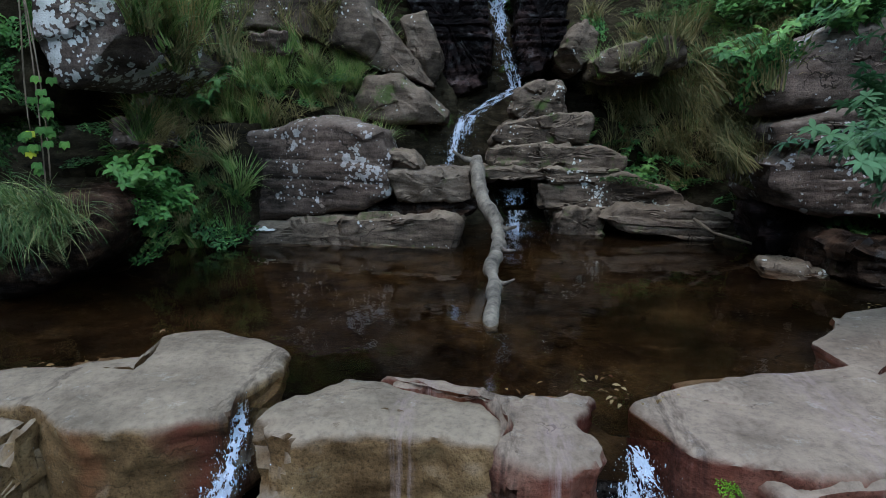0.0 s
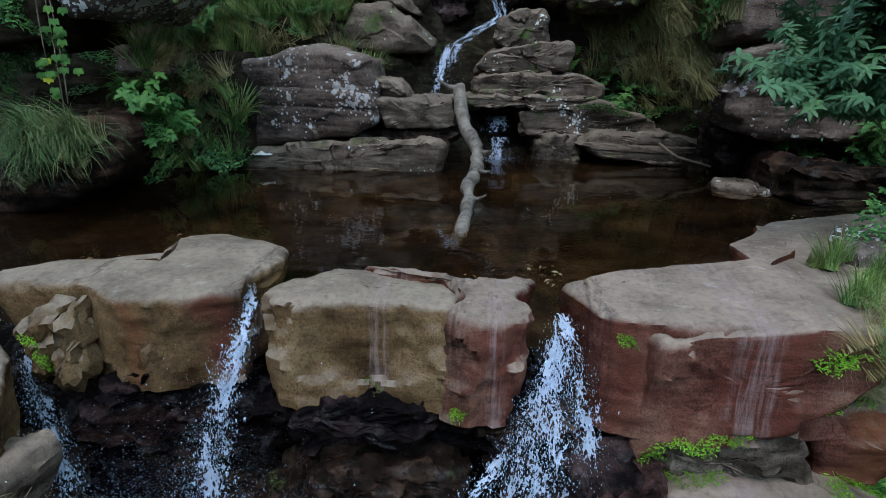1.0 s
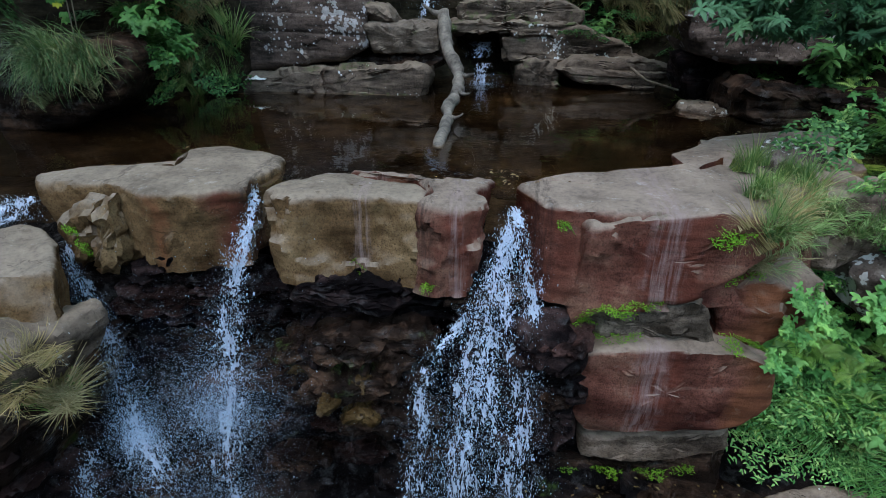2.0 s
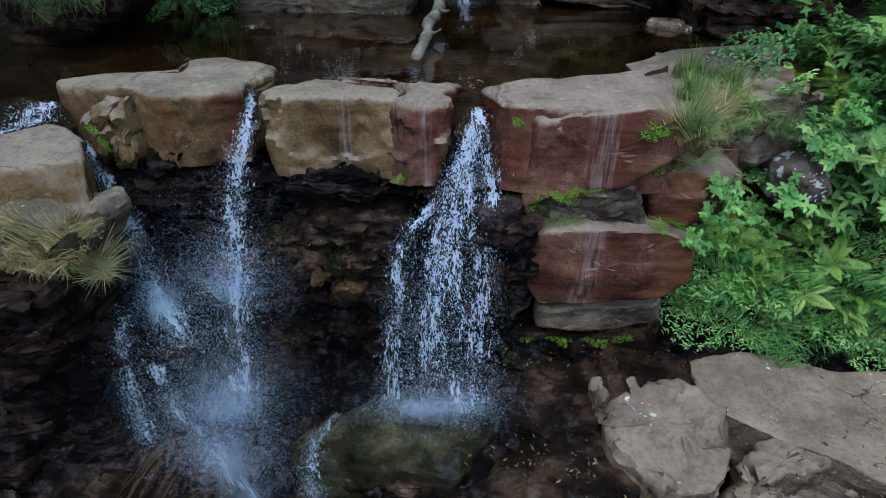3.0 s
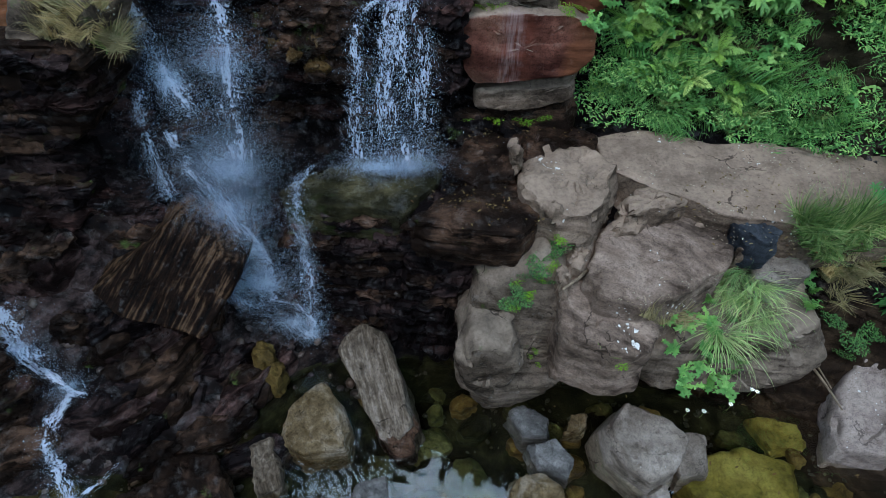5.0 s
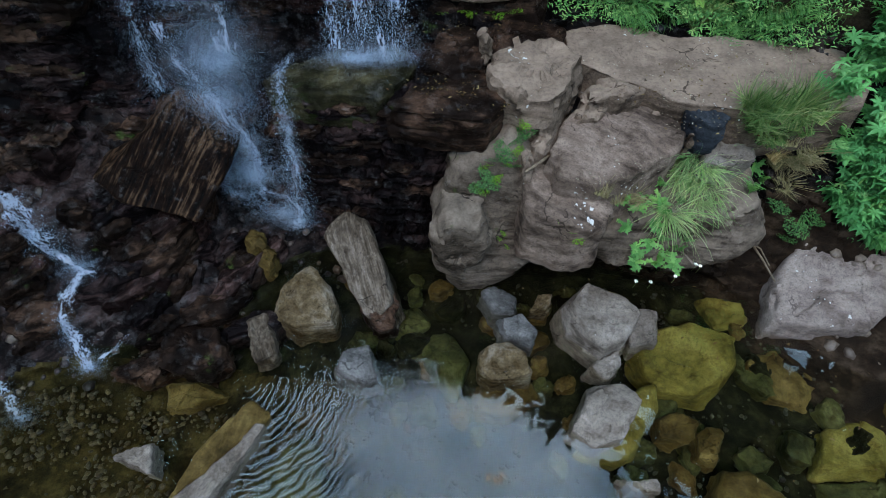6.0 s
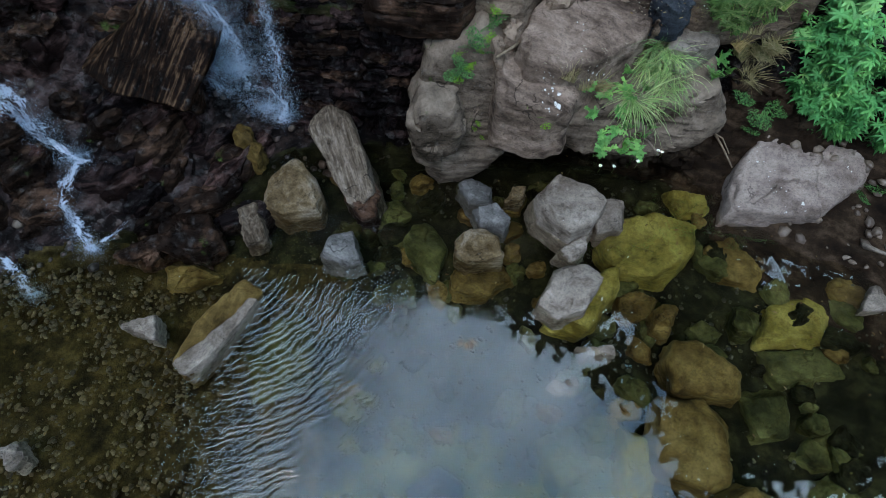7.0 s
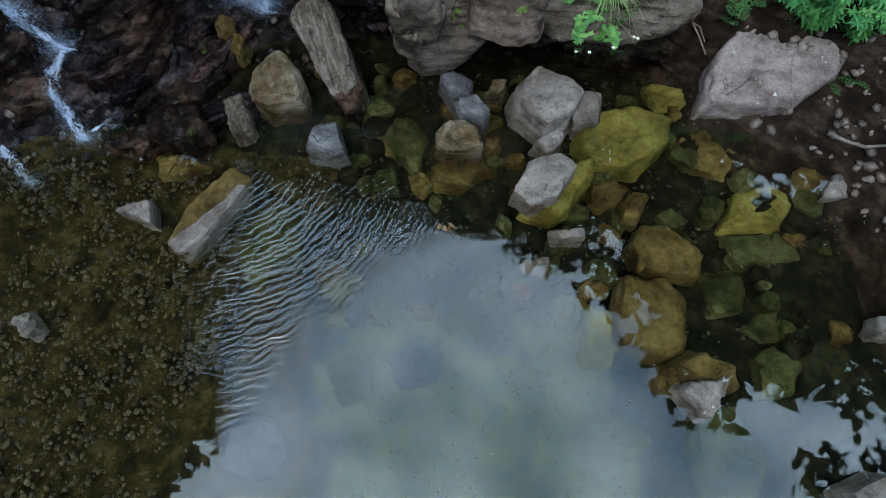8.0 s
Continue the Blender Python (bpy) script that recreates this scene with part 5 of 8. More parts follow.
# ---- stones standing out of the lower pool ----
POOL_STONES = [
    ("large rounded pale grey boulder at the pool's edge", [(2.93, -0.30), (3.16, -0.04), (3.46, 0.05), (3.75, -0.17), (3.83, -0.41), (3.63, -0.73), (3.37, -0.88), (3.20, -0.75), (2.96, -0.56)], 0.32),
    ("flat pale grey stone leaning on a boulder", [(3.79, -0.23), (4.11, -0.17), (4.16, -0.44), (4.05, -0.65), (3.70, -0.73)], 0.12),
    ("small pale stone at the waterline", [(3.21, -1.02), (3.39, -0.82), (3.59, -0.77), (3.59, -0.96), (3.43, -1.14)], 0.1),
    ("pale chipped block half in the water", [(2.98, -1.75), (3.23, -1.24), (3.59, -1.24), (3.73, -1.41), (3.48, -1.82), (3.20, -1.90)], 0.22),
    ("small grey stone below the bank", [(1.97, -0.12), (2.13, -0.04), (2.41, -0.19), (2.43, -0.38), (2.15, -0.42)], 0.16),
    ("small grey stone below the bank", [(2.18, -0.47), (2.40, -0.37), (2.66, -0.54), (2.57, -0.81), (2.27, -0.71)], 0.16),
    ("pale squared stone with a brown side", [(2.00, -0.85), (2.31, -0.77), (2.50, -0.90), (2.55, -1.15), (2.12, -1.24), (2.00, -1.14)], 0.15),
    ("blue-grey squared stone at the waterline", [(0.32, -1.04), (0.73, -0.90), (0.88, -1.30), (0.52, -1.46), (0.36, -1.34)], 0.12),
    ("small brown stone below the bank", [(2.58, -0.33), (2.70, -0.08), (2.86, 0.00), (2.84, -0.22)], 0.1),
    ("pale three-cornered stone above the water", [(4.68, -3.96), (5.35, -3.86), (5.02, -4.30)], 0.1),
    ("pale wedge of stone above the water", [(6.73, -1.60), (7.01, -1.19), (7.15, -1.54)], 0.1),
    ("small pale stone tip above the water", [(3.09, -2.63), (3.21, -2.65), (3.39, -2.54), (3.39, -2.68), (3.21, -2.72)], 0.05),
    ("small pale stone tip above the water", [(3.44, -2.18), (3.59, -2.23), (3.84, -2.17), (3.82, -2.30), (3.49, -2.31)], 0.03),
    ("pale stone at the water's edge", [(7.05, -3.08), (7.35, -3.03), (7.27, -3.32), (6.98, -3.30)], 0.12),
    ("pale rock at the water's edge", [(6.29, -4.91), (6.72, -4.73), (7.11, -4.76), (7.01, -5.12), (6.35, -5.16)], 0.2),
]
for k, (words, ring, high) in enumerate(POOL_STONES):
    face = BLUE_GREY if "grey stone below" in words or "blue" in words else BROKEN if "brown" in words else PALE
    rock("pool_stone", ring, -0.4, high, face, words, seed=110 + k, edge=0.07, flare=0.12, grain=0.022, chip=0.02, rough=0.015, cuts=6, worn=0.006, group="stones in the lower pool", category="stone")
rock("bank_boulder", [(5.37, -0.41), (5.52, 0.21), (5.79, 0.57), (6.43, 0.98), (6.77, 0.64), (7.19, 0.29), (6.96, -0.05), (6.52, -0.43), (5.88, -0.46)], -0.3, 0.55, PINK, "big smooth pinkish-grey slab boulder on the bank", seed=130, edge=0.1, chip=0.04, lean=(0.05, 0.35), flare=0.05)

# ---- stones under the water ----
SUNKEN = [
    (OLIVE, [(3.79, -0.80), (4.05, -0.41), (4.67, -0.22), (5.08, -0.38), (5.00, -0.79), (4.60, -1.22), (4.09, -1.13)], -0.13),
    (OLIVE, [(4.76, 0.10), (5.08, 0.17), (5.41, 0.03), (5.26, -0.30), (4.88, -0.33)], -0.1),
    (UMBER, [(5.15, -0.76), (5.58, -0.35), (5.86, -0.49), (6.11, -1.04), (5.76, -1.30), (5.31, -1.18)], -0.16),
    (OLIVE, [(5.59, -1.99), (5.76, -1.54), (6.29, -1.33), (6.50, -1.61), (6.40, -1.99)], -0.13),
    (OLIVE_DARK, [(5.61, -2.05), (6.54, -1.95), (6.52, -2.33), (5.69, -2.50)], -0.3),
    (UMBER, [(4.44, -2.29), (4.59, -2.01), (4.92, -2.07), (5.27, -2.34), (5.19, -2.67), (4.47, -2.63)], -0.12),
    (UMBER, [(4.23, -2.82), (4.38, -2.69), (4.83, -2.68), (5.04, -2.94), (4.93, -3.54), (4.67, -3.65), (4.22, -3.41)], -0.18),
    (UMBER, [(4.57, -3.85), (4.96, -3.52), (5.44, -3.70), (5.49, -3.92), (5.02, -4.04), (4.72, -4.03)], -0.06),
    (UMBER, [(6.42, -1.30), (6.71, -0.95), (7.12, -1.00), (7.04, -1.46), (6.53, -1.54)], -0.08),
    (OLIVE, [(3.81, -1.16), (4.04, -1.10), (4.01, -1.40), (3.54, -2.01), (3.12, -1.88), (3.22, -1.70)], -0.14),
    (UMBER, [(4.00, -1.48), (4.31, -1.37), (4.52, -1.45), (4.25, -1.78), (3.98, -1.69)], -0.22),
    (UMBER, [(4.40, -1.62), (4.59, -1.51), (4.71, -1.60), (4.56, -1.93), (4.39, -1.86)], -0.22),
    (OLIVE_DARK, [(5.32, -2.50), (5.69, -2.36), (5.95, -2.68), (5.80, -3.01), (5.39, -3.07)], -0.45),
    (OLIVE_DARK, [(5.71, -3.15), (6.22, -2.88), (6.67, -2.99), (6.42, -3.28), (5.87, -3.38)], -0.45),
    (OLIVE_DARK, [(5.75, -3.59), (6.11, -3.34), (6.33, -3.56), (6.13, -3.95), (5.74, -4.00)], -0.38),
    (UMBER, [(6.72, -3.08), (6.94, -2.99), (6.97, -3.27), (6.72, -3.38)], -0.3),
    (OLIVE_DARK, [(6.37, -2.80), (6.94, -2.69), (7.02, -2.93), (6.46, -3.07)], -0.5),
    (OLIVE_DARK, [(3.88, -4.43), (4.33, -4.31), (4.63, -4.44), (4.42, -4.70), (3.87, -4.69)], -0.6),
    (OLIVE_DARK, [(5.08, -4.12), (5.53, -4.09), (5.86, -4.72), (5.63, -5.02), (5.09, -5.05), (4.97, -4.54)], -0.5),
    (OLIVE_DARK, [(1.18, -1.40), (1.46, -1.30), (1.58, -1.59), (1.24, -1.66)], -0.35),
    (OLIVE_DARK, [(1.24, -0.56), (1.62, -0.48), (1.87, -0.88), (1.73, -1.33), (1.36, -1.00)], -0.4),
    (UMBER, [(1.94, -1.14), (2.57, -1.01), (2.72, -1.26), (2.36, -1.49), (1.99, -1.46)], -0.4),
    (OLIVE_DARK, [(0.79, -0.31), (1.20, -0.13), (1.38, -0.36), (1.03, -0.71)], -0.35),
    (UMBER, [(6.79, -0.26), (7.12, -0.15), (7.28, -0.46), (6.94, -0.66)], -0.25),
    (UMBER, [(6.21, -0.83), (6.52, -0.72), (6.59, -0.93), (6.24, -1.04)], -0.22),
    (UMBER, [(-1.61, -1.51), (-1.21, -1.36), (-0.85, -1.50), (-1.13, -1.70), (-1.47, -1.79)], -0.12),
    (OLIVE_DARK, [(-0.43, -2.39), (0.04, -1.80), (0.39, -2.18), (0.34, -2.72), (-0.26, -2.91)], -0.5),
    (BLUE_STONE, [(-0.22, -4.67), (0.03, -4.50), (0.42, -4.57), (0.54, -4.86), (0.40, -5.12), (-0.02, -5.18)], -0.55),
    (BLUE_STONE, [(1.61, -3.74), (1.92, -3.52), (2.20, -3.67), (2.15, -3.97), (1.77, -4.05)], -0.6),
    (OLIVE_DARK, [(2.99, -3.17), (3.40, -3.01), (3.60, -3.41), (3.20, -3.71)], -0.5),
    (OLIVE, [(3.93, -3.00), (4.19, -3.13), (4.19, -3.67), (3.83, -3.75)], -0.4),
    (OLIVE_DARK, [(0.83, -3.85), (1.28, -3.76), (1.40, -4.20), (1.08, -4.29)], -0.75),
]
for k, (stuff, ring, high) in enumerate(SUNKEN):
    rock("sunken_stone", ring, high - 0.5, high, stuff, "algae-covered stone lying under clear water" if stuff is not UMBER else "brown stone lying under clear water", seed=140 + k, edge=0.1, flare=0.12, chip=0.025, cuts=6, grain=0.03, group="sunken stones", category="stone")

# smaller stones that pave the rest of the pool's bed
r = random.Random(21)
for k in range(130):
    x, y = r.uniform(0.3, 6.8), r.uniform(-3.4, 0.2)
    z = ground_height(x, y)
    if z > -0.12:
        continue
    big, way = r.uniform(0.07, 0.2), r.uniform(0, 3.14)
    ring = []
    for j in range(7):
        a = 2 * math.pi * j / 7 + r.uniform(-0.3, 0.3)
        u, w = big * 1.25 * math.cos(a) * r.uniform(0.8, 1.15), big * 0.85 * math.sin(a) * r.uniform(0.8, 1.15)
        ring.append((x + u * math.cos(way) - w * math.sin(way), y + u * math.sin(way) + w * math.cos(way)))
    high = min(-0.1, z + r.uniform(0.08, 0.3))
    rock("sunken_stone", ring, z - 0.1, high, r.choice([OLIVE_DARK, OLIVE_DARK, UMBER, BED_LOW]), "small rounded stone on the pool's bed", seed=800 + k, grain=0.03, edge=0.06, flare=0.1, chip=0.02, cuts=4, lean=(r.uniform(-0.2, 0.2), r.uniform(-0.2, 0.2)), group="small sunken stones", category="stone")

# angular wet rocks that step down to the shallows, clear of the rill
RILL = [(-3.4, 0.1), (-3.2, -0.1), (-2.95, -0.33), (-2.6, -0.48), (-2.68, -0.85), (-2.6, -1.15), (-2.36, -1.39), (-3.2, -1.65), (-2.95, -1.9), (-2.1, -1.1)]
r = random.Random(11)
for k in range(125):
    x, y = r.uniform(-4.2, 0.3), r.uniform(-1.6, 0.5)
    z = ground_height(x, y)
    if z < -0.25 or (x > -1.2 and y > 0.25) or x > 1.1 * y + 0.1 or (x > -0.7 and y > -0.9):
        continue
    if min(math.hypot(x - a, y - b) for a, b in RILL) < 0.34:
        continue
    big = r.uniform(0.12, 0.36)
    way = r.uniform(0.2, 0.9)
    flat = [(big * 1.6 * math.cos(a) * r.uniform(0.75, 1.2), big * 0.75 * math.sin(a) * r.uniform(0.6, 1.1)) for a in [2 * math.pi * j / 6 + r.uniform(-0.25, 0.25) for j in range(6)]]
    ring = [(x + u * math.cos(way) - w * math.sin(way), y + u * math.sin(way) + w * math.cos(way)) for u, w in flat]
    rock("slope_rock", ring, z - 0.25, z + r.uniform(0.08, 0.3), r.choice([WET_SHADED, SLATE_RED, WET_RED, WET_BROWN, WET_BROWN]), "angular dark wet rock on the slope", seed=700 + k, grain=0.03, edge=0.025, lean=(r.uniform(0.0, 0.5), r.uniform(0.0, 0.5)), chip=0.03, cuts=6, worn=0.004, group="wet rocks on the slope")


def layers(count, xs, zs, start, seed, faces_of, long=(0.12, 0.42), high=(0.025, 0.09)):
    """Thin broken beds that stand proud of the dark cliff, one above another."""
    r = random.Random(seed)
    graph = bpy.context.evaluated_depsgraph_get()
    spots = []
    for _ in range(count):
        x, z = r.uniform(*xs), r.uniform(*zs)
        met, place, _, _, _, _ = scene.ray_cast(graph, Vector((x, start, z)), Vector((0, 1, 0)), distance=2.2)
        if met and not (0.15 < x < 1.15 and 2.9 < z < 3.9):
            spots.append((x, z, place.y))
    for k, (x, z, y) in enumerate(spots):
        a, b, dip = r.uniform(*long), r.uniform(*high), r.uniform(-0.12, 0.2)
        ring = [(x - a, z - dip * a), (x - 0.5 * a, z + b * r.uniform(0.6, 1.2)), (x + 0.4 * a, z + b + dip * a * 0.5), (x + a, z + dip * a + b * 0.4), (x + 0.7 * a, z - b * r.uniform(0.3, 0.9)), (x - 0.4 * a, z - b * r.uniform(0.5, 1.0))]
        rock("rock_bed", ring, y + 0.22, y - r.uniform(0.01, 0.075), r.choice(faces_of), axis="y", seed=1300 + seed * 200 + k, grain=0.026, edge=0.02, chip=0.035, cuts=4, worn=0.004, parent=bedrock)


layers(95, (-1.6, 1.2), (2.5, 4.05), 0.9, 1, [WET_SHADED, WET_BROWN, WET_BROWN, WET_RED])
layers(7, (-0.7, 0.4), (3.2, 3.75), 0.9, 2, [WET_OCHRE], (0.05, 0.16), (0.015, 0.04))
layers(50, (-0.3, 1.35), (0.5, 2.2), 0.53, 3, [WET_SHADED, WET_SHADED, WET_BROWN], (0.12, 0.4), (0.03, 0.08))
layers(60, (-3.9, -1.8), (1.5, 3.7), 0.2, 4, [WET_SHADED, WET_SHADED, WET_BROWN, WET_RED], (0.12, 0.4), (0.04, 0.12))

# ---- falling water ----
def fall(label, strands, seed, spray=None):
    """A waterfall: each strand is (places, half width at the top, half width at the foot, body, drops). The body is torn sheets of
    white water, their holes cut by ridged noise and more open towards the foot; drops are loose. spray: clouds of fine drops as
    (place, spread, count)."""
    ob = new("waterfall", None)
    ob.location = strands[0][0][0]
    o = np.array(strands[0][0][0], float)
    r = np.random.RandomState(seed)
    points, sizes, talls = [], [], []
    spray = [(place, spread, int(0.75 * count)) for place, spread, count in spray or ()]
    for number, (places, w0, w1, body, drops) in enumerate(strands):
        path = np.array([np.array(q, float) - o for q in places])
        s = np.concatenate([[0], np.cumsum(np.linalg.norm(np.diff(path, axis=0), axis=1))])
        run = s[-1]

        def centre(t):
            return np.stack([np.interp(t * run, s, path[:, k]) for k in range(3)], -1)

        v, f, at = [], [], 0
        for layer in range(2):
            wide = max(w0, w1) * 1.1
            nu, ns = int(min(190, max(8, 2 * wide / 0.0034))), int(min(700, max(10, run / 0.005)))
            u, t = np.meshgrid(np.linspace(-1.1, 1.1, nu), np.linspace(0, 1, ns))
            u, t = u.ravel(), t.ravel()
            w = w0 + (w1 - w0) * t ** 0.8
            c = centre(t)
            w = w * (1 + 0.7 * perlin(np.column_stack([np.sign(u) * 3, t * run * 5, np.full(len(u), 2.7 * number + seed)]), 6))
            um, sm = u * w, t * run * (1.6 - 0.6 * t)
            lay = 31.0 * layer + 7.0 * number + seed
            bent = um + 0.02 * perlin(np.column_stack([um * 9, sm * 5, np.full(len(u), lay)]), 3)
            cells = 1 - 2 * np.abs(perlin(np.column_stack([bent * 48, sm * 19, np.full(len(u), lay)]), 1))
            fine = 1 - 2 * np.abs(perlin(np.column_stack([bent * 110, sm * 46, np.full(len(u), lay + 3)]), 2))
            clump = perlin(np.column_stack([bent * 11, sm * 3.5, np.full(len(u), lay + 5)]), 4) + 0.6 * perlin(np.column_stack([bent * 26, sm * 11, np.full(len(u), lay + 8)]), 5)
            value = 0.55 * cells + 0.45 * fine + 0.62 * clump - 0.55 * np.abs(u) ** 2.5
            rank = np.empty(len(u))
            rank[np.argsort(value)] = np.linspace(0, 1, len(u))
            share = body * (0.48 - 0.22 * t ** 0.6) * (1.0 - 0.45 * layer)
            keep = (rank > 1 - share).reshape(ns, nu)
            out = -0.25 * w * (1 - np.minimum(1, np.abs(u)) ** 2) + 0.06 * clump * (0.3 + t) + 0.03 * layer
            p = c + np.column_stack([um, out, np.zeros(len(u))])
            cell = keep[:-1, :-1] & keep[1:, 1:] & (keep[1:, :-1] | keep[:-1, 1:])
            a = (np.arange(ns - 1)[:, None] * nu + np.arange(nu - 1)[None, :])[cell]
            quads = np.stack([a, a + 1, a + nu + 1, a + nu], 1)
            used, back = np.unique(quads.ravel(), return_inverse=True)
            v.append(p[used])
            f.append(back.reshape(-1, 4) + at)
            at += len(used)
        tagged(part("stream", np.vstack(v), np.vstack(f).tolist(), FOAM, ob), kind="stuff")
        t = r.uniform(0, 1, drops) ** 0.7
        w = (w0 + (w1 - w0) * t) * 1.15
        points.append(centre(t) + np.column_stack([r.normal(0, 0.6, drops) * w, r.normal(0, 0.4, drops) * w - 0.02, r.normal(0, 0.02, drops)]))
        sizes.append(0.0012 + r.exponential(0.0011, drops))
        talls.append(r.uniform(1.0, 3.5, drops))
    for place, spread, count in spray:
        q = r.normal(size=(count, 3)) * np.array(spread) * r.uniform(0.25, 1.25, (count, 1))
        q[:, 2] = np.where(r.uniform(size=count) < 0.7, np.abs(q[:, 2]), q[:, 2] * 0.5)
        points.append(np.array(place, float) - o + q)
        sizes.append(0.0011 + r.exponential(0.0009, count))
        talls.append(r.uniform(0.8, 1.6, count))
    c, size, tall = np.vstack(points), np.concatenate(sizes), np.concatenate(talls)
    quad = np.array([(1, 0, -0.7), (-1, 0, -0.7), (0, 1, 0.7), (0, -1, 0.7)]) * 0.7
    q = quad[None] * np.stack([size, size, size * tall], 1)[:, None]
    a = r.uniform(0, 6.28, (len(c), 1))
    v = np.stack([q[:, :, 0] * np.cos(a) - q[:, :, 1] * np.sin(a), q[:, :, 0] * np.sin(a) + q[:, :, 1] * np.cos(a), q[:, :, 2]], -1) + c[:, None]
    base = 4 * np.arange(len(c))[:, None, None]
    f = (base + np.array([(0, 2, 1), (0, 1, 3), (0, 3, 2), (1, 2, 3)])[None]).reshape(-1, 3)
    tagged(part("spray", v.reshape(-1, 3), f.tolist(), DROPS, ob), kind="stuff")
    return tagged(ob, label, "waterfall")


def lifted(places, by=0.03):
    return [(x, y - by, z + by) for x, y, z in places]


fall("narrow white fall through the gap between two lip rocks", [
    ([(-0.85, 2.25, 4.56), (-0.77, 2.02, 4.48), (-0.76, 1.90, 4.39), (-0.82, 1.82, 4.22), (-0.89, 1.75, 3.94), (-0.93, 1.65, 3.57), (-0.95, 1.55, 3.17), (-0.96, 1.45, 2.74), (-0.97, 1.35, 2.34)], 0.035, 0.22, 0.62, 7500),
], 1, [((-0.98, 1.30, 2.19), (0.24, 0.14, 0.4), 22000), ((-0.93, 1.42, 3.26), (0.34, 0.14, 0.42), 26000)])
fall("broad white fall spreading over a ledge into the basin", [
    ([(0.86, 2.02, 4.52), (0.93, 1.90, 4.35), (0.97, 1.78, 4.04), (0.96, 1.60, 3.68), (0.94, 1.40, 3.18), (0.93, 1.20, 2.49)], 0.07, 0.17, 0.45, 3500),
    ([(0.84, 2.00, 4.51), (0.81, 1.88, 4.31), (0.72, 1.72, 4.01), (0.65, 1.58, 3.73), (0.59, 1.40, 3.36), (0.54, 1.25, 2.96), (0.53, 1.15, 2.51)], 0.08, 0.2, 0.42, 4500),
    ([(0.83, 1.90, 4.42), (0.70, 1.75, 4.13), (0.52, 1.60, 3.87), (0.41, 1.50, 3.81), (0.36, 1.40, 3.69), (0.34, 1.30, 3.33), (0.32, 1.20, 2.99), (0.29, 1.12, 2.56)], 0.06, 0.10, 0.5, 3000),
    ([(0.86, 1.97, 4.46), (0.84, 1.82, 4.18), (0.77, 1.66, 3.90), (0.70, 1.50, 3.60), (0.68, 1.34, 3.20), (0.70, 1.18, 2.50)], 0.07, 0.36, 0.32, 9000),
], 2, [((0.51, 1.16, 2.44), (0.26, 0.10, 0.03), 18000), ((0.78, 1.17, 2.45), (0.32, 0.13, 0.16), 16000)])
fall("thin fall sliding down a dark cleft into spray", [
    ([(-2.49, 2.20, 4.43), (-2.46, 2.13, 4.38), (-2.47, 2.05, 4.32)], 0.2, 0.17, 0.75, 900),
    ([(-2.46, 2.05, 4.33), (-2.58, 1.96, 4.29), (-2.74, 1.90, 4.26)], 0.14, 0.1, 0.7, 500),
    ([(-2.07, 2.00, 4.20), (-1.98, 1.90, 4.05), (-1.84, 1.80, 3.89), (-1.73, 1.70, 3.72), (-1.65, 1.62, 3.53), (-1.54, 1.50, 3.35), (-1.45, 1.42, 3.21)], 0.035, 0.13, 0.42, 3500),
    ([(-1.53, 1.46, 3.33), (-1.46, 1.40, 3.24), (-1.38, 1.32, 3.08), (-1.28, 1.25, 2.9)], 0.08, 0.22, 0.5, 3000),
    ([(-1.67, 1.30, 3.18), (-1.71, 1.20, 2.97), (-1.71, 1.15, 2.73), (-1.72, 1.10, 2.42), (-1.70, 1.05, 2.01)], 0.07, 0.1, 0.38, 3000),
    ([(-1.54, 1.20, 2.73), (-1.40, 1.10, 2.34), (-1.13, 1.00, 1.96), (-0.94, 0.95, 1.49), (-0.78, 0.85, 1.26), (-0.91, 0.75, 0.69), (-0.69, 0.60, 0.55), (-0.34, 0.50, 0.41)], 0.08, 0.18, 0.32, 8000),
    ([(-1.17, 1.10, 2.06), (-1.28, 0.95, 1.55), (-1.33, 0.85, 1.02), (-1.15, 0.70, 0.89), (-0.99, 0.60, 0.79)], 0.18, 0.14, 0.25, 6000),
    ([(-1.14, 1.05, 1.98), (-1.0, 0.98, 1.81), (-0.83, 0.9, 1.47), (-0.77, 0.86, 1.34), (-0.84, 0.74, 0.95), (-0.77, 0.7, 0.8), (-0.46, 0.62, 0.85), (-0.28, 0.5, 0.67), (-0.36, 0.42, 0.51)], 0.02, 0.05, 0.7, 1500),
    ([(-1.34, 0.95, 1.6), (-1.28, 0.88, 1.39), (-1.21, 0.8, 1.18), (-1.13, 0.72, 0.93)], 0.02, 0.04, 0.5, 700),
], 3, [((-1.42, 1.36, 3.14), (0.13, 0.08, 0.14), 9000), ((-1.07, 1.10, 2.28), (0.34, 0.16, 0.5), 32000), ((-1.02, 0.95, 1.90), (0.4, 0.18, 0.5), 40000), ((-0.51, 0.55, 0.59), (0.2, 0.1, 0.12), 12000), ((-0.87, 0.75, 1.00), (0.28, 0.12, 0.34), 42000), ((-0.98, 0.85, 1.45), (0.22, 0.12, 0.3), 26000)])
fall("thread of water spilling from the basin's edge", [
    ([(-0.06, 0.90, 2.64), (-0.16, 0.72, 2.60), (-0.21, 0.64, 2.34), (-0.20, 0.58, 2.00), (-0.20, 0.50, 1.48), (-0.27, 0.40, 0.74)], 0.04, 0.15, 0.2, 8000),
], 4, [((-0.28, 0.40, 0.63), (0.12, 0.08, 0.08), 5000)])
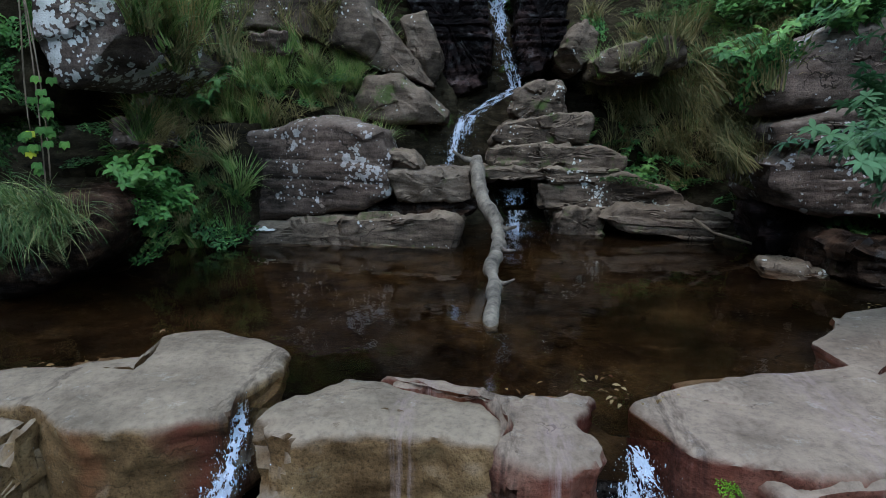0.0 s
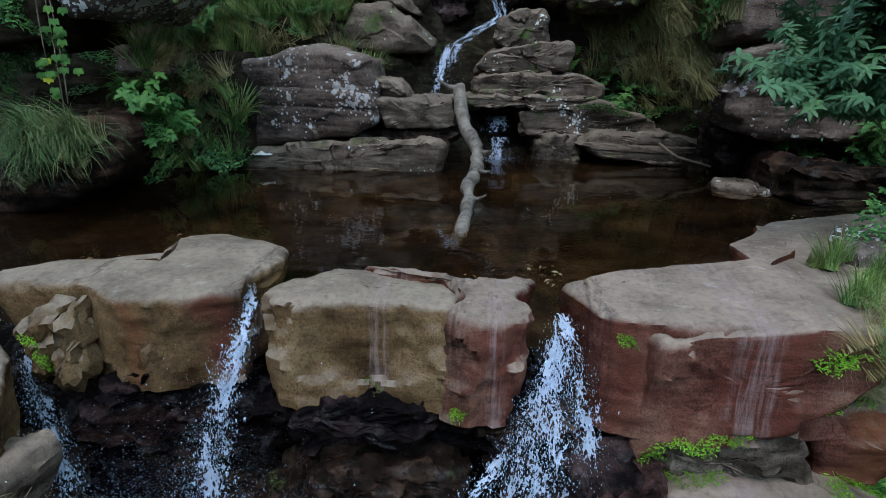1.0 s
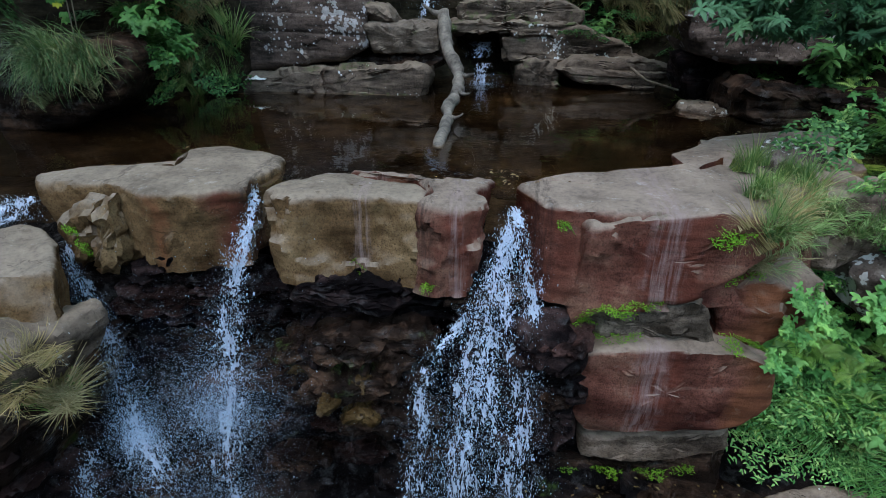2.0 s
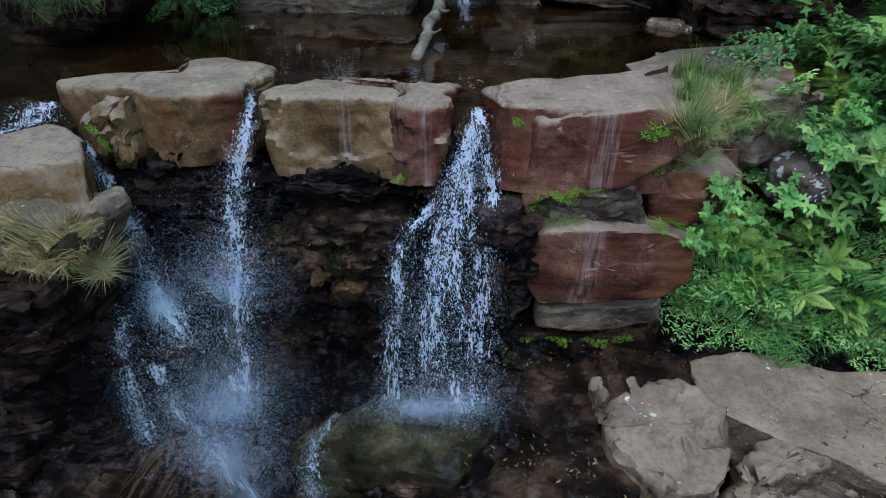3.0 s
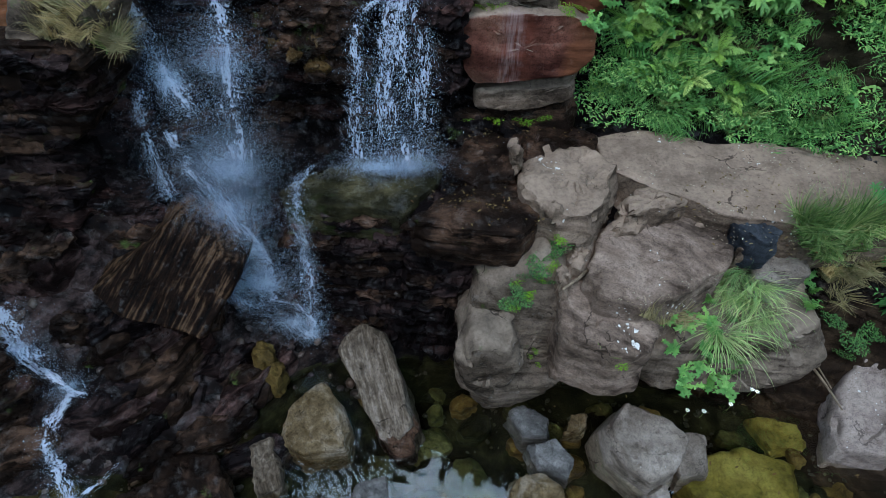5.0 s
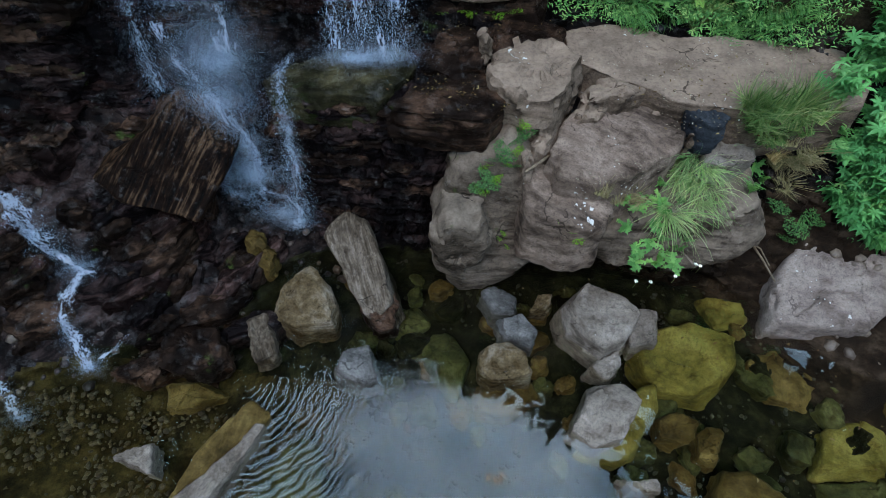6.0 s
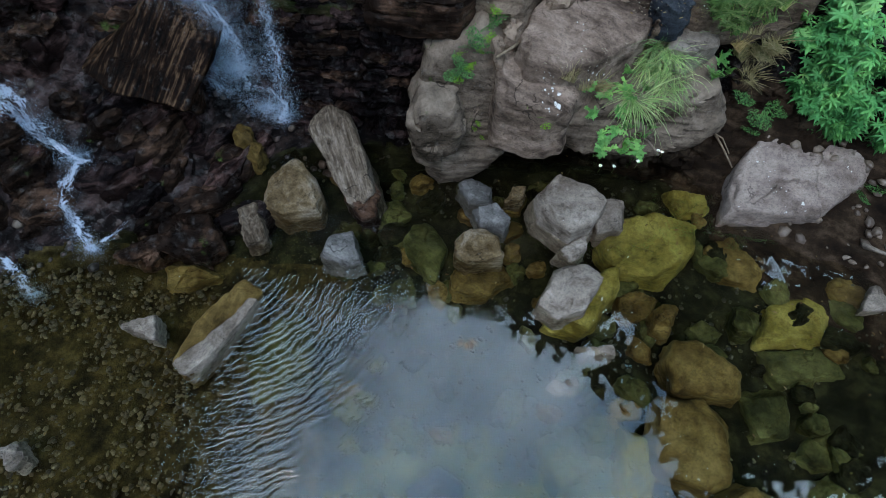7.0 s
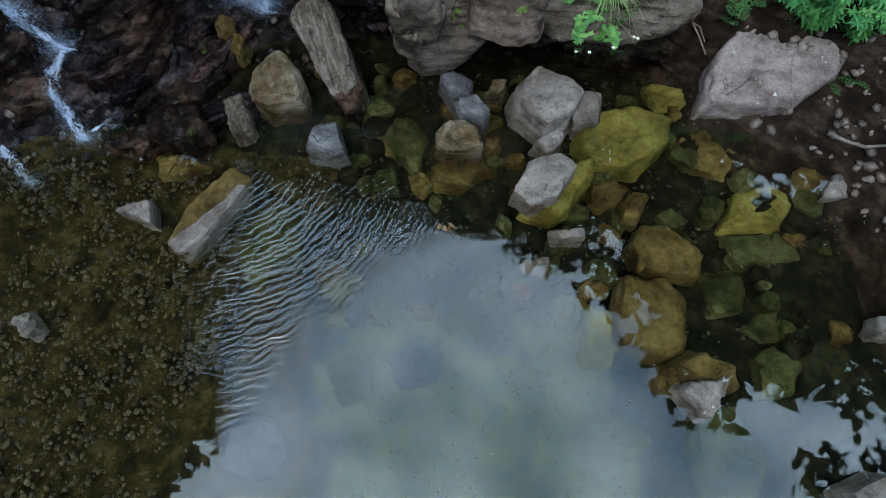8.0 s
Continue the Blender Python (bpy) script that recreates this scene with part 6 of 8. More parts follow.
fall("white rill sliding down the wet slope", [
    (lifted([(-3.55, 0.24, 1.20), (-3.21, -0.08, 1.21), (-3.22, -0.11, 0.90), (-2.90, -0.34, 0.97), (-2.86, -0.31, 0.73), (-2.71, -0.38, 0.64), (-2.49, -0.50, 0.67)]), 0.28, 0.2, 0.85, 5500),
    (lifted([(-3.36, -0.13, 1.20), (-3.27, -0.17, 1.09), (-3.26, -0.14, 0.92), (-2.98, -0.30, 1.08)]), 0.2, 0.12, 0.55, 1200),
    (lifted([(-2.56, -0.48, 0.64), (-2.67, -0.73, 0.55), (-2.69, -0.97, 0.43), (-2.69, -1.03, 0.13), (-2.56, -1.17, 0.07), (-2.36, -1.39, 0.09)]), 0.1, 0.15, 0.85, 2500),
    (lifted([(-2.07, -0.98, 0.10), (-2.13, -1.20, 0.17), (-2.25, -1.33, 0.14)]), 0.03, 0.045, 0.7, 200),
    (lifted([(-3.27, -1.58, 0.16), (-3.25, -1.68, -0.01), (-3.07, -1.84, -0.07), (-2.91, -1.92, -0.13)]), 0.12, 0.17, 0.75, 1500),
], 5, [(lifted([(-2.67, -0.39, 0.58)])[0], (0.12, 0.08, 0.05), 5000), (lifted([(-2.33, -1.39, 0.10)])[0], (0.09, 0.06, 0.03), 3000), (lifted([(-2.96, -1.93, -0.12)])[0], (0.14, 0.08, 0.05), 4500)])
fall("cascade tumbling down dark rocks behind the pool", [
    ([(0.33, 7.85, 7.79), (0.37, 7.85, 7.37), (0.41, 7.80, 7.00), (0.50, 7.75, 6.70), (0.60, 7.70, 6.37)], 0.16, 0.12, 0.75, 600),
    ([(0.62, 7.68, 6.37), (0.36, 7.50, 6.21), (0.14, 7.35, 6.08), (0.01, 7.25, 5.99)], 0.13, 0.14, 0.7, 80),
    ([(0.01, 7.25, 5.99), (-0.10, 7.10, 5.84), (-0.16, 7.00, 5.67), (-0.16, 6.90, 5.51)], 0.15, 0.18, 0.85, 350),
    ([(-0.19, 6.85, 5.54), (-0.23, 6.80, 5.43), (-0.24, 6.80, 5.32)], 0.07, 0.07, 0.7, 60),
    ([(0.60, 7.20, 5.07), (0.56, 7.00, 5.00), (0.52, 6.85, 4.89)], 0.2, 0.24, 0.6, 150),
    ([(0.63, 6.85, 4.82), (0.61, 6.80, 4.70), (0.62, 6.75, 4.55)], 0.16, 0.2, 0.7, 200),
], 6, [((0.62, 6.51, 4.58), (0.16, 0.08, 0.02), 900)])

# ---- the log, the litter and the small things by the pools ----
def log():
    ob = new("fallen_log", None)
    line = [(0.12, 6.05, 5.48), (0.15, 5.95, 5.34), (0.17, 5.75, 5.18), (0.23, 5.50, 5.05), (0.34, 5.25, 4.92), (0.37, 5.00, 4.78), (0.34, 4.75, 4.70), (0.29, 4.40, 4.67), (0.32, 4.00, 4.63), (0.30, 3.50, 4.59), (0.29, 3.20, 4.53)]
    pts = [Vector(p) for p in line]
    base = pts[0].copy()
    fine = []
    for k in range(len(pts) - 1):
        for j in range(5):
            fine.append(pts[k].lerp(pts[k + 1], j / 5))
    fine.append(pts[-1])
    ob.location = base
    r = random.Random(3)
    v, f = loft([(p - base + Vector((r.uniform(-1, 1), 0, r.uniform(-1, 1))) * 0.009, 0.078 - 0.034 * k / len(fine) + r.uniform(-0.012, 0.012)) for k, p in enumerate(fine)], 12)
    part("trunk", v, f, BARK, ob)
    for at, way, long, thick in ((2, (-0.5, 0.1, 0.25), 0.3, 0.045), (22, (0.6, -0.3, 0.1), 0.2, 0.035), (28, (0.5, -0.6, 0.05), 0.22, 0.03), (40, (0.6, -0.4, 0.25), 0.18, 0.025)):
        p = fine[at] - base
        d = Vector(way).normalized()
        v, f = loft([(p + d * long * q / 4 + Vector((0, 0, 0.01 * math.sin(q * 2))), thick * (1 - 0.7 * q / 4)) for q in range(5)], 8)
        part("stub", v, f, BARK, ob, "short broken branch stub")
    return tagged(ob, "weathered grey log lying from the cascade into the pool", "log")


log()


def stick(places, radius, label, material=TWIG):
    pts = [Vector(p) for p in places]
    v, f = loft([(p - pts[0], radius * (1 - 0.6 * k / len(pts))) for k, p in enumerate(pts)], 7)
    ob = mesh_of("stick", v, f, material)
    ob.location = pts[0]
    return tagged(ob, label, "stick")


stick([(2.31, 5.60, 4.92), (2.51, 5.60, 4.78), (2.78, 5.60, 4.71), (3.09, 5.60, 4.62), (3.33, 5.60, 4.59), (3.68, 5.60, 4.39)], 0.018, "thin bare branch lying at the waterline")
stick([(6.76, -0.87, 0.35), (6.94, -0.97, 0.35), (7.16, -1.04, 0.35), (7.48, -1.00, 0.35)], 0.03, "pale bare driftwood branch on the bank", BARK)
stick([(2.55, 0.40, 1.95), (2.43, 0.27, 1.95), (2.29, 0.14, 1.95)], 0.02, "short stick caught in the cleft")
stick([(4.93, 0.16, 1.00), (4.99, -0.07, 1.00), (5.04, -0.36, 1.00)], 0.015, "thin dry root hanging over the bank")
stick([(4.84, 0.35, 0.90), (5.08, 0.16, 0.90), (5.11, -0.07, 0.90)], 0.012, "thin dry root hanging over the bank")


def crumpled(place, size):
    """A crumpled scrap of white plastic."""
    n = 14
    p = np.array([((a / (n - 1) - 0.5) * 2, (b / (n - 1) - 0.5) * 0.9, 0) for a in range(n) for b in range(n)])
    p[:, 2] = 0.35 * np.abs(fbm(p * 1.7, 3, 9)) + 0.3 * np.exp(-((p[:, 0] / 0.35) ** 2 + (p[:, 1] / 0.3) ** 2))
    p[:, 0] += 0.15 * perlin(p * 2.5, 4)
    faces = [(a * n + b, (a + 1) * n + b, (a + 1) * n + b + 1, a * n + b + 1) for a in range(n - 1) for b in range(n - 1)]
    ob = mesh_of("plastic_scrap", p * size, faces, PETAL)
    ob.location = place
    return tagged(ob, "crumpled white plastic scrap on the ledge", "litter")


crumpled((-2.13, 5.62, 4.73), 0.12)


def litter(label, spots, count, seed, size=0.05, material=LEAF_DEAD):
    """Fallen leaves on ledges and along the waterline."""
    s = Sprays(seed)
    for _ in range(count):
        (x, y, z), (dx, dy) = spots[s.r.randint(len(spots))]
        c = np.array([x + s.r.normal() * dx, y + s.r.normal() * dy, z + 0.008])
        a = s.r.uniform(0, 6.28)
        s.leaf(c, np.array([math.cos(a), math.sin(a), s.r.uniform(-0.1, 0.25)]), np.array([s.r.normal() * 0.3, s.r.normal() * 0.3, 1.0]), size * s.r.uniform(0.5, 1.3), size * 0.5, 0.3, 0.25)
    ob = new("leaf_litter", s.mesh("leaf_litter", material))
    return tagged(ob, label, "leaves", kind="stuff")


litter("fallen leaves drifted along the upper pool's edge", [(p, (0.12, 0.03)) for p in [(-1.86, 2.36, 4.60), (-1.79, 2.48, 4.60), (-1.64, 2.91, 4.60), (0.40, 2.27, 4.60), (0.56, 2.25, 4.60), (0.65, 2.30, 4.60), (0.76, 2.30, 4.60), (0.83, 2.26, 4.60), (1.10, 2.34, 4.60), (1.39, 2.26, 4.60), (1.68, 2.39, 4.60), (2.32, 3.33, 4.60), (2.86, 3.78, 4.60), (0.81, 2.46, 4.60)]], 70, 31, 0.034)
litter("brown leaves on the wet ledges", [(p, (0.3, 0.12)) for p in [(1.74, 1.78, 2.55), (1.41, 1.65, 2.49), (1.61, 0.63, 2.42), (1.91, 0.68, 2.42), (2.21, 1.91, 2.49), (1.52, 0.84, 2.41), (3.59, 0.96, 2.38), (3.88, 1.26, 2.40), (4.61, 1.16, 2.39), (4.58, 0.88, 2.38), (4.16, 0.55, 2.28), (5.08, 1.55, 2.43), (1.86, 1.73, 2.46), (1.27, 0.76, 2.40)]], 330, 32, 0.034)
litter("pale leaves floating on the lower pool", [(p, (0.03, 0.02)) for p in [(2.16, -2.24, 0.00), (2.07, -2.29, 0.00)]], 6, 33, 0.1)
litter("small leaves scattered on the water and gravel", [(p, (0.8, 0.6)) for p in [(2.21, -1.47, 0.00), (5.81, -0.82, 0.00), (7.04, -1.15, 0.00), (-1.54, -3.20, 0.00), (6.29, -2.14, 0.00), (4.04, 0.15, 0.00), (2.90, -0.30, 0.00)]], 90, 34, 0.045)

PALE_LITTER = leaf_mat("bleached_leaf", [(0.2, 0.15, 0.12), (0.38, 0.3, 0.25), (0.5, 0.43, 0.38)], 0.8, 0.1)
litter("bleached leaf crumbs on the tan terrace", [(p, (0.16, 0.08)) for p in [(4.35, 1.58, 2.44), (4.62, 1.45, 2.43), (4.78, 1.32, 2.40), (4.92, 1.18, 2.40), (4.98, 1.55, 2.43), (3.96, 1.42, 2.41), (3.89, 1.12, 2.39), (3.82, 0.83, 2.38), (3.88, 0.74, 2.19), (4.05, 0.65, 2.30), (4.40, 0.69, 1.98), (3.45, 0.27, 2.03), (3.17, 0.09, 2.01), (2.95, 0.09, 1.99), (3.12, 1.35, 2.41)]], 420, 36, 0.022, PALE_LITTER)


def gravel(label, count, xs, ys, zs, size, seed, material, name="gravel"):
    """Pebbles too many to count."""
    r = np.random.RandomState(seed)
    ring = [(math.cos(a), math.sin(a)) for a in [k * math.pi / 3 for k in range(6)]]
    lump = np.array([(0.62 * x, 0.62 * y, -0.75) for x, y in ring] + [(1.0 * x, 1.0 * y, 0.0) for x, y in ring] + [(0.62 * x, 0.62 * y, 0.75) for x, y in ring])
    sides = [(b + j, b + (j + 1) % 6, b + 6 + (j + 1) % 6, b + 6 + j) for b in (0, 6) for j in range(6)] + [(12, 13, 14, 15, 16, 17)]
    v, f = [], []
    for k in range(count):
        x, y = r.uniform(*xs), r.uniform(*ys)
        z = ground_height(x, y)
        if not zs[0] < z < zs[1]:
            continue
        q = lump * (1 + r.uniform(-0.3, 0.2, (18, 3))) * size * r.uniform(0.35, 1.0) ** 1.5 * (1, r.uniform(0.6, 1), 0.6)
        turn = np.array(Euler((r.uniform(-0.6, 0.6), r.uniform(-0.6, 0.6), r.uniform(0, 6.28))).to_matrix())
        b = len(v)
        v += list(q @ turn.T + (x, y, z + 0.01))
        f += [tuple(b + j for j in side) for side in sides]
    ob = mesh_of(name, v, f, material, True)
    return tagged(ob, label, "gravel", kind="stuff")


def pebble_mat(name, colours):
    m, n, l, p = shader(name)
    geo = n.new("ShaderNodeNewGeometry")
    colour = ramp_node(n, l, geo.outputs["Random Per Island"], [(k / (len(colours) - 1), c) for k, c in enumerate(colours)])
    grit = noise_node(n, l, 30, 5, 0.7, geo.outputs["Position"])
    l.new(mix_node(n, l, 0.8, colour, ramp_node(n, l, grit.outputs["Fac"], [(0.3, (0.5, 0.5, 0.5)), (0.7, (1.3, 1.3, 1.3))]), "MULTIPLY"), p.inputs["Base Color"])
    p.inputs["Roughness"].default_value = 0.6
    return m


PEBBLE = pebble_mat("bed_pebbles", [(0.014, 0.010, 0.003), (0.042, 0.031, 0.010), (0.075, 0.055, 0.018), (0.026, 0.02, 0.007), (0.08, 0.06, 0.023)])
PEBBLE_DARK = pebble_mat("wet_rubble", [(0.008, 0.006, 0.006), (0.03, 0.02, 0.016), (0.06, 0.04, 0.03), (0.015, 0.01, 0.009), (0.1, 0.075, 0.055)])
PEBBLE_BANK = pebble_mat("bank_rubble", [(0.05, 0.035, 0.025), (0.1, 0.075, 0.055), (0.17, 0.135, 0.105)])
PEBBLE_SAND = pebble_mat("pale_bed_pebbles", [(0.03, 0.032, 0.015), (0.07, 0.073, 0.036), (0.12, 0.12, 0.065)])
# olive pebbles darkened along with the bed, for shade between stones
PEBBLE_BED = pebble_mat("shaded_olive_bed_pebbles", [(0.004, 0.0045, 0.0015), (0.02, 0.02, 0.007), (0.045, 0.042, 0.016)])
gravel("brown pebbles on the shallow stream bed", 7000, (-4.5, 0.6), (-6.8, -1.6), (-0.8, 0.02), 0.046, 41, PEBBLE)
gravel("olive pebbles on the pale bed", 1500, (0.6, 5.5), (-6.5, -3.2), (-1.4, -0.05), 0.035, 45, PEBBLE_SAND)
gravel("olive pebbles on the pool's bed, darkened as if shaded", 1500, (0.0, 7.0), (-3.3, 0.3), (-1.4, -0.05), 0.04, 42, PEBBLE_BED)
gravel("wet rubble at the foot of the falls", 300, (-4.2, 1.0), (-1.6, 0.9), (-0.3, 1.2), 0.09, 43, PEBBLE_DARK, "rubble")
gravel("dry rubble on the bank", 200, (6.0, 8.0), (-2.0, 0.4), (0.0, 1.0), 0.1, 44, PEBBLE_BANK, "rubble")


# ---- plants: each kind is built from a seeded generator ----
def tuft_mesh(name, material, seed, count=110, length=0.45, spread=0.10, tilt=0.5, droop=1.7, width=0.004, bias=None):
    s = Sprays(seed)
    for _ in range(count):
        a = s.r.uniform(0, 2 * math.pi)
        if bias is not None:
            a = bias + s.r.normal(0, 0.7)
        q = s.r.uniform(0, 1) ** 0.5 * spread
        s.blade((q * math.cos(a * 1.7), q * math.sin(a * 1.7), 0), length * s.r.uniform(0.5, 1.15), a, s.r.uniform(0.05, tilt), droop * s.r.uniform(0.4, 1.2), width * s.r.uniform(0.7, 1.3))
    return s.mesh(name, material)


def frond_mesh(name, material, seed, length=0.34):
    """One arching frond along +x."""
    s = Sprays(seed)
    out, side = np.array([1.0, 0, 0]), np.array([0, 1.0, 0])
    p, pitch, n = np.zeros(3), s.r.uniform(0.25, 0.6), 22
    spine = []
    for j in range(n + 1):
        spine.append(p.copy())
        p = p + (out * math.sin(pitch) + np.array([0, 0, 1.0]) * math.cos(pitch)) * length / n
        pitch += 1.5 / n
    s.strip(spine, [0.003] * (n + 1), side, True)
    for j in range(2, n + 1):
        way = unit(spine[j] - spine[j - 1])
        w = length * 0.19 * math.sin(math.pi * (0.12 + 0.86 * j / n)) ** 0.8
        up = np.cross(way, side)
        up = up if up[2] > 0 else -up
        for sgn in (-1, 1):
            s.leaf(spine[j], side * sgn * 0.95 + way * 0.35, up, w, length / n * 0.8, 0.1, 0.25)
    return s.mesh(name, material, True)


def sprig_mesh(name, material, seed, height=0.45, spread=0.3, whorls=4, leaves=5, leaf=0.10, width=0.4, droop=0.25):
    """One leafy stem that leans along +x."""
    s = Sprays(seed)
    end = np.array([spread * s.r.uniform(0.3, 1), 0, height * s.r.uniform(0.6, 1.1)])
    knots = [0.0, 0.15, 0.3] + [0.35 + 0.65 * (w + 1) / whorls for w in range(whorls)]
    s.strip([end * (t * t, 0, t) for t in knots], [0.004 - 0.0025 * t for t in knots], np.array([0, 1.0, 0]), True)
    for w in range(whorls):
        t = 0.35 + 0.65 * (w + 1) / whorls
        c = end * (t * t, 0, t)
        turn = s.r.uniform(0, 6.28)
        for k in range(leaves):
            b = turn + 2 * math.pi * k / leaves + s.r.uniform(-0.3, 0.3)
            s.leaf(c, np.array([math.cos(b), math.sin(b), s.r.uniform(-0.15, 0.45)]), np.array([0, 0, 1.0]), leaf * s.r.uniform(0.65, 1.2), leaf * width * s.r.uniform(0.8, 1.2), 0.3, droop)
    return s.mesh(name, material, True)


def mat_mesh(name, material, seed, radius=0.3, count=420, leaf=0.035, high=0.06, width=0.55):
    """A low cover of small leaves."""
    s = Sprays(seed)
    for _ in range(count):
        q, a = radius * s.r.uniform(0, 1) ** 0.6, s.r.uniform(0, 6.28)
        c = np.array([q * math.cos(a), q * math.sin(a), high * s.r.uniform(0, 1) * (1.2 - q / radius)])
        b = s.r.uniform(0, 6.28)
        s.leaf(c, np.array([math.cos(b), math.sin(b), s.r.uniform(-0.1, 0.9)]), np.array([0, 0, 1.0]), leaf * s.r.uniform(0.6, 1.4), leaf * width, 0.2, 0.3)
    return s.mesh(name, material)


KINDS = {
    "grass": ("grass_tuft", "arching green grass tuft growing from the rock", "grass", [tuft_mesh("grass", GRASS, 300 + k, 120, 0.5, width=0.0045) for k in range(3)]),
    "fresh": ("grass_tuft", "pale green grass tuft hanging over the red wall", "grass", [tuft_mesh("grass", GRASS_FRESH, 450 + k, 80, 0.3, 0.1, 1.1, 2.0, 0.003, -1.57) for k in range(3)]),
    "palefern": ("fern", "pale yellow-green fern with long fronds", "fern", [frond_mesh("frond", FERN_PALE, 460 + k, 0.42) for k in range(4)], "frond", 6),
    "cool": ("grass_tuft", "long drooping pale green grass tuft", "grass", [tuft_mesh("grass", GRASS_COOL, 310 + k, 75, 0.62, 0.12, 1.4, 2.5, 0.0032, -1.57) for k in range(3)]),
    "dry": ("grass_tuft", "dry straw-coloured drooping grass tuft", "grass", [tuft_mesh("grass", GRASS_DRY, 320 + k, 130, 0.42, 0.14, 0.9, 2.6, 0.0032) for k in range(3)]),
    "dull": ("grass_tuft", "dull olive and brown hanging grass tuft", "grass", [tuft_mesh("grass", GRASS_DULL, 330 + k, 120, 0.6, 0.16, 0.7, 2.4, 0.005) for k in range(3)]),
    "fern": ("fern", "bright green fern with feathery fronds", "fern", [frond_mesh("frond", FERN, 340 + k) for k in range(4)], "frond", 9),
    "weed": ("leafy_weed", "bright green broad-leaved weed", "plant", [sprig_mesh("sprig", LEAF_BRIGHT, 350 + k, 0.24, 0.2, 4, 4, 0.055, 0.62, 0.3) for k in range(6)], "sprig", 12),
    "shrub": ("shrub", "leafy cool-green shrub with whorled leaves", "shrub", [sprig_mesh("sprig", LEAF_COOL, 360 + k, 0.5, 0.42, 4, 7, 0.13, 0.32, 0.35) for k in range(6)], "sprig", 20),
    "dark": ("shrub", "dark green leafy shrub on the hillside", "shrub", [sprig_mesh("sprig", LEAF_DARK, 370 + k, 0.5, 0.4, 4, 5, 0.11, 0.45, 0.3) for k in range(6)], "sprig", 16),
    "herb": ("leafy_weed", "soft green broad-leaved weed by the pool", "plant", [sprig_mesh("sprig", LEAF_MID, 420 + k, 0.24, 0.2, 4, 4, 0.055, 0.6, 0.3) for k in range(6)], "sprig", 12),
    "shade": ("shrub", "blue-green leafy shrub overhanging the cliff", "shrub", [sprig_mesh("sprig", LEAF_SHADE, 430 + k, 0.5, 0.42, 7, 6, 0.085, 0.36, 0.35) for k in range(6)], "sprig", 20),
    "hang": ("grass_tuft", "long grass tuft hanging over a shore boulder", "grass", [tuft_mesh("grass", GRASS_HANG, 440 + k, 130, 0.6, 0.16, 1.2, 2.5, 0.0038, -1.57) for k in range(3)]),
    "mat": ("ground_cover", "dense green ground cover on the bank", "plant", [mat_mesh("cover", LEAF_BRIGHT, 380 + k, 0.3, 560, 0.034, 0.08, 0.38) for k in range(3)]),
    "matdark": ("ground_cover", "low dark creeping plant on the rock", "plant", [mat_mesh("cover", LEAF_DARK, 390 + k, 0.3, 380, 0.045, 0.08) for k in range(2)]),
    "turf": ("grass_cover", "short dense green grass on the bank", "grass", [tuft_mesh("turf", TURF, 410 + k, 260, 0.16, 0.26, 0.7, 1.4, 0.004) for k in range(3)]),
    "moss": ("moss_patch", "bright green moss and fine grass on a ledge", "moss", [mat_mesh("moss", MOSS, 400 + k, 0.09, 160, 0.02, 0.03, 0.4) for k in range(3)]),
}
PICK = random.Random(5)
COVER = {}


def plant(kind, place, size=1.0, lean=(0, 0), turn=None, loose=False):
    """One plant; ferns and leafy plants are made of fronds or sprigs. loose: it goes into the joined cover of its kind."""
    name, label, category, meshes, *more = KINDS[kind]
    k = size * PICK.uniform(0.85, 1.15)
    at = Matrix.LocRotScale(Vector(place), Euler((lean[0], lean[1], PICK.uniform(0, 6.28) if turn is None else turn)), Vector((k, k, k * PICK.uniform(0.9, 1.1))))
    bits = [(PICK.choice(meshes), Matrix.Identity(4))]
    if more:
        bits = [(PICK.choice(meshes), pose(0, 0, 0, PICK.uniform(-12, 12), 0, 360 * j / more[1] + PICK.uniform(-25, 25)) @ Matrix.Scale(PICK.uniform(0.7, 1.15), 4)) for j in range(more[1])]
    if loose or kind in ("mat", "matdark", "moss", "turf"):
        COVER.setdefault(kind, []).extend((data, at @ m) for data, m in bits)
        return None
    if more:
        ob = new(name, None)
        for data, m in bits:
            bit = new(more[0], data)
            bit.parent = ob
            bit.matrix_basis = m
    else:
        ob = new(name, bits[0][0])
    ob.matrix_basis = at
    return tagged(ob, label, category, category + " on the rocks")


def on_bank(x, z):
    """The place on the bedrock at that x and height, on the cliff side."""
    q = profile_at(x)
    k = int(np.argmin(q[:, 1]))
    return (x, float(np.interp(z, np.maximum.accumulate(q[k:, 1]), q[k:, 0])), z)


def strew(kinds, count, xs, zs, size, seed, out=0.02, lean=0.5):
    r = random.Random(seed)
    for _ in range(count):
        x, z = r.uniform(*xs), r.uniform(*zs)
        p = on_bank(x, z)
        plant(r.choice(kinds), (p[0], p[1] - out, p[2] - 0.03), r.uniform(0.75, 1.25) * size, (lean * r.uniform(0.3, 1.0), r.uniform(-0.2, 0.2)), None if lean == 0 else r.uniform(-0.6, 0.6), True)


# right-hand bank beside the red wall
strew(["mat", "turf", "turf"], 70, (2.75, 5.6), (2.45, 4.3), 1.1, 1)
strew(["fern", "weed", "fern", "mat", "weed"], 40, (2.7, 4.6), (2.7, 4.4), 1.0, 2)
strew(["grass", "weed"], 16, (2.8, 5.2), (2.5, 3.6), 0.7, 3)
strew(["dark", "shrub", "weed"], 46, (3.4, 6.6), (3.4, 5.8), 1.0, 4)
strew(["fern", "weed"], 56, (3.0, 5.2), (3.7, 5.3), 0.8, 14)
strew(["matdark", "dark"], 30, (3.2, 5.6), (4.4, 6.0), 1.1, 5)
